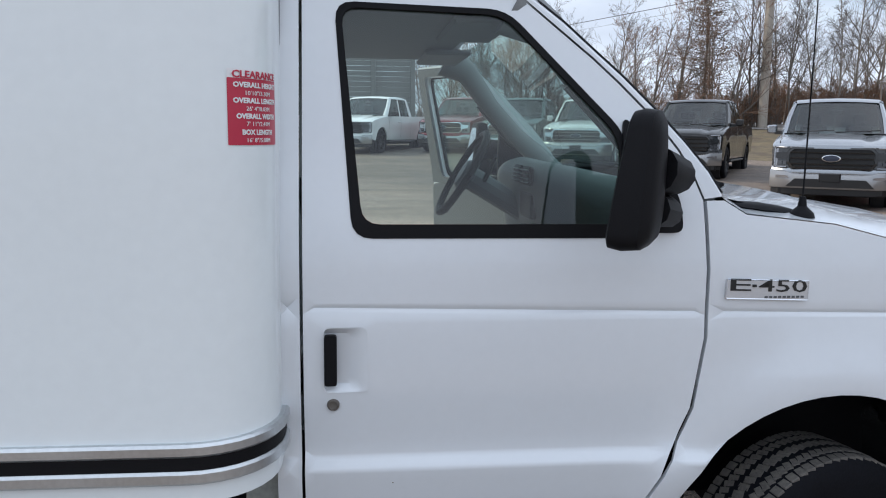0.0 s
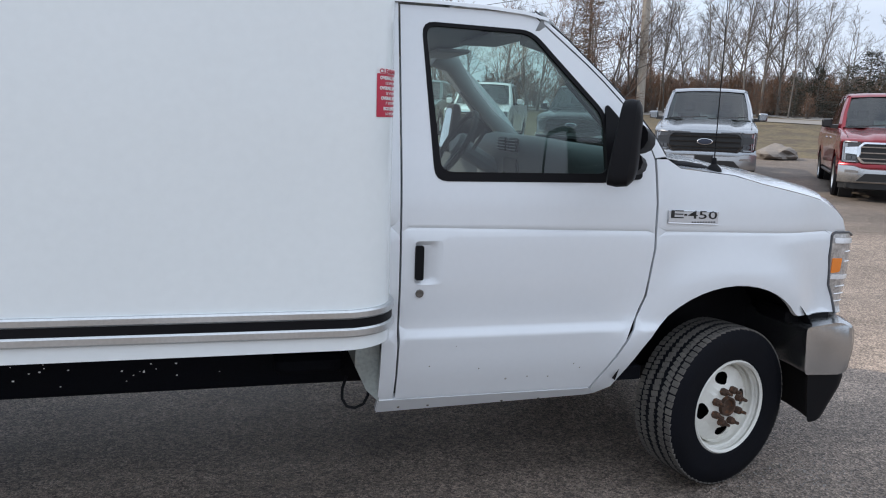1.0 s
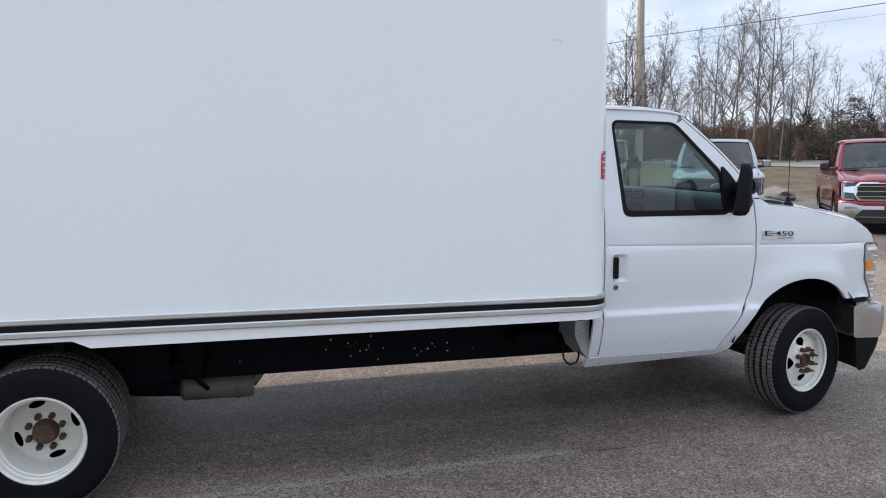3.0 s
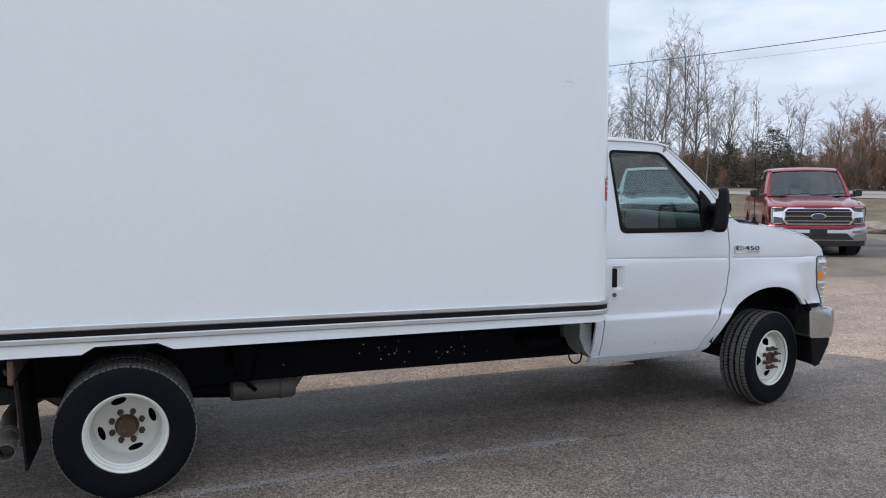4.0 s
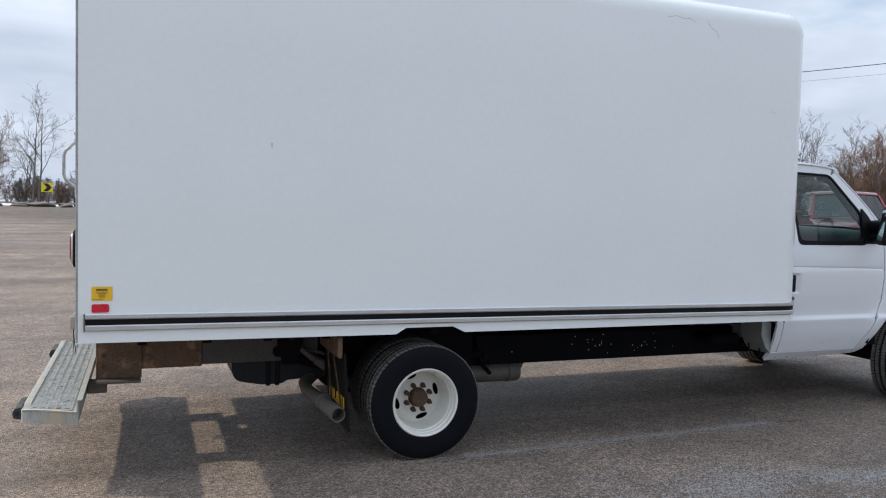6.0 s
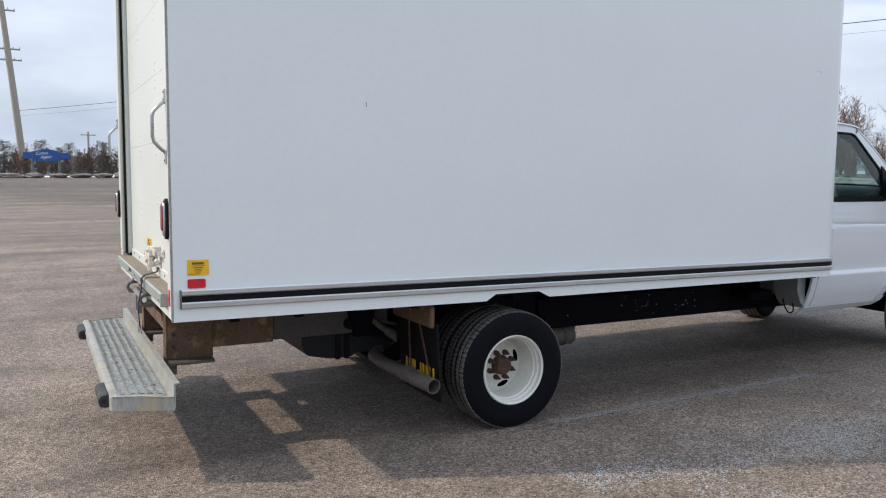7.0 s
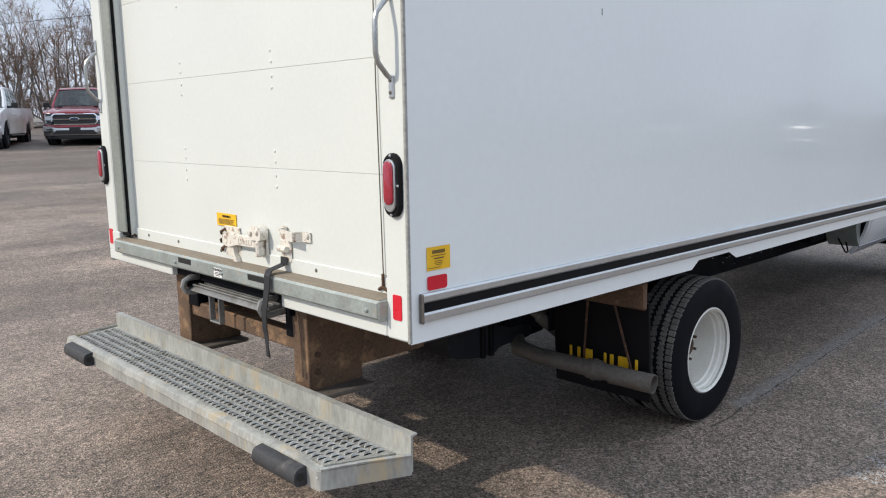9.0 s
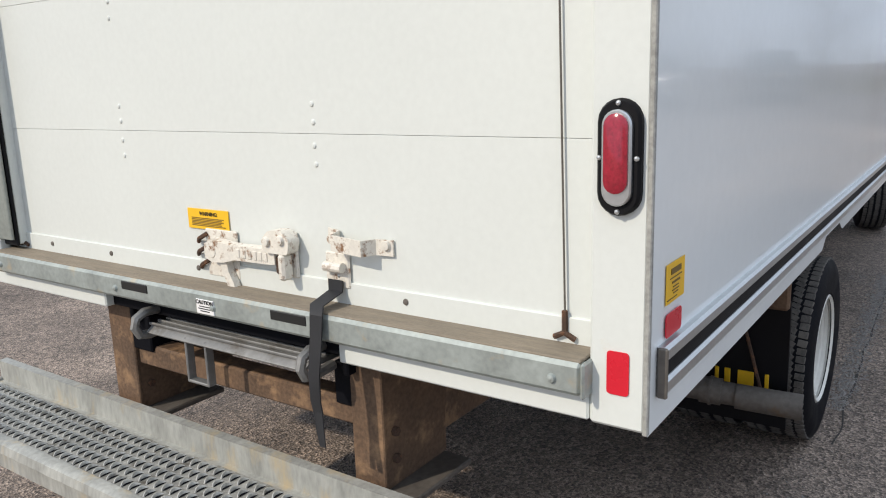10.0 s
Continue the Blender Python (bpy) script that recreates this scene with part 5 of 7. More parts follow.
# mud flap behind the rear wheels, hung from a rusty bar
for sgn in (-1, 1):
    ya, yb = sorted((flip(1.665, sgn), flip(2.20, sgn)))
    flap = part("mud_flap", Shape().prism([(-3.685, 0.66), (-3.672, 0.66), (-3.640, 0.19), (-3.652, 0.19)], 1, ya, yb), BLACK_PLASTIC, truck, "black mud flap with yellow lettering")
    flap.location.x = -0.045
    part("flap_bar", Shape().box(-3.72, ya, 0.635, -3.692, yb, 0.765, 0.008), RUST, flap)
    for ra, rb in ((1.74, 1.83), (2.02, 1.97)):
        part("flap_stay", Shape().tube([(-3.715, flip(rb, sgn), 0.66), (-3.675, flip(ra, sgn), 0.30)], 0.006, 6), RUST_HUB, flap)
    for k, (u, w) in enumerate(((0.0, 0.02), (0.05, 0.055), (0.13, 0.02), (0.17, 0.055), (0.25, 0.05), (0.32, 0.018), (0.37, 0.018))):
        y = ya + 0.06 + u
        part("lettering_bar", Shape().box(-3.670, y, 0.315, -3.662, y + w, 0.385, 0.002) if k % 3 else Shape().box(-3.669, y, 0.315, -3.661, y + w, 0.332, 0.002).box(-3.670, y, 0.33, -3.662, y + 0.014, 0.385, 0.002), YELLOW, flap)

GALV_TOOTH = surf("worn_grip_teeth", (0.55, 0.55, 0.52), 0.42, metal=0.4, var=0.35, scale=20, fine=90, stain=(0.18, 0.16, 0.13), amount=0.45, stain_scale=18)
GRIMY = surf("grimy_frame_steel", (0.075, 0.068, 0.062), 0.75, var=0.3, scale=8, fine=60, bump=0.001, stain=(0.11, 0.075, 0.05), amount=0.4, stain_scale=9)
RAMP_ALU = surf("dull_ramp_aluminium", (0.24, 0.24, 0.235), 0.5, metal=0.6, var=0.2, scale=8, fine=60, stain=(0.12, 0.10, 0.08), amount=0.35, stain_scale=6)
# ---- rear step with rusty brackets ----
for y0, y1 in ((2.290, 2.388), (3.255, 3.370)):
    br = part("step_bracket", Shape().box(XR + 0.058, y0, 0.455, XR + 0.070, y1, 0.80, 0.003).box(XR + 0.068, y0 + 0.002, 0.455, XR + 0.32, y0 + 0.014, 0.80, 0.003), RUST, truck, "rusty welded steel bracket")
    part("foot_plate", Shape().box(XR + 0.06, y0 - 0.08, 0.438, XR + 0.315, y1 + 0.02, 0.456, 0.004), MUFFLER, br)
    for zz in (0.53, 0.60):
        part("bracket_bolt", Shape().tube([(XR + 0.10, y0 - 0.01, zz), (XR + 0.10, y0 + 0.01, zz)], 0.012, 6), RUST_HUB, br)
    part("frame_extension", Shape().box(XR + 0.28, y0 + 0.015, 0.505, -4.50, y0 + 0.07, 0.765, 0.006), RUST, truck, "rusty frame extension")
    part("frame_extension", Shape().box(-4.50, y0 + 0.02, 0.515, -3.75, y0 + 0.075, 0.765, 0.006), GRIMY, truck, "grimy grey frame extension")
part("hitch_beam", Shape().box(XR + 0.07, 2.389, 0.603, XR + 0.14, 3.254, 0.670, 0.006), RUST, truck, "rusty cross beam")
part("hitch_loop", Shape().box(XR - 0.028, 2.805, 0.655, XR - 0.002, 2.813, 0.775, 0.002).box(XR - 0.028, 2.885, 0.655, XR - 0.002, 2.893, 0.775, 0.002).box(XR - 0.028, 2.805, 0.650, XR - 0.002, 2.893, 0.658, 0.002), RAMP_ALU, truck, "flat steel loop")

DUSTY_RUBBER = surf("dusty_dock_rubber", (0.036, 0.037, 0.041), 0.7, var=0.4, scale=18, fine=90, bump=0.001, stain=(0.10, 0.095, 0.09), amount=0.35, stain_scale=14)
SX0, SX1, SY0, SY1, SZ, TAPER = -5.466, -5.176, 1.640, 3.995, 0.420, 0.122


def step_end(x, inset=0.0):
    """The two ends of the step at x: it narrows towards its outer edge."""
    e = TAPER * min(1.0, (SX1 - x) / (SX1 - SX0)) + inset
    return SY0 + e, SY1 - e + 0.045 * min(1.0, (SX1 - x) / (SX1 - SX0))


step = part("rear_step", Shape().prism(rounded([(SX0 + 0.006, SY0 + TAPER + 0.012), (SX0 + 0.014, SY0 + TAPER - 0.002), (SX1, SY0), (SX1, SY1), (SX0 + 0.014, SY1 - TAPER + 0.047), (SX0 + 0.006, SY1 - TAPER + 0.033)], 0.006, 3), 2, 0.350, SZ - 0.006), GALV_STEP, truck, "galvanised grip-strut step bumper")
part("step_flange", Shape().prism([(SX1 - 0.004, 0.36), (SX1 + 0.004, 0.36), (SX1 + 0.004, 0.478), (SX1 + 0.024, 0.480), (SX1 + 0.024, 0.486), (SX1 - 0.004, 0.484)], 1, SY0 + 0.002, SY1 - 0.002), GALV_STEP, step)
for y0, dy in ((SY0 + 0.003, 1), (SY1 - 0.003, -0.63)):
    part("step_end_lip", Shape().tube([(SX1 - 0.004, y0, SZ - 0.002), ((SX0 + SX1) / 2, y0 + dy * TAPER * 0.5, SZ + 0.003), (SX0 + 0.016, y0 + dy * (TAPER - 0.004), SZ)], 0.0065, 6), GALV_STEP, step)
lip = []
for k in range(61):
    y = SY0 + TAPER + 0.004 + (SY1 - SY0 - 2 * TAPER + 0.037) * k / 60
    dent = 0.012 * max(0.0, noise.noise(Vector((y * 3.1, 4.0, 0))) - 0.12) * 3 + 0.003 * noise.noise(Vector((y * 14, 1.0, 0)))
    lip.append([(SX0 + dent * 0.8, y, 0.398), (SX0 + 0.006 + dent * 0.6, y, 0.422 - dent * 0.5), (SX0 + 0.018, y, 0.428 - dent), (SX0 + 0.042, y, 0.427 - dent * 0.7), (SX0 + 0.046, y, 0.414), (SX0 + 0.006, y, 0.392)])
part("step_edge", Shape().loft(lip), GALV_STEP, step, "dented pale front lip")
ga, gb = SX0 + 0.040, SX1 - 0.030
part("step_grating", Shape().prism([(ga, step_end(ga, 0.035)[0]), (gb, step_end(gb, 0.035)[0]), (gb, step_end(gb, 0.035)[1]), (ga, step_end(ga, 0.035)[1])], 2, SZ - 0.006, SZ), GALV_GRIP, step, "serrated dark walking surface")
teeth, slots = Shape(), Shape()
rng = random.Random(3)
for i in range(5):
    x = ga + 0.028 + i * 0.0415
    for j in range(74):
        y = SY0 + 0.06 + j * 0.0315 + (0.0158 if i % 2 else 0)
        if not step_end(x, 0.055)[0] < y < step_end(x, 0.055)[1]:
            continue
        rows = []
        for q in (-1, -0.6, -0.2, 0.2, 0.6, 1):
            c, xq = 0.008 * (1 - q * q), x + 0.0185 * q
            rows.append([(xq, y + c - 0.0032, SZ - 0.001), (xq, y + c - 0.0010, SZ + 0.001 + c), (xq, y + c + 0.0012, SZ + 0.001 + c), (xq, y + c + 0.0045, SZ - 0.001)])
        teeth.loft(rows)
        # flat black strip paints the dark inside of a slot; nothing is cut
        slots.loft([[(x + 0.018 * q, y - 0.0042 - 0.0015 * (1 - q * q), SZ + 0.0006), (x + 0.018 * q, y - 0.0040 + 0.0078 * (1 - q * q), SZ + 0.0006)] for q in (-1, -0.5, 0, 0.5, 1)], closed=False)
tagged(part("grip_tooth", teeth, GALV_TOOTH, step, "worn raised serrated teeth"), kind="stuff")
tagged(part("grip_slot_shade", slots, FRAME_BLACK, step, "flat black patches standing for the shade in the slots"), kind="stuff")
for y0, y1 in ((1.822, 2.075), (3.575, 3.835)):
    part("rubber_bumper", Shape().prism(rounded([(SX0 + 0.008, 0.352), (SX0 - 0.034, 0.356), (SX0 - 0.044, 0.382), (SX0 - 0.034, 0.412), (SX0 + 0.008, 0.420)], 0.013), 1, y0, y1), DUSTY_RUBBER, step, "black rubber dock bumper")
    part("bumper_bore", Shape().tube([(SX0 - 0.018, y0 - 0.002, 0.386), (SX0 - 0.018, y0 + 0.001, 0.386)], 0.013, 12), INK, step)
for y in (2.34, 3.31):
    part("step_arm", Shape().box(SX1 + 0.006, y - 0.03, 0.36, XR + 0.12, y + 0.03, 0.44, 0.004), MUFFLER, step)
# the step hangs a little higher at its far end
step.matrix_basis = Matrix.Translation((0, SY0, SZ)) @ Matrix.Rotation(0.0068, 4, "X") @ Matrix.Translation((0, -SY0, -SZ))

# pull-out ramp under the sill
ramp = part("ramp_deck", Shape().box(XR - 0.015, 2.44, 0.735, XR + 1.2, 3.05, 0.752, 0.003), RAMP_ALU, truck, "dull aluminium slide-out ramp")
for i in range(7):
    part("ramp_rib", Shape().box(XR - 0.02 + i * 0.028, 2.44, 0.752, XR - 0.012 + i * 0.028, 3.05, 0.760, 0.002), RAMP_ALU, ramp)
part("ramp_lip", Shape().prism(rounded([(XR - 0.034, 0.735), (XR - 0.030, 0.730), (XR - 0.005, 0.745), (XR - 0.012, 0.752)], 0.003), 1, 2.445, 3.045), RAMP_ALU, ramp)
for y in (2.43, 3.06):
    part("ramp_hook", Shape().tube([(XR + 0.05, y, 0.785), (XR - 0.025, y, 0.788), (XR - 0.052, y, 0.775), (XR - 0.058, y, 0.752), (XR - 0.045, y, 0.728), (XR - 0.015, y, 0.722), (XR + 0.05, y, 0.728)], 0.013, 8), RAMP_ALU, ramp)
part("ramp_housing", Shape().box(XR + 0.30, 2.37, 0.69, XR + 1.3, 3.18, 0.72, 0.004).box(XR + 0.03, 2.365, 0.715, XR + 1.3, 2.382, 0.80, 0.004).box(XR + 0.03, 3.20, 0.715, XR + 1.3, 3.215, 0.80, 0.004), FRAME_BLACK, ramp)
ramp.location.z += 0.032

# slots, bolts and sticker on the sill bar
for y in (2.48, 3.07):
    part("sill_slot", Shape().box(XR - 0.0405, y - 0.058, 0.882, XR - 0.033, y + 0.058, 0.906, 0.002), INK, truck)
for y in (1.80, 2.745, 3.16, 3.79):
    part("sill_bolt", Shape().lathe([(0.0, 0.008), (0.007, 0.006), (0.010, 0.0)], Matrix.Translation((XR - 0.038, y, 0.880)) @ Matrix.Rotation(-math.pi / 2, 4, "Y"), 12), GALV, truck)
part("sill_end", Shape().box(XR - 0.041, 1.734, 0.849, XR + 0.0, 1.743, 0.919, 0.005), GALV, truck)
cs = part("caution_sticker", Shape().box(XR - 0.0415, 2.740, 0.860, XR - 0.0380, 2.806, 0.898, 0.001), STICKER_WHITE, truck, "white caution sticker")


def lettering(text, size, parent, material, place, name="lettering", depth=0.0004, align="CENTER", bold=0.0, width=None):
    """Writing as a mesh: place(u, w, d) puts a point of the text's plane into space."""
    cu = bpy.data.curves.new("text", "FONT")
    cu.body, cu.size, cu.align_x, cu.align_y, cu.extrude, cu.offset = text, size, align, "CENTER", depth, bold
    cu.resolution_u = 2
    ob = bpy.data.objects.new("text", cu)
    scene.collection.objects.link(ob)
    me = bpy.data.meshes.new_from_object(ob.evaluated_get(bpy.context.evaluated_depsgraph_get()))
    bpy.data.objects.remove(ob)
    bpy.data.curves.remove(cu)
    xs = [v.co.x for v in me.vertices]
    k = width / (max(xs) - min(xs)) if width else 1.0
    for v in me.vertices:
        v.co = Vector(place(v.co.x * k, v.co.y, v.co.z))
    me.materials.clear()
    me.materials.append(material)
    return part(name, me, None, parent)


def on_rear(y, z, x):
    return lambda u, w, d: (x - d, y - u, z + w)


lettering("CAUTION", 0.0145, cs, INK, on_rear(2.773, 0.891, XR - 0.0422), bold=0.0004)
for i, wd in enumerate((0.04, 0.05, 0.036)):
    part("text_bar", Shape().box(XR - 0.0425, 2.773 - wd / 2, 0.879 - i * 0.006, XR - 0.0417, 2.773 + wd / 2, 0.8815 - i * 0.006, 0.0002), INK, cs)

# ---- lamps, reflectors, handles ----
def stadium(cy, cz, w, h, k=10):
    r = w / 2
    return [(cy + r * math.cos(a), cz + (h / 2 - r) + r * math.sin(a)) for a in [math.pi * i / k for i in range(k + 1)]] + \
           [(cy + r * math.cos(a), cz - (h / 2 - r) + r * math.sin(a)) for a in [math.pi + math.pi * i / k for i in range(k + 1)]]


for y in (1.685, 3.962):
    lamp = part("tail_lamp", Shape().loft([[(x, p, q) for p, q in stadium(y, 1.287, w, h)] for x, w, h in ((XR, 0.078, 0.198), (XR - 0.014, 0.078, 0.198), (XR - 0.020, 0.069, 0.190))]), BLACK_PLASTIC, truck, "oval red tail lamp in black gasket")
    part("lamp_trim", Shape().loft([[(x, p, q) for p, q in stadium(y, 1.287, w, h)] for x, w, h in ((XR - 0.012, 0.053, 0.162), (XR - 0.026, 0.053, 0.162), (XR - 0.029, 0.048, 0.157))]), ALU, lamp)
    part("lamp_lens", Shape().loft([[(x, p, q) for p, q in stadium(y, 1.295, w, h)] for x, w, h in ((XR - 0.02, 0.044, 0.136), (XR - 0.033, 0.042, 0.134), (XR - 0.037, 0.030, 0.118))]), RED_LENS, lamp)
    for dy, dz in ((0, 0.091), (0, -0.091), (0.033, 0.0), (-0.033, 0.0)):
        part("lamp_screw", Shape().lathe([(0.0, 0.004), (0.004, 0.003), (0.005, 0.0)], Matrix.Translation((XR - 0.020, y + dy, 1.287 + dz)) @ Matrix.Rotation(-math.pi / 2, 4, "Y"), 8), ALU, lamp)
for y, z0, z1 in ((1.685, 0.859, 0.941), (3.953, 0.880, 0.958)):
    part("rear_reflector", Shape().panel(rounded([(y - 0.021, z0), (y + 0.021, z0), (y + 0.021, z1), (y - 0.021, z1)], 0.008), lambda u, w: (XR - 0.0065, u, w), res=0.1, thick=0.002), RED_TAPE, truck, "red reflective patch")
part("side_reflector", Shape().panel(rounded([(-5.108, 0.950), (-5.022, 0.950), (-5.022, 0.995), (-5.108, 0.995)], 0.010), lambda u, w: (u, YR - 0.003, w), res=0.1, thick=0.002), RED_TAPE, truck, "red reflective patch")
ys = part("side_sticker", Shape().panel([(-5.108, 1.013), (-5.006, 1.013), (-5.006, 1.088), (-5.108, 1.088)], lambda u, w: (u, YR - 0.002, w), res=0.2, thick=0.001), YELLOW, truck, "yellow data sticker")
for x0, x1, z0, z1 in ((-5.085, -5.030, 1.066, 1.077), (-5.09, -5.025, 1.058, 1.060), (-5.078, -5.035, 1.048, 1.052), (-5.073, -5.042, 1.040, 1.042), (-5.076, -5.040, 1.034, 1.036), (-5.07, -5.044, 1.028, 1.030), (-5.103, -5.05, 1.020, 1.0215)):
    part("text_bar", Shape().box(x0, YR - 0.0045, z0, x1, YR - 0.0032, z1, 0.0002), PRINT, ys)
HANDLE_STEEL = surf("dull_handle_steel", (0.42, 0.43, 0.43), 0.3, metal=0.85, var=0.15, scale=20, fine=120)
for y in (1.685, 3.955):
    g = part("grab_handle", Shape().tube([(XR - 0.01, y, 1.845), (XR - 0.025, y, 1.835), (XR - 0.058, y, 1.80), (XR - 0.065, y, 1.775), (XR - 0.065, y, 1.68), (XR - 0.058, y, 1.655), (XR - 0.025, y, 1.62), (XR - 0.01, y, 1.61)], 0.0085, 8), HANDLE_STEEL, truck, "dull steel grab handle")
    for z in (1.875, 1.585):
        part("handle_foot", Shape().box(XR - 0.012, y - 0.011, z - 0.035, XR - 0.003, y + 0.011, z + 0.035, 0.004), ALU, g)
        for e in (-0.018, 0.018):
            part("handle_screw", Shape().lathe([(0.0, 0.004), (0.005, 0.003), (0.006, 0.0)], Matrix.Translation((XR - 0.012, y, z + e)) @ Matrix.Rotation(-math.pi / 2, 4, "Y"), 8), MUFFLER, g)
# lift cable and anchor beside the roller door
for y in (1.814, 3.785):
    c = part("lift_cable", Shape().tube([(XR + 0.018, y, 0.965), (XR + 0.018, y + 0.012, 1.6), (XR + 0.018, y + 0.02, 2.80)], 0.0022, 5), MUFFLER, door)
    part("cable_anchor", Shape().tube([(XR + 0.016, y - 0.022, 0.930), (XR + 0.014, y, 0.942), (XR + 0.016, y + 0.022, 0.930)], 0.006, 6).tube([(XR + 0.016, y, 0.937), (XR + 0.016, y, 0.985)], 0.006, 6), RUST_HUB, door)
# hinge rivets on the door
for y in (2.449, 3.183):
    for z in seams[1:-1]:
        for e in (-0.070, -0.027, 0.026, 0.067):
            part("door_rivet", Shape().lathe([(0.0, 0.004), (0.005, 0.003), (0.0075, 0.0)], Matrix.Translation((XR + 0.026, y + rng.uniform(-0.003, 0.003), z + e)) @ Matrix.Rotation(-math.pi / 2, 4, "Y"), 10), WHITE_REAR, door)
for y in (2.20, 2.90, 3.30, 3.62):
    part("foot_bolt", Shape().lathe([(0.0, 0.004), (0.006, 0.003), (0.008, 0.0)], Matrix.Translation((XR + 0.02, y, 0.948)) @ Matrix.Rotation(-math.pi / 2, 4, "Y"), 10), MUFFLER, door)

# ---- latch ----
LX = XR + 0.054
CHIPPED = surf("chipped_white_latch", (0.70, 0.67, 0.60), 0.45, var=0.14, scale=20, fine=120, bump=0.0008, stain=(0.22, 0.115, 0.055), amount=0.48, stain_scale=40)
latch = part("latch_plate", Shape().box(LX - 0.006, 2.734, 0.9340, LX, 2.857, 1.0610, 0.003), CHIPPED, truck, "white painted steel roll-door latch with rust")
part("latch_pivot", Shape().lathe([(0.0, 0.030), (0.016, 0.030), (0.020, 0.024), (0.022, 0.0)], Matrix.Translation((LX - 0.006, 2.804, 1.0090)) @ Matrix.Rotation(-math.pi / 2, 4, "Y"), 18), CHIPPED, latch)
part("latch_lever", Shape().loft([[(LX - 0.012, y, z + h) for h in (-e, e)] + [(LX - 0.034, y, z + h) for h in (e * 0.85, -e * 0.85)] for y, z, e in ((2.831, 1.0090, 0.022), (2.804, 1.0090, 0.034), (2.761, 1.0090, 0.030), (2.718, 1.0130, 0.022), (2.589, 1.0150, 0.022), (2.572, 1.0150, 0.020))]), CHIPPED, latch)
for y in (2.701, 2.680, 2.659, 2.640, 2.621, 2.602):
    part("lettering_bar", Shape().box(LX - 0.0365, y - 0.006, 1.0030, LX - 0.033, y + 0.006, 1.0250, 0.001), CHIPPED, latch)
part("latch_hook", Shape().loft([[(LX - 0.008, y - 0.016, z), (LX - 0.008, y + 0.016, z), (LX - 0.026, y + 0.013, z), (LX - 0.026, y - 0.013, z)] for y, z in ((2.774, 0.9990), (2.767, 0.9590), (2.750, 0.9290), (2.748, 0.9170))]), CHIPPED, latch)
keeper = part("latch_keeper", Shape().box(LX - 0.010, 2.519, 0.9640, LX, 2.594, 1.0790, 0.004), CHIPPED, truck, "rust-streaked white latch keeper")
part("keeper_cap", Shape().prism(rounded([(2.516, 1.0290), (2.508, 1.0640), (2.535, 1.0870), (2.578, 1.0840), (2.602, 1.0590), (2.597, 1.0290)], 0.01), 0, LX - 0.045, LX - 0.008), CHIPPED, keeper)
part("keeper_jaw", Shape().box(LX - 0.048, 2.529, 0.9640, LX - 0.012, 2.551, 1.0290, 0.006), CHIPPED, keeper)
part("keeper_shadow_gap", Shape().box(LX - 0.030, 2.552, 0.9740, LX - 0.009, 2.576, 1.0190, 0.004), RUST_HUB, keeper)
for y, z in ((2.583, 1.0570), (2.535, 1.0640)):
    part("keeper_bolt", Shape().lathe([(0.0, 0.010), (0.010, 0.009), (0.013, 0.0)], Matrix.Translation((LX - 0.044, y, z)) @ Matrix.Rotation(-math.pi / 2, 4, "Y"), 12), CHIPPED, keeper)
for y, z in ((2.868, 1.0340), (2.866, 0.9640), (2.873, 0.9990)):
    part("latch_spring", Shape().tube([(LX - 0.004, y + 0.02, z - 0.012), (LX - 0.018, y, z), (LX - 0.006, y - 0.02, z + 0.014)], 0.006, 6), RUST_HUB, latch)
pull = part("pull_handle", Shape().loft([[(LX - x, y, z - 0.018), (LX - x, y, z + 0.018), (LX - x + 0.005, y, z + 0.018), (LX - x + 0.005, y, z - 0.018)] for y, z, x in ((2.417, 1.0800, 0.006), (2.384, 1.0760, 0.008), (2.376, 1.0720, 0.044), (2.288, 1.0660, 0.044), (2.272, 1.0660, 0.010), (2.228, 1.0660, 0.006))]), CHIPPED, truck, "white painted pull handle")
for y in (2.406, 2.245):
    part("handle_bolt", Shape().lathe([(0.0, 0.008), (0.010, 0.007), (0.012, 0.0)], Matrix.Translation((LX - 0.007, y, 1.0720)) @ Matrix.Rotation(-math.pi / 2, 4, "Y"), 12), CHIPPED, pull)
sb = part("strap_bracket", Shape().box(LX - 0.008, 2.357, 0.9570, LX, 2.430, 1.0420, 0.004), CHIPPED, truck, "white strap bracket")
part("strap_roller", Shape().tube([(LX - 0.018, 2.368, 1.0090), (LX - 0.018, 2.422, 1.0090)], 0.012, 10), CHIPPED, sb)
for z in (0.9640, 0.9860):
    part("bracket_rivet", Shape().lathe([(0.0, 0.004), (0.005, 0.0)], Matrix.Translation((LX - 0.008, 2.390, z)) @ Matrix.Rotation(-math.pi / 2, 4, "Y"), 8), ALU, sb)
STRAP = surf("black_webbing", (0.016, 0.017, 0.020), 0.6, var=0.2, scale=10, fine=300, bump=0.0005)
strap = Shape()
path = [(LX - 0.012, 2.395, 0.9770), (LX - 0.014, 2.395, 0.9500), (XR - 0.030, 2.390, 0.9350), (XR - 0.048, 2.377, 0.9170), (XR - 0.052, 2.379, 0.86), (XR - 0.068, 2.377, 0.78), (XR - 0.070, 2.375, 0.72), (XR - 0.066, 2.373, 0.69)]
strap.loft([[(x, y - 0.022 + 0.008 * i / 7, z), (x, y + 0.022 - 0.008 * i / 7, z), (x - 0.004, y + 0.022 - 0.008 * i / 7, z + 0.002), (x - 0.004, y - 0.022 + 0.008 * i / 7, z + 0.002)] for i, (x, y, z) in enumerate(path)])
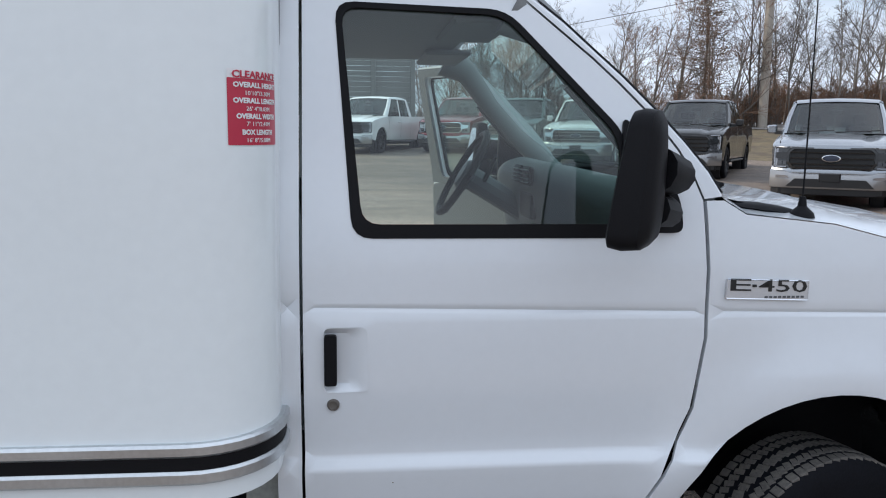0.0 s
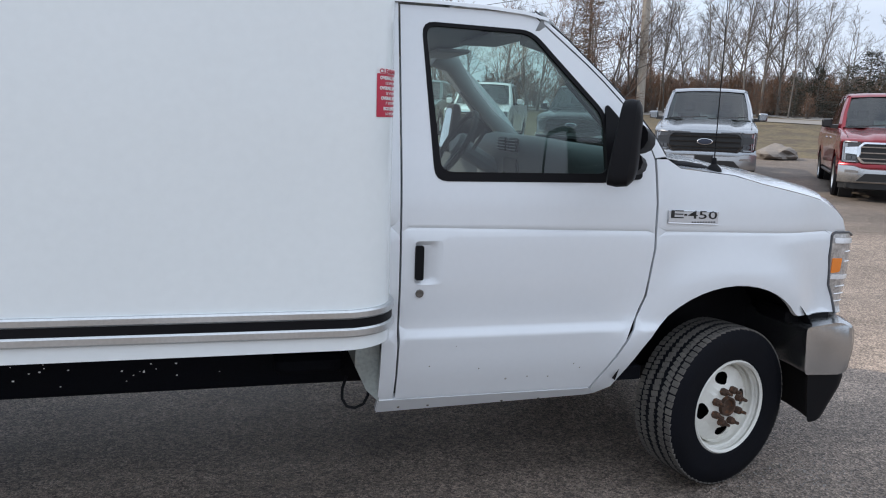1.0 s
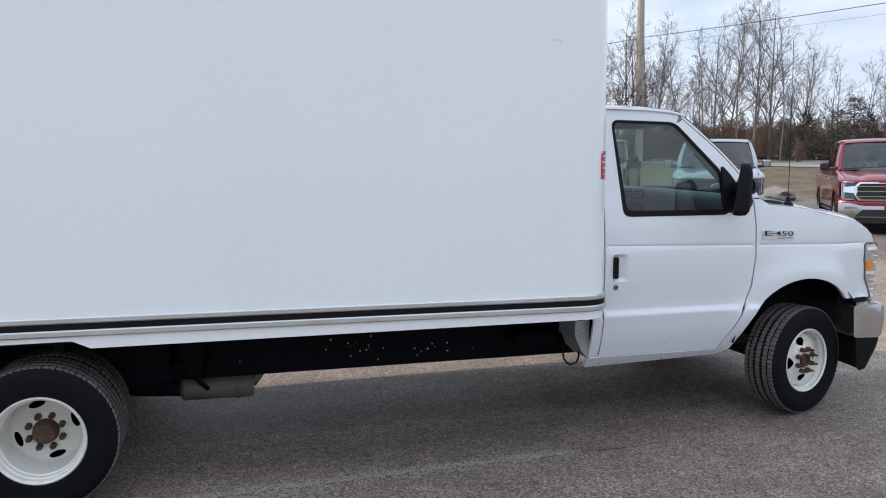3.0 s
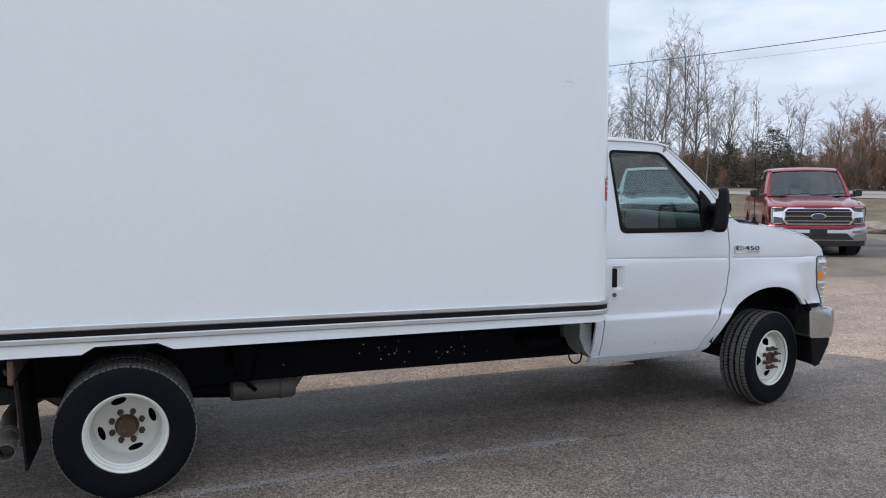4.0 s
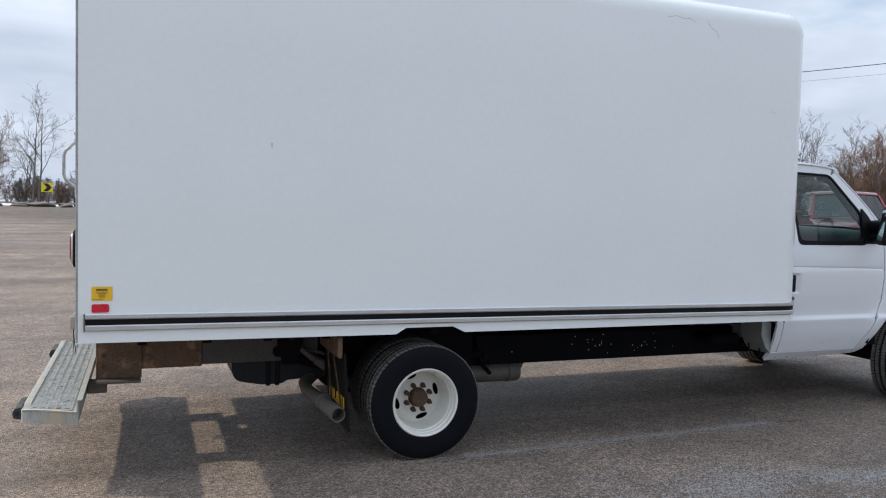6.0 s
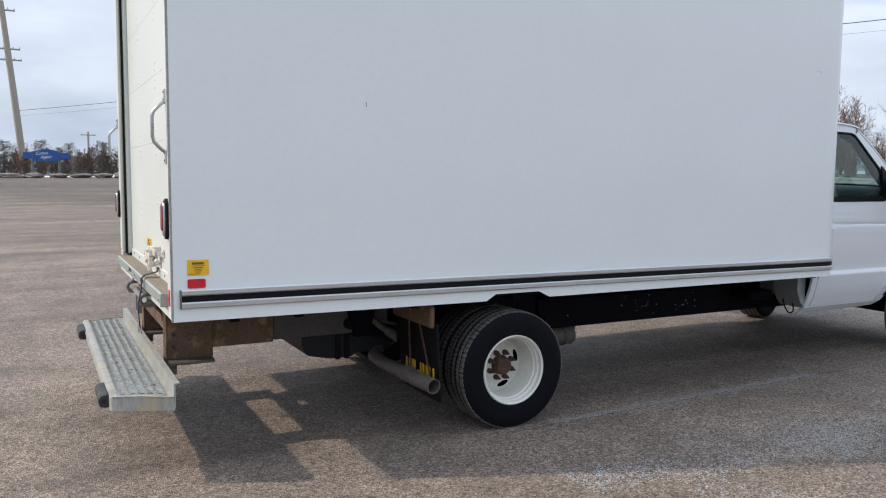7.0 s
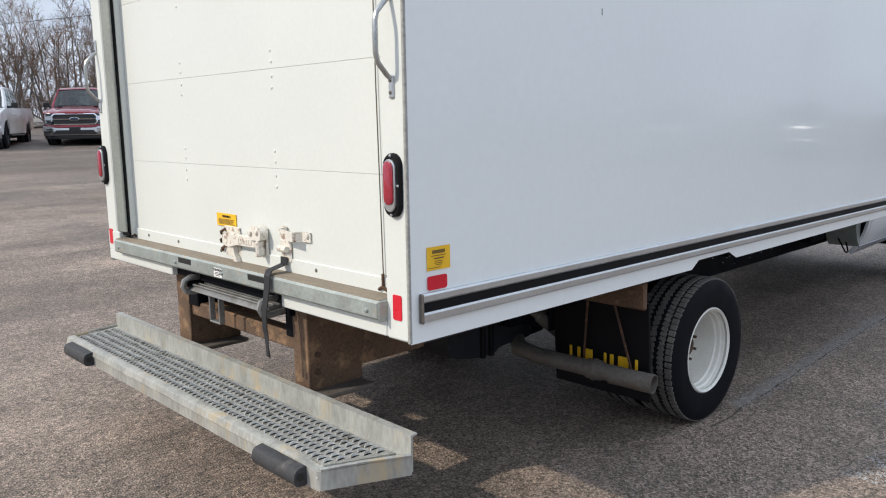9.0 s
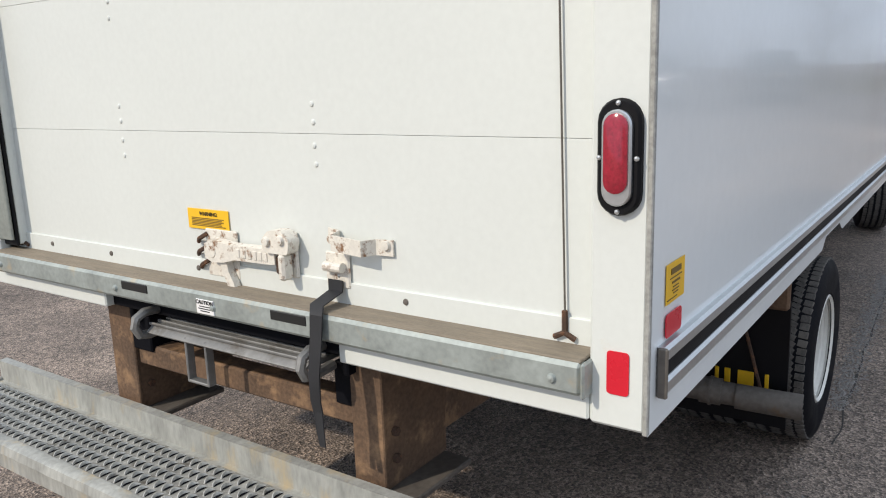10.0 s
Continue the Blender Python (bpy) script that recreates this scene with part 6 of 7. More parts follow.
for e, zz, xx in ((-0.010, 0.615, -0.004), (0.004, 0.605, 0.004)):
    strap.loft([[(x, y - w, z), (x, y + w, z), (x - 0.003, y + w, z), (x - 0.003, y - w, z)] for x, y, z, w in ((XR - 0.067, 2.375 + e * 0.5, 0.70, 0.010), (XR - 0.066 + xx, 2.375 + e, 0.65, 0.009), (XR - 0.064 + xx * 2, 2.373 + e * 1.3, zz, 0.008))])
part("pull_strap", strap, STRAP, truck, "black webbing pull strap with split tail")
ws2 = part("warning_sticker", Shape().box(LX - 0.0025, 2.764, 1.0570, LX + 0.0, 2.925, 1.1110, 0.0005), YELLOW, truck, "yellow warning sticker")
lettering("WARNING:", 0.014, ws2, INK, on_rear(2.841, 1.0980, LX - 0.0032), bold=0.0003)
for i in range(6):
    a = rng.uniform(0.0, 0.02)
    part("text_bar", Shape().box(LX - 0.0038, 2.774 + a, 1.0855 - i * 0.0040, LX - 0.0028, 2.909, 1.0875 - i * 0.0040, 0.0002), PRINT, ws2)
# paint scrapes beside the keeper
for y0, z0, y1, z1, r in ((2.470, 1.0540, 2.454, 1.0240, 0.0016), (2.457, 1.0240, 2.443, 0.9840, 0.0012), (2.486, 0.9990, 2.492, 0.9690, 0.0018), (2.492, 0.9690, 2.476, 0.9640, 0.0022), (2.626, 1.1190, 2.623, 1.1040, 0.0012), (2.562, 0.9510, 2.540, 0.9490, 0.003)):
    part("paint_scrape", Shape().tube([(LX + 0.0015, y0, z0), (LX + 0.0015, y1, z1)], r, 5), RUST_HUB, door)

# ---- clearance sticker on the curved front corner ----
def on_corner(s0, z0, lift):
    """Wraps a flat drawing round the box's front right corner."""
    def put(u, w, d=0.0):
        a = (s0 + u) / RC
        r = RC + lift + d
        if a > math.pi / 2:
            return (XF + lift + d, YR + RC + (a - math.pi / 2) * RC, z0 + w)
        return (XF - RC + r * math.sin(a), YR + RC - r * math.cos(a), z0 + w)
    return put


SW, SH, S0, SZ0 = 0.172, 0.160, 0.114, 1.559
sg = part("clearance_sticker", Shape().panel(rounded([(0, 0), (SW, 0), (SW, SH - 0.019), (0, SH - 0.019)], 0.003), on_corner(S0, SZ0, 0.0012), res=0.02), STICKER_RED, truck, "red clearance sticker with white lettering")
part("sticker_band", Shape().panel([(0, SH - 0.019), (SW, SH - 0.019), (SW, SH), (0, SH)], on_corner(S0, SZ0, 0.0012), res=0.012), STICKER_WHITE, sg)
for text, size, w, wd, mt in (("CLEARANCE", 0.021, 0.1485, 0.150, STICKER_RED), ("OVERALL HEIGHT", 0.015, 0.127, 0.146, STICKER_WHITE), ("10'10\"/3.30M", 0.013, 0.110, 0.085, STICKER_WHITE), ("OVERALL LENGTH", 0.015, 0.094, 0.146, STICKER_WHITE), ("26' 4\"/8.03M", 0.013, 0.077, 0.080, STICKER_WHITE),
                              ("OVERALL WIDTH", 0.015, 0.061, 0.132, STICKER_WHITE), ("7' 11\"/2.41M", 0.013, 0.045, 0.080, STICKER_WHITE), ("BOX LENGTH", 0.015, 0.027, 0.104, STICKER_WHITE), ("16' 8\"/5.08M", 0.013, 0.010, 0.080, STICKER_WHITE)):
    lettering(text, size, sg, mt, on_corner(S0 + SW / 2, SZ0 + w, 0.0024), bold=0.0006 if size > 0.014 else 0.0, width=wd)

# hairline cracks and scuffs in the gelcoat
def crack(pts, r=0.0014):
    part("gelcoat_crack", Shape().tube([(x, YR + 0.0005, z) for x, z in pts], r, 4), SEAL, truck)


crack([(-1.53, 2.885), (-1.46, 2.90), (-1.40, 2.888), (-1.34, 2.893), (-1.30, 2.872)])
crack([(-1.195, 2.885), (-1.17, 2.85), (-1.12, 2.83), (-1.095, 2.785)])
crack([(-4.176, 1.893), (-4.175, 1.868)], 0.003)
crack([(-0.62, 2.30), (-0.585, 2.305), (-0.56, 2.29)], 0.0012)

# ---- cab details ----
for sgn in (-1, 1):
    def skin(u, w, out=0.0, sgn=sgn):
        return (u, YC + sgn * (half_width(u, w) + out), w)
    m = Matrix.Translation((0.575, flip(1.615, sgn), 1.495)) @ Matrix.Rotation(radians(33 * sgn if sgn < 0 else 8), 4, "Z")
    def lean(x, y, z, m=m, sgn=sgn):
        return m @ Vector((x + 0.046 * (z / 0.154 + 1) / 2 * (0.92 - 0.80 * (x + 0.056) / 0.11), sgn * y, z))
    mir = part("door_mirror", Shape().loft([[lean(x, y, z) for y, z in rounded([(-w, -h), (w, -h), (w * 0.92, -0.2 * h), (w * 0.60, h * 0.985), (-w * 0.80, h)], 0.040, 5)] for x, w, h in ((-0.056, 0.074, 0.140), (-0.050, 0.083, 0.149), (-0.02, 0.086, 0.154), (0.018, 0.082, 0.150), (0.036, 0.066, 0.130), (0.045, 0.042, 0.095))]), BLACK_PLASTIC, truck, "tall black door mirror")
    part("mirror_glass", Shape().panel(rounded([(-0.064, -0.124), (0.066, -0.124), (0.060, -0.03), (0.038, 0.124), (-0.056, 0.124)], 0.03), lambda u, w: lean(-0.0575, u, w), res=0.2), CHROME, mir)
    part("mirror_arm", Shape().tube([m @ Vector((0.02, -0.06 * sgn, 0.02)), (0.70, flip(1.72, sgn), 1.50), skin(0.735, 1.485, -0.01)], [0.055, 0.045, 0.05], 12).tube([m @ Vector((0.02, -0.06 * sgn, -0.07)), (0.69, flip(1.73, sgn), 1.41), skin(0.74, 1.40, -0.01)], [0.04, 0.035, 0.045], 10), BLACK_PLASTIC, mir)
    part("mirror_base", Shape().panel(rounded([(0.640, 1.345), (0.79, 1.345), (0.785, 1.42), (0.745, 1.51), (0.695, 1.580), (0.636, 1.640), (0.632, 1.50)], 0.025), lambda u, w: skin(u, w, 0.012), res=0.04, thick=0.03 * sgn), BLACK_PLASTIC, mir)
    if sgn < 0:
        cup = part("handle_cup", Shape().panel(rounded([(-0.124, 0.945), (-0.010, 0.945), (-0.016, 1.112), (-0.124, 1.112)], 0.016), lambda u, w: skin(u, w, 0.0015 - 0.022 * (1 - smoothstep(-0.075, -0.015, u)) * smoothstep(0.945, 0.966, w) * (1 - smoothstep(1.096, 1.113, w))), res=0.012), CAB_WHITE, truck, "recessed door handle cup")
        part("door_handle", Shape().panel(rounded([(-0.121, 0.965), (-0.090, 0.965), (-0.090, 1.094), (-0.121, 1.094)], 0.008), lambda u, w: skin(u, w, 0.012), res=0.03, thick=-0.016), BLACK_PLASTIC, cup, "black door handle")
        lk = part("door_lock", Shape().lathe([(0.0, 0.002), (0.010, 0.003), (0.011, 0.006), (0.0145, 0.005), (0.016, 0.0)], Matrix.Translation(skin(-0.100, 0.912, 0.001)) @ Matrix.Rotation(math.pi / 2, 4, "X"), 20), MUFFLER, truck, "round steel door lock")
        bd = part("model_badge", Shape().panel(rounded([(0.909, 1.175), (1.133, 1.168), (1.135, 1.219), (0.910, 1.226)], 0.006), lambda u, w: skin(u, w, 0.008), res=0.06, thick=-0.007), BADGE_SILVER, truck, "silver model badge with black characters")
        for word, u0, wide in (("E", 0.945, 0.056), ("450", 1.064, 0.132)):
            lettering(word, 0.0455, bd, INK, lambda u, w, d, u0=u0: skin(u0 + u, 1.2065 + w - 0.031 * (u0 + u - 1.022), 0.0085 + d), bold=0.0002, depth=0.001, width=wide)
        part("lettering_dash", Shape().panel([(0.979, 1.2045), (0.991, 1.204), (0.991, 1.211), (0.979, 1.2115)], lambda u, w: skin(u, w, 0.0095), res=0.05, thick=-0.001), INK, bd)
        for i in range(9):
            part("lettering_bar", Shape().panel([(1.014 + i * 0.0124, 1.1750), (1.0225 + i * 0.0124, 1.1750), (1.0225 + i * 0.0124, 1.1805), (1.014 + i * 0.0124, 1.1805)], lambda u, w: skin(u, w, 0.0092), res=0.05, thick=-0.0008), GASKET, bd)
        part("badge_rim", Shape().tube([skin(u, w, 0.008) for u, w in ((0.910, 1.1755), (1.132, 1.1685), (1.134, 1.2185), (0.911, 1.2255), (0.910, 1.1755))], 0.0016, 5), CHROME, bd)
        # chips and scratches on the door
        for x, z, r in ((-0.05, 0.62, 0.003), (0.15, 0.60, 0.003), (0.27, 0.545, 0.005), (0.36, 0.55, 0.004), (0.45, 0.545, 0.004), (0.05, 0.70, 0.002), (0.55, 0.60, 0.003), (0.58, 0.58, 0.003)):
            part("paint_chip", Shape().panel([(x + r * math.cos(a) * (1 + 0.4 * math.sin(3 * a)), z + r * math.sin(a)) for a in [k * math.pi / 3 for k in range(6)]], lambda u, w: skin(u, w, 0.0012), res=1), SEAL if r > 0.0035 else MUFFLER, truck)
        for x in (-0.03, 0.28, 0.44, 0.55, -0.15):
            part("sill_screw", Shape().lathe([(0.0, 0.004), (0.006, 0.0)], Matrix.Translation(skin(x, 0.430, 0.004)) @ Matrix.Rotation(math.pi / 2, 4, "X"), 8), MUFFLER, truck)
an = part("antenna", Shape().tube([(1.146, 1.935, 1.372), (1.146, 1.935, 1.80), (1.141, 1.935, 2.42)], [0.0026, 0.0019, 0.0012], 6), BLACK_PLASTIC, truck, "thin black whip antenna")
part("antenna_base", Shape().lathe([(0.034, 0.0), (0.030, 0.012), (0.012, 0.030), (0.008, 0.055), (0.0, 0.056)], Matrix.Translation((1.146, 1.935, 1.378)), 16), BLACK_PLASTIC, an)
for y in (2.05, 2.55):
    part("wiper_arm", Shape().tube([(1.02, y + 0.1, 1.45), (0.99, y + 0.35, 1.47), (0.93, y + 0.85, 1.475)], 0.009, 5), BLACK_PLASTIC, truck)

# cab interior
dash = part("dashboard", Shape().loft([[(x + e, y, z + h) for x, z in rounded([(0.68, 0.85), (0.64, 1.25), (0.60, 1.43), (0.67, 1.490), (0.93, 1.425), (0.93, 0.85)], 0.05)] for y, e, h in ((YC - 0.84, 0.085, -0.035), (YC - 0.60, 0.065, -0.020), (YC - 0.25, 0.05, -0.012), (YC - 0.12, 0.0, 0.0), (YC + 0.30, -0.005, 0.004), (YC + 0.60, 0.0, 0.008), (YC + 0.82, 0.01, -0.01))]), INTERIOR, truck, "grey moulded dashboard")
for y in (2.86, 3.02):
    v = part("dash_vent", Shape().box(0.585, y - 0.06, 1.40, 0.61, y + 0.06, 1.47, 0.01), BLACK_PLASTIC, dash)
    for k in range(4):
        part("vent_slat", Shape().box(0.578, y - 0.055, 1.41 + k * 0.015, 0.588, y + 0.055, 1.414 + k * 0.015, 0.001), INTERIOR_LIGHT, v)
part("radio", Shape().box(0.605, 2.83, 1.27, 0.63, 3.03, 1.37, 0.008), BLACK_PLASTIC, dash)
for y in (2.87, 2.93, 2.99):
    part("dash_knob", Shape().tube([(0.60, y, 1.22), (0.625, y, 1.22)], 0.02, 12), INTERIOR_LIGHT, dash)
wm = look((0.40, 3.235, 1.425), (0.78, 3.235, 1.20))
sw_ = part("steering_wheel", Shape().tube([wm @ Vector((0.19 * math.cos(a), 0.19 * math.sin(a), 0)) for a in [2 * math.pi * k / 28 for k in range(29)]], 0.0155, 8, caps=False), BLACK_PLASTIC, truck, "black steering wheel")
part("wheel_spoke", Shape().box(-0.18, -0.02, -0.03, 0.18, 0.02, -0.01, 0.006, wm).box(-0.02, -0.18, -0.03, 0.02, 0.0, -0.01, 0.006, wm), INTERIOR, sw_)
part("horn_pad", Shape().lathe([(0.0, 0.012), (0.055, 0.008), (0.07, -0.01), (0.07, -0.04)], wm, 20), INTERIOR, sw_)
part("steering_column", Shape().tube([wm @ Vector((0, 0, -0.03)), wm @ Vector((0, 0, -0.40))], 0.05, 10), INTERIOR, truck)
part("column_stalk", Shape().tube([wm @ Vector((0.04, 0.02, -0.09)), wm @ Vector((0.20, 0.12, -0.05))], 0.011, 6), BLACK_PLASTIC, truck)
part("engine_cover", Shape().box(0.28, YC - 0.28, 0.56, 0.72, YC + 0.25, 1.12, 0.08), INTERIOR, truck)
for y in (2.30, 3.25):
    se = part("cab_seat", Shape().box(-0.20, y - 0.24, 0.80, 0.30, y + 0.24, 0.96, 0.06), INTERIOR, truck, "grey cab seat")
    part("seat_back", Shape().loft([[(x + 0.0, yy, z) for x, yy in rounded([(a, y - w), (b, y - w), (b, y + w), (a, y + w)], 0.04)] for z, a, b, w in ((0.90, -0.14, 0.0, 0.24), (1.2, -0.18, -0.07, 0.23), (1.42, -0.20, -0.11, 0.18), (1.46, -0.20, -0.13, 0.14))]), INTERIOR, se)
for y in (2.35, 3.25):
    part("sun_visor", Shape().box(0.22, y - 0.24, 1.885, 0.40, y + 0.24, 1.905, 0.008), INTERIOR_LIGHT, truck)
for sgn in (-1, 1):
    p0, p1 = Vector((0.46, flip(2.045, sgn), 1.86)), Vector((0.83, flip(1.99, sgn), 1.47))
    bow = Vector((-0.012, 0, -0.018))
    part("pillar_trim", Shape().tube([p0 + Vector((-0.10, 0, 0.055)), p0, p0.lerp(p1, 0.33) + bow, p0.lerp(p1, 0.67) + bow, p1, p1 + Vector((0.04, 0, -0.06))], [0.075, 0.052, 0.042, 0.042, 0.050, 0.070], 18), INTERIOR_LIGHT, truck)
    part("pillar_grip", Shape().tube([p0.lerp(p1, 0.25), p0.lerp(p1, 0.32) + Vector((-0.06, 0, -0.02)), p0.lerp(p1, 0.75) + Vector((-0.06, 0, -0.02)), p0.lerp(p1, 0.85)], 0.014, 10), INTERIOR, truck)

# bare-metal chips on the black frame rail
for i in range(26):
    x, z = rng.choice((rng.uniform(-2.3, -0.5), rng.uniform(-1.7, -1.4), rng.uniform(-1.25, -1.0))), rng.uniform(0.43, 0.60)
    r = rng.uniform(0.002, 0.0055)
    part("paint_chip", Shape().panel([(x + r * math.cos(a), z + r * (0.7 + 0.3 * math.sin(3 * a)) * math.sin(a)) for a in [k * math.pi / 3 for k in range(6)]], lambda u, w: (u, 2.3585, w), res=1), STICKER_WHITE, truck)

# ---- bare trees ----
def tree_mesh(seed, height, spread=0.5, limbs=11, start=0.28, r0=0.10, stems=1, bushy=1.0):
    rng = random.Random(seed)
    wood, fine = Shape(), Shape()

    def rand_dir(d, angle):
        side_v = d.orthogonal().normalized()
        side_v.rotate(Matrix.Rotation(rng.uniform(0, 2 * math.pi), 3, d))
        return (d * math.cos(angle) + side_v * math.sin(angle)).normalized()

    def branch(p, d, length, r, level):
        n = 5 if level < 2 else 3
        pts, q, e = [p.copy()], p.copy(), d.copy()
        for i in range(n):
            e = (e + Vector((rng.gauss(0, 0.085), rng.gauss(0, 0.085), rng.gauss(0.045, 0.05)))).normalized()
            q = q + e * (length / n)
            pts.append(q.copy())
        rs = [max(0.0062, r * (1 - 0.72 * i / n)) for i in range(n + 1)]
        (wood if level < 2 else fine).tube(pts, rs, 5 if level < 2 else 3, caps=False)
        if level >= 4:
            return
        for k in range(int({1: 6, 2: 3.6, 3: 2.0}[level] * bushy + rng.random())):
            f = rng.uniform(0.16, 1.0)
            i = min(n - 1, int(f * n))
            branch(pts[i].lerp(pts[i + 1], f * n - i), rand_dir((pts[i + 1] - pts[i]).normalized(), rng.uniform(0.40, 0.90)), length * rng.uniform(0.36, 0.62), rs[i] * 0.62, level + 1)
    for st in range(stems):
        a = rng.uniform(0, 6.28)
        tilt = 0.0 if stems == 1 else rng.uniform(0.08, 0.30)
        q = Vector((0.25 * math.cos(a), 0.25 * math.sin(a), -0.3)) if stems > 1 else Vector((0, 0, -0.3))
        e = Vector((tilt * math.cos(a), tilt * math.sin(a), 1)).normalized()
        trunk, hh = [q.copy()], height * (1.0 if st == 0 else rng.uniform(0.65, 0.95))
        for i in range(9):
            e = (e + Vector((rng.gauss(0, 0.04), rng.gauss(0, 0.04), 0.05))).normalized()
            q = q + e * (hh * 0.95 / 9)
            trunk.append(q.copy())
        rs = [(r0 if stems == 1 else r0 * 0.75) * (1 - 0.88 * i / 9) + 0.01 for i in range(10)]
        wood.tube(trunk, rs, 7, caps=False)
        for k in range(max(4, limbs // (1 if stems == 1 else 2))):
            f = start + (1 - start) * (k + rng.random()) / max(4, limbs // (1 if stems == 1 else 2))
            i = min(8, int(f * 9))
            branch(trunk[i].lerp(trunk[i + 1], f * 9 - i), rand_dir((trunk[i + 1] - trunk[i]).normalized(), rng.uniform(0.45, 0.85) * (1.1 - 0.40 * f)), hh * spread * rng.uniform(0.60, 1.0) * (1.20 - 0.75 * f), rs[i] * 0.66, 1)
    return wood, fine


def conifer_mesh(seed, height, width, tiers_m=5.0):
    rng = random.Random(seed)
    wood, fine = Shape(), Shape()
    wood.tube([(0, 0, -0.2), (0.05, 0, height * 0.5), (0, 0, height * 0.9)], [0.12, 0.07, 0.02], 7, caps=False)
    tiers = int(height * tiers_m)
    for k in range(tiers):
        z = height * (0.04 + 0.95 * k / tiers)
        for j in range(6):
            reach = width * (1 - z / height) ** 0.65 * rng.uniform(0.45, 1.15) + 0.25
            a = rng.uniform(0, 2 * math.pi)
            d = Vector((math.cos(a), math.sin(a), rng.uniform(-0.1, 0.4)))
            wood.tube([(0, 0, z), tuple(d * reach + Vector((0, 0, z)))], [0.02, 0.006], 3, caps=False)
            for i in range(16):
                f = rng.uniform(0.15, 1.0)
                p = d * reach * f + Vector((rng.gauss(0, 0.09), rng.gauss(0, 0.09), z + rng.gauss(0, 0.10)))
                e = Vector((rng.gauss(0, 1), rng.gauss(0, 1), rng.gauss(0, 0.7))).normalized() * rng.uniform(0.08, 0.22)
                w = e.orthogonal().normalized() * 0.03
                fine.add([p - w, p + w, p + e], [(0, 1, 2)])
    return wood, fine


def make_tree(name, shapes, mats, label, category, group, x, y, turn, size):
    z = ground_height(x, y)
    ob = thing(name, x, y, z, label, category, group)
    ob.matrix_basis = pose(x, y, z, 0, 0, turn) @ Matrix.Diagonal((size, size, size, 1))
    part("trunk", shapes[0].mesh("trunk", mats[0]), None, ob, local=True)
    part("crown", shapes[1].mesh("crown", mats[1], 0), None, ob, local=True)
    return ob


def polar(b, d, x0=-2.0, y0=-1.5):
    """A place at a compass bearing from the path's middle, clockwise from +y."""
    return x0 + d * math.sin(radians(b)), y0 + d * math.cos(radians(b))


rng = random.Random(5)
KINDS = {}
for key, sd, h, sp, lb, st, sm, r0, mt in (("poplar", 11, 12.0, 0.38, 15, 0.22, 1, 0.095, TWIG), ("ash", 12, 11.0, 0.46, 12, 0.20, 1, 0.095, TWIG), ("slim", 13, 12.5, 0.26, 14, 0.25, 1, 0.062, TWIG),
                                           ("maple", 14, 7.0, 0.52, 14, 0.14, 2, 0.085, TWIG), ("willow", 15, 6.0, 0.55, 14, 0.10, 4, 0.07, TWIG_RED), ("scrub", 16, 3.0, 0.5, 12, 0.03, 5, 0.05, TWIG_RED)):
    KINDS[key] = (tree_mesh(sd, h, sp, lb, st, r0, sm), (BARK, mt), h)
KINDS["cedar"] = (conifer_mesh(21, 4.5, 2.2), (BARK, NEEDLE), 4.5)
KINDS["spruce"] = (conifer_mesh(22, 8.0, 2.9), (BARK, NEEDLE_BROWN), 8.0)
WORDS = {"poplar": "tall bare grey poplar", "ash": "bare grey-brown ash tree", "slim": "slender bare young tree", "maple": "bare spreading multi-stemmed tree", "willow": "bare red-brown willow clump", "scrub": "leafless red-brown scrub bush", "cedar": "dark green cedar bush", "spruce": "brown half-dead spruce"}
first = {}


def plant(key, b, d, height):
    x, y = polar(b, d)
    shapes, mats, h = KINDS[key]
    size, turn = 0.94 * height / h, rng.uniform(0, 360)
    if key not in first:
        first[key] = make_tree({"cedar": "cedar_tree", "spruce": "spruce_tree", "scrub": "scrub_bush"}.get(key, "bare_tree"), shapes, mats, WORDS[key] + " beyond the lot", "bush" if key == "scrub" else "tree", "trees and bushes beyond the lot", x, y, turn, size)
    else:
        c = copy_thing(first[key], pose(x, y, ground_height(x, y), 0, 0, turn))
        c.scale = (size, size, size)


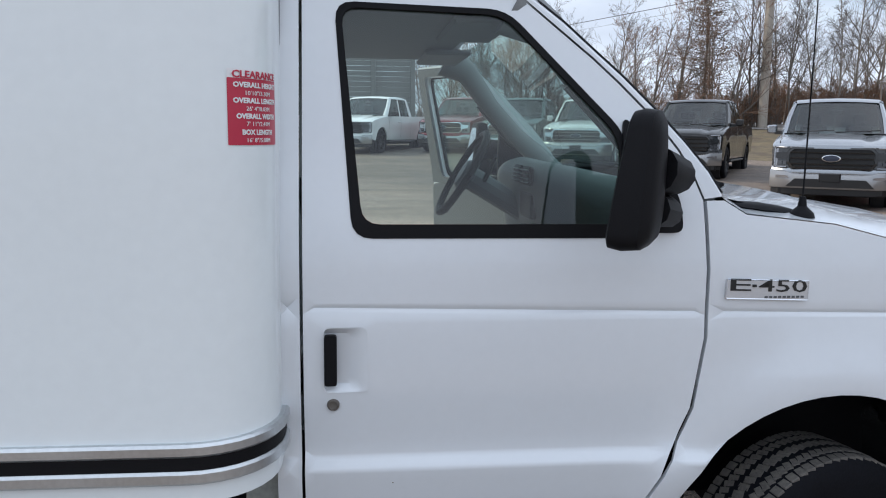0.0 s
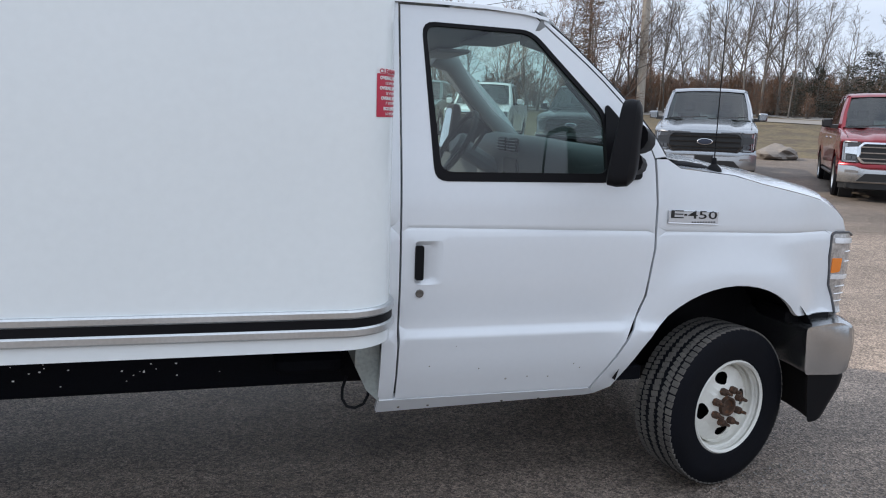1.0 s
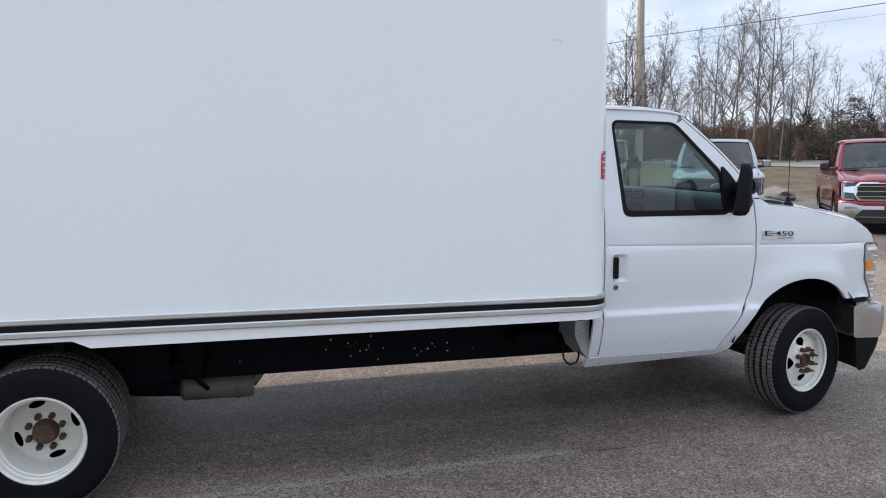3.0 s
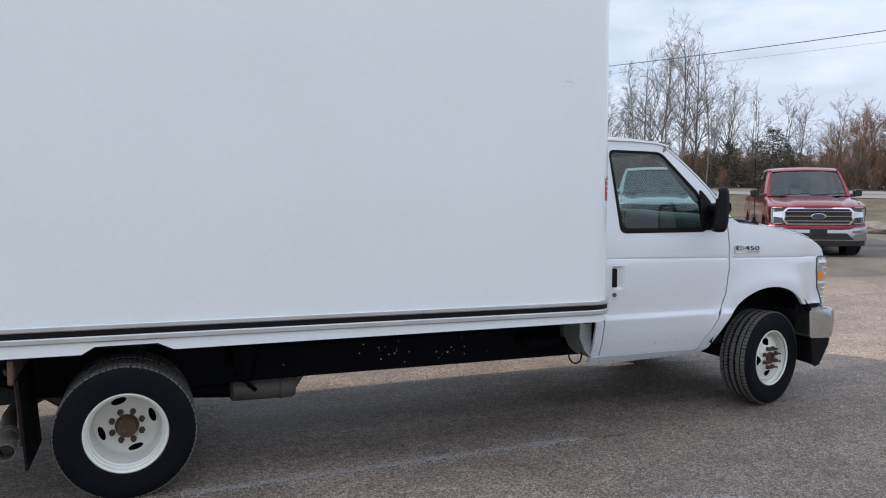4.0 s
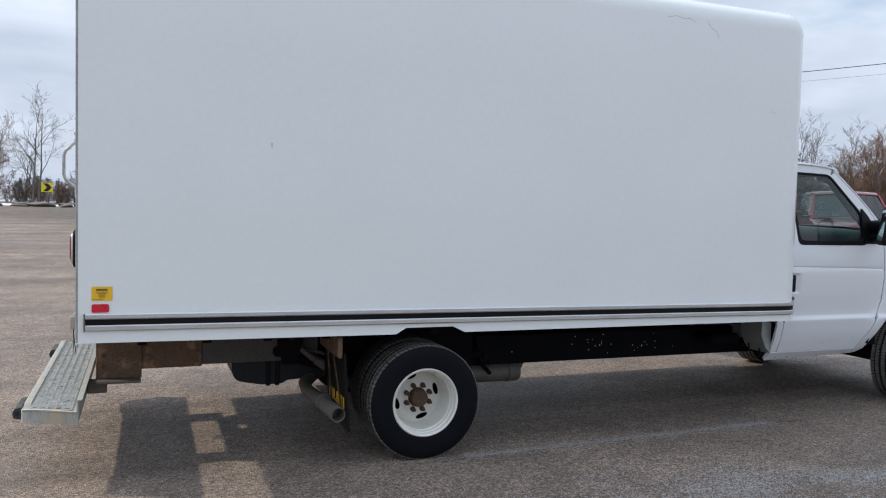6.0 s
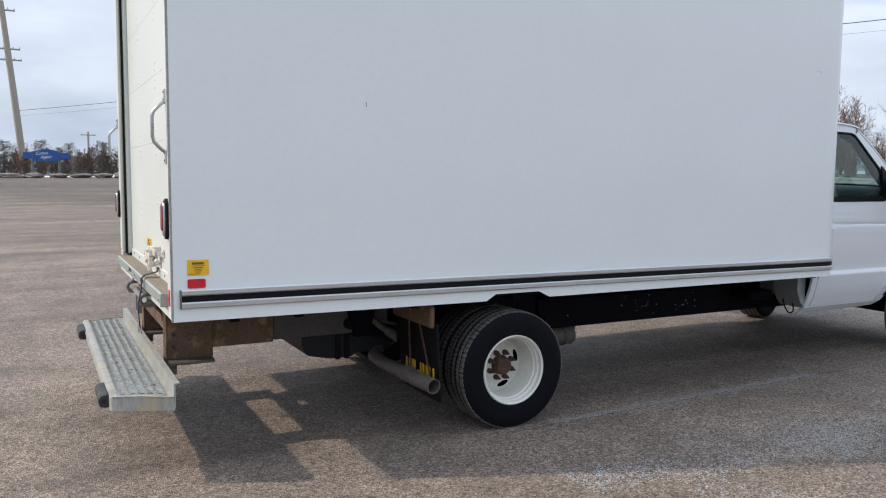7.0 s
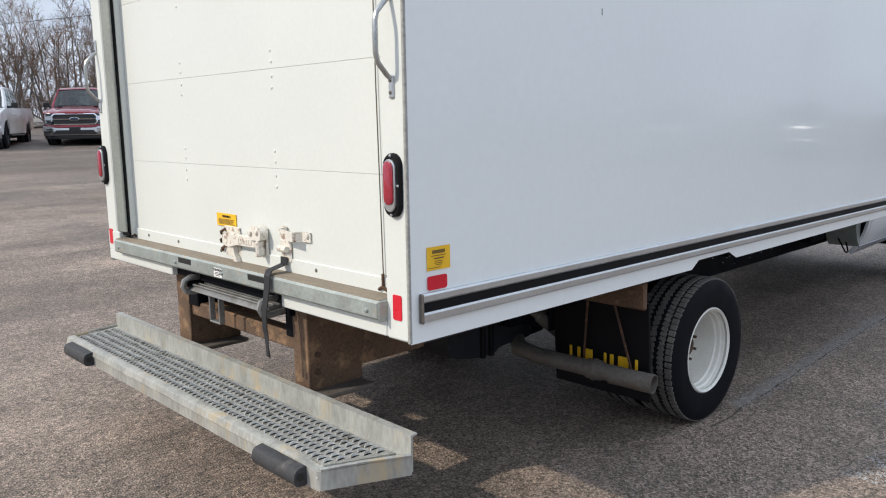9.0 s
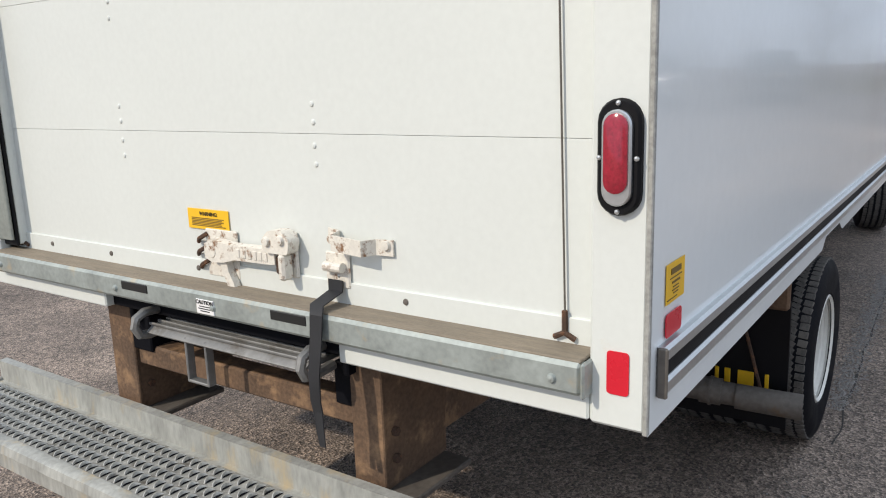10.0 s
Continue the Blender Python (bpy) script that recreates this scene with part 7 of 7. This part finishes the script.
for key, b, d, h in (("maple", 15, 48, 6.5), ("ash", 17.5, 50, 6.5), ("maple", 19.5, 47, 6.8), ("willow", 22, 46, 6.5), ("maple", 23.5, 48, 7.5), ("spruce", 25.6, 46, 8.0), ("willow", 26.8, 45, 7.0), ("maple", 28.8, 47, 8.0), ("ash", 29.8, 50, 8.0),
                     ("slim", 30.8, 47, 9.0), ("poplar", 32.2, 49, 7.5), ("slim", 33.4, 45, 7.9), ("ash", 34.3, 47, 8.3), ("poplar", 35.2, 50, 9.1), ("slim", 35.9, 44, 8.7), ("poplar", 36.9, 46, 9.7), ("ash", 37.9, 48, 9.1), ("slim", 38.6, 45, 8.3), ("poplar", 39.6, 50, 7.1),
                     ("maple", 41.6, 52, 5.8), ("maple", 43.3, 50, 5.6), ("ash", 44.6, 54, 5.6), ("maple", 46.6, 52, 5.4), ("willow", 48.2, 56, 5.1), ("maple", 50.5, 52, 4.7), ("willow", 53, 50, 4.2), ("ash", 56, 54, 5.1), ("maple", 60, 52, 6.5), ("poplar", 64, 55, 8.0), ("maple", 70, 52, 7.0), ("ash", 77, 56, 8.0),
                     ("cedar", 38.9, 46, 2.5), ("cedar", 40.2, 47, 2.9), ("cedar", 42.0, 47, 3.0), ("cedar", 43.0, 46, 3.7), ("cedar", 43.9, 48, 2.8), ("willow", 46.6, 50, 3.9), ("willow", 47.6, 51, 4.6), ("willow", 48.6, 50, 4.9), ("willow", 49.6, 52, 5.3), ("willow", 50.8, 50, 5.1), ("willow", 52.0, 52, 5.3), ("cedar", 50.2, 55, 4.8), ("willow", 53.4, 51, 4.8),
                     ("maple", 7.5, 48, 6.5), ("willow", 9.5, 47, 6.0), ("maple", 10.6, 50, 7.0), ("willow", 12.0, 47, 6.2), ("maple", 13.5, 49, 7.0), ("willow", 14.5, 46, 6.0), ("maple", 16.0, 48, 6.8), ("maple", 11.5, 52, 7.0), ("ash", 13.0, 56, 7.5), ("maple", 9.0, 56, 6.5), ("maple", 6.4, 66, 7.0), ("willow", 4.2, 62, 4.0), ("maple", 2.6, 70, 5.5), ("maple", -9.5, 60, 7.5), ("willow", -12, 62, 6), ("ash", -15, 66, 8), ("maple", -20, 64, 7), ("maple", -27, 66, 7)):
    plant(key, b, d, h)
for i in range(34):
    plant("scrub", 14 + i * 1.35 + rng.uniform(-0.4, 0.4), 45 + rng.uniform(-2, 5), rng.uniform(1.4, 2.6))
for i in range(64):
    plant("scrub", 13 + i * 0.78 + rng.uniform(-0.3, 0.3), 56 + rng.uniform(-3, 8), rng.uniform(2.2, 3.6))
for i in range(14):
    plant(rng.choice(("slim", "ash", "slim")), 29.5 + i * 0.8 + rng.uniform(-0.3, 0.3), 54 + rng.uniform(-4, 8), rng.uniform(5.0, 7.5))
for i in range(90):
    plant("scrub", 27.5 + i * 0.26 + rng.uniform(-0.1, 0.1), 49 + rng.uniform(-3, 12), rng.uniform(1.9, 3.3))
for i in range(22):
    plant("scrub", -14 + i * 1.3 + rng.uniform(-0.4, 0.4), 72 + rng.uniform(-5, 5), rng.uniform(2.2, 3.6))
for i, b in enumerate((-5.2, -4.1, -2.9, -2.1, -1.0, -0.2, 0.9, 1.8, 3.0)):
    plant("cedar", b, 76 + 3 * (i % 3), 2.6 + 0.6 * (i % 2))
for i in range(54):
    plant(("scrub", "cedar")[i % 2], -10.5 + i * 0.31, 68 + rng.uniform(-3, 5), rng.uniform(1.6, 2.4))
# the side of the lot behind the camera
for i in range(15):
    plant(("maple", "ash", "poplar", "willow")[i % 4], 96 + i * 12, 42 + 6 * (i % 3), (8, 9, 10, 6)[i % 4])

for i in range(44):
    plant(("scrub", "maple", "ash")[i % 3], 88 + i * 1.2, 46 + rng.uniform(-5, 6), (2.0, 3.6, 4.0)[i % 3] * rng.uniform(0.7, 1.1))

# dry grass verge and the road beyond it
verge = Shape()
us, vs_ = [25.2 + i * 1.2 for i in range(20)], [-60 + 4 * i for i in range(26)]
n_v = len(vs_)
for u in us:
    for v in vs_:
        x, y = 0.78 * u + 0.62 * v, 0.62 * u - 0.78 * v
        e = 0.4 * noise.noise(Vector((v * 0.3, 0, 0))) if u < 26 else 0
        verge.v.append((x + e, y + e, ground_height(x, y) + (0.05 if u > 26 else -0.02)))
verge.f = [(i * n_v + j, (i + 1) * n_v + j, (i + 1) * n_v + j + 1, i * n_v + j + 1) for i in range(len(us) - 1) for j in range(n_v - 1) if verge.v[i * n_v + j][0] > 6]
whole("grass_verge", verge, GRASS, "dry yellow-brown grass verge beside the lot", "grass", kind="structure")
road = Shape()
for v in range(-60, 42, 3):
    for u in (38.0, 43.5):
        x, y = 0.78 * u + 0.62 * v, 0.62 * u - 0.78 * v
        road.v.append((x, y, ground_height(x, y) + 0.08))
road.f = [(2 * i, 2 * i + 1, 2 * i + 3, 2 * i + 2) for i in range(33)]
whole("road", road, ROAD, "pale grey country road", "road", kind="structure")


# ---- boulders along the lot's edge ----
def boulder(x, y, r, seed):
    bm = bmesh.new()
    bmesh.ops.create_icosphere(bm, subdivisions=3, radius=1)
    for v in bm.verts:
        n = noise.noise(v.co * 1.1 + Vector((seed * 7.1, 0, 0))) * 0.45 + noise.noise(v.co * 3 + Vector((seed, 3, 0))) * 0.14
        v.co = Vector((v.co.x * 1.60, v.co.y, v.co.z * 0.42)) * (1 + n)
    me = bpy.data.meshes.new("boulder")
    bm.to_mesh(me)
    bm.free()
    me.materials.append(STONE)
    ob = new("boulder", me)
    ob.matrix_basis = pose(x, y, ground_height(x, y) + r * 0.24, 0, 0, seed * 57) @ Matrix.Diagonal((r, r, r, 1))
    tagged(ob, "pale weathered limestone boulder on the lot's edge", "boulder", "boulders round the lot")


for i, (b, d, r) in enumerate(((38.6, 27.5, 0.62), (49.4, 26.4, 0.55), (53.0, 27, 0.65), (45.5, 30, 0.5))):
    boulder(*polar(b, d), r, i + 1)
for i in range(21):
    x = -13 + i * 1.05 + rng.uniform(-0.2, 0.2)
    boulder(x, 43 + rng.uniform(-0.4, 0.4) + 0.1 * x, rng.uniform(0.30, 0.44), i + 10)

SNOW = surf("old_snow", (0.72, 0.73, 0.76), 0.8, var=0.12, scale=2, fine=20, bump=0.02)
snow = Shape()
sx = [-34 + 1.2 * i for i in range(29)]
for i, x in enumerate(sx):
    y = 45.5 + 0.1 * x
    h = 0.14 * max(0.12, 0.6 + noise.noise(Vector((x * 0.35, 0, 5))))
    snow.v += [(x, y - 0.9, ground_height(x, y) - 0.05), (x, y - 0.2, ground_height(x, y) + h), (x, y + 0.9, ground_height(x, y) - 0.05)]
snow.f = [(3 * i + k, 3 * i + k + 1, 3 * i + k + 4, 3 * i + k + 3) for i in range(len(sx) - 1) for k in (0, 1)]
whole("snow_bank", snow, SNOW, "low bank of old grey snow along the lot", "snow", kind="stuff")

# ---- timber sign wall ----
SGX0, SGX1, SGY = -1.27, 2.37, 35.2
SGZ = ground_height(0, SGY)
sign = thing("timber_sign", (SGX0 + SGX1) / 2, SGY, SGZ, "tall weathered grey plank sign with a lettered panel", "sign")
for x in (SGX0, SGX0 + 1.90, SGX1):
    part("post", Shape().box(x - 0.10, SGY - 0.16, SGZ - 0.1, x + 0.10, SGY + 0.06, 4.93, 0.01), PLANK, sign)
for i in range(11):
    z = 2.46 + i * 0.222
    part("plank", Shape().box(SGX0 + 0.02, SGY - 0.02 + rng.uniform(-0.015, 0.015), z, SGX1 - 0.02, SGY + 0.03, z + 0.211 + rng.uniform(-0.008, 0.006), 0.008), PLANK, sign)
panel = part("message_panel", Shape().box(SGX0 + 0.12, SGY - 0.05, 1.335, SGX1 - 0.1, SGY - 0.02, 2.445, 0.01), INK, sign, "black panel with white, yellow and red writing")
SIGN_YELLOW, SIGN_RED = surf("sign_yellow", (0.75, 0.62, 0.02), 0.5, var=0.05), surf("sign_red", (0.70, 0.02, 0.05), 0.5, var=0.05)
for z, h, mt in ((2.24, 0.13, STICKER_WHITE), (2.00, 0.15, SIGN_YELLOW), (1.77, 0.14, SIGN_YELLOW), (1.41, 0.25, SIGN_RED)):
    x = SGX0 + 0.2
    while x < SGX1 - 0.35:
        w = h * rng.uniform(0.35, 0.7)
        if rng.random() < 0.85:
            part("writing_bar", Shape().box(x, SGY - 0.056, z, x + w, SGY - 0.051, z + h, 0.001) if rng.random() < 0.5 else Shape().box(x, SGY - 0.056, z, x + w * 0.3, SGY - 0.051, z + h, 0.001).box(x, SGY - 0.056, z + h * 0.75, x + w, SGY - 0.051, z + h, 0.001), mt, panel)
        x += w + h * 0.16
SIGN_BLUE = surf("blue_sign", (0.02, 0.10, 0.34), 0.5, var=0.08)
bx, by = -4.75, 57.0
bz = ground_height(bx, by) + 0.42
bs = thing("road_sign", bx, by, bz - 0.42, "blue painted sign board with white script and two wings", "sign")
K = 0.60
top = [(-1.30, -0.15), (1.30, -0.15), (1.30, 0.90), (0.8, 1.10), (0.0, 1.20), (-0.8, 1.02), (-1.30, 0.86)]
board = part("sign_face", Shape().prism([(bx + K * a, bz + K * (1.05 + b)) for a, b in top], 1, by, by + 0.06), SIGN_BLUE, bs)
for x0, x1 in ((-2.25, -1.34), (1.40, 2.40)):
    part("wing", Shape().box(bx + K * x0, by + 0.02, bz + K * 1.15, bx + K * x1, by + 0.07, bz + K * 1.85, 0.01), SIGN_BLUE, bs)
for x0 in (-1.32, 1.35):
    part("post", Shape().tube([(bx + K * x0, by + 0.12, bz - 0.6), (bx + K * x0, by + 0.12, bz + K * 1.95)], 0.08, 8), PLANK, bs)
for word, x0, z0 in (("Come", -1.05, 1.56), ("Again", -0.55, 1.16)):
    cu = bpy.data.curves.new("word", "FONT")
    cu.body, cu.size, cu.shear, cu.extrude, cu.resolution_u = word, 0.50 * K, 0.35, 0.004, 2
    tmp = bpy.data.objects.new("word", cu)
    scene.collection.objects.link(tmp)
    bpy.context.view_layer.update()
    me = bpy.data.meshes.new_from_object(tmp.evaluated_get(bpy.context.evaluated_depsgraph_get()))
    bpy.data.objects.remove(tmp)
    me.transform(Matrix.Translation((bx + K * x0, by - 0.008, bz + K * z0)) @ Matrix.Rotation(math.pi / 2, 4, "X") @ Matrix.Rotation(radians(4), 4, "Z"))
    w_ = Shape()
    w_.v, w_.f = [tuple(v.co) for v in me.vertices], [tuple(f.vertices) for f in me.polygons]
    part("lettering", w_, STICKER_WHITE, board)
for dx in (-3.35, -5.4):
    cs = thing("chevron_sign", bx + dx, by - 9, ground_height(bx + dx, by - 9), "small yellow and black chevron board on a post", "sign", "chevron signs by the road")
    cz = ground_height(bx + dx, by - 9)
    part("post", Shape().box(bx + dx - 0.05, by - 8.98, cz - 0.1, bx + dx + 0.05, by - 8.9, cz + 1.2, 0.01), PLANK, cs)
    part("chevron_face", Shape().box(bx + dx - 0.3, by - 9.02, cz + 0.75, bx + dx + 0.3, by - 8.99, cz + 1.3, 0.005), SIGN_YELLOW, cs)
    part("arrow", Shape().prism([(bx + dx - 0.2, cz + 0.8), (bx + dx + 0.05, cz + 0.8), (bx + dx + 0.25, cz + 1.02), (bx + dx + 0.05, cz + 1.25), (bx + dx - 0.2, cz + 1.25), (bx + dx, cz + 1.02)], 1, by - 9.03, by - 9.022), INK, cs)

# ---- utility poles and wires ----
WIRE = surf("black_wire", (0.02, 0.02, 0.022), 0.6, var=0.1)


def pole_thing(b, d, h, r=0.20, lean=0.0, arms=(0.5,)):
    x, y = polar(b, d, 0, 0)
    z0 = ground_height(x, y)
    p = thing("utility_pole", x, y, z0, "weathered grey wooden utility pole", "pole", "poles by the road")
    part("shaft", Shape().tube([(x, y, z0 - 0.3), (x + 0.5 * lean, y, z0 + h * 0.5), (x + lean, y, z0 + h)], [r, r * 0.9, r * 0.72], 14), POLE_WOOD, p)
    for down in arms:
        zc = z0 + h - down
        xc = x + lean * (zc - z0) / h
        part("cross_arm", Shape().box(xc - 0.9, y - 0.05, zc, xc + 0.9, y + 0.05, zc + 0.12, 0.01), POLE_WOOD, p)
        for e in (-0.8, -0.3, 0.4, 0.85):
            part("insulator", Shape().lathe([(0.0, 0.16), (0.03, 0.15), (0.05, 0.08), (0.03, 0.0)], Matrix.Translation((xc + e, y, zc + 0.12)), 8), STICKER_WHITE, p)
    return Vector((x, y, z0 + h - 0.3))


def wire(a, b, sag, r=0.014, name="overhead_wire"):
    pts = [a.lerp(b, i / 16) - Vector((0, 0, sag * 4 * (i / 16) * (1 - i / 16))) for i in range(17)]
    whole(name, Shape().tube(pts, r, 4), WIRE, "thin black overhead cable between utility poles", "wire", "overhead wires")


pole_thing(27.95, 43.4, 13.0, 0.23, -0.08)
pole_thing(90.0, 27, 11.0)
pole_thing(-4.95, 70.2, 13.6, 0.28, -1.25, (0.75, 3.75, 4.6))
pole_thing(0.6, 110, 5.5, 0.16)
corner = [Vector((27.0, 0.0, 7.3)), Vector((20.2, 38.3, 9.0)), Vector((-6.6, 70.0, 6.6))]
for dz, dx, r in ((0.0, 0.17, 0.019), (-0.42, 0.19, 0.006)):
    for a, b in zip(corner, corner[1:]):
        wire(a + Vector((dx, 0, dz)), b + Vector((dx, 0, dz)), 0.25, r)

# ---- loose gravel and grit on the lot ----
def stones(name, spots, material, label):
    s = Shape()
    for x, y, r in spots:
        a = rng.uniform(0, 3.14)
        c, d = math.cos(a) * r, math.sin(a) * r
        h, g = r * rng.uniform(0.5, 0.9), ground_height(x, y) + 0.001
        s.add([(x + c, y + d, g), (x - d * 0.8, y + c * 0.8, g), (x - c, y - d, g), (x + d * 0.7, y - c * 0.7, g), (x + rng.uniform(-0.3, 0.3) * r, y + rng.uniform(-0.3, 0.3) * r, g + h)],
              [(0, 1, 4), (1, 2, 4), (2, 3, 4), (3, 0, 4)])
    tagged(new(name, s.mesh(name, material, 0)), label, "gravel", kind="stuff")


TAR = surf("dark_tar_joint", (0.045, 0.040, 0.036), 0.85, var=0.4, scale=30, fine=120, bump=0.002)
joint = Shape()
for i in range(121):
    x = -3.3 + 3.4 * i / 120
    y = 1.60 + 0.025 * (x + 2.95) + 0.018 * noise.noise(Vector((x * 4, 0, 0))) - 0.03
    w = 0.003 + 0.008 * abs(noise.noise(Vector((x * 9, 2, 0))))
    joint.v += [(x, y - w, ground_height(x, y) + 0.002), (x, y + w, ground_height(x, y) + 0.002)]
joint.f = [(2 * i, 2 * i + 2, 2 * i + 3, 2 * i + 1) for i in range(120)]
tagged(new("asphalt_joint", joint.mesh("asphalt_joint", TAR, 0)), "dark tarry joint across the asphalt beside the truck", "joint", kind="stuff")

spots = []
for i in range(2600):
    u = rng.random()
    spots.append((-2.95 + 2.5 * u, 1.60 + 0.06 * u + rng.gauss(0, 0.030), rng.uniform(0.0030, 0.0085)))
for cx, cy, sx, sy, n in ((-0.62, 1.75, 0.10, 0.12, 220), (1.65, 1.85, 0.22, 0.2, 350), (-4.4, 1.55, 0.40, 0.16, 350)):
    spots += [(rng.gauss(cx, sx), rng.gauss(cy, sy), rng.uniform(0.002, 0.007)) for _ in range(n)]
for i in range(1800):
    spots.append((rng.uniform(-8.5, 4.5), rng.uniform(-1.5, 6.0), rng.uniform(0.0015, 0.0045)))
patch = []
for _ in range(26000):
    x, y = rng.uniform(-3.4, -0.1), rng.uniform(0.1, 1.1)
    mask = noise.noise(Vector((x * 1.6, y * 3.2, 2.0))) + 0.75 - 2.2 * abs(y - 0.62 - 0.10 * math.sin(x * 1.7)) - 0.25 * abs(x + 1.8)
    if mask > rng.random() * 0.8:
        patch.append((x, y, rng.choice((0.003, 0.0035, 0.0045, 0.0055, 0.0075)) * rng.uniform(0.8, 1.25)))
spots = [p for p in spots if not (abs(p[0] + 3.235) < 0.15 and 1.6 < p[1] < 2.2)]
grit = [(rng.uniform(-8.0, 2.6), rng.uniform(-1.6, 2.6), rng.uniform(0.002, 0.0055)) for _ in range(30000)]
stones("grit", grit, GRIT, "fine brown-grey grit pressed into the asphalt")
stones("gravel", spots, GRAVEL, "loose grey grit scattered over the asphalt")
stones("gravel", patch, GRAVEL_PALE, "patch of pale crushed stone on the asphalt")
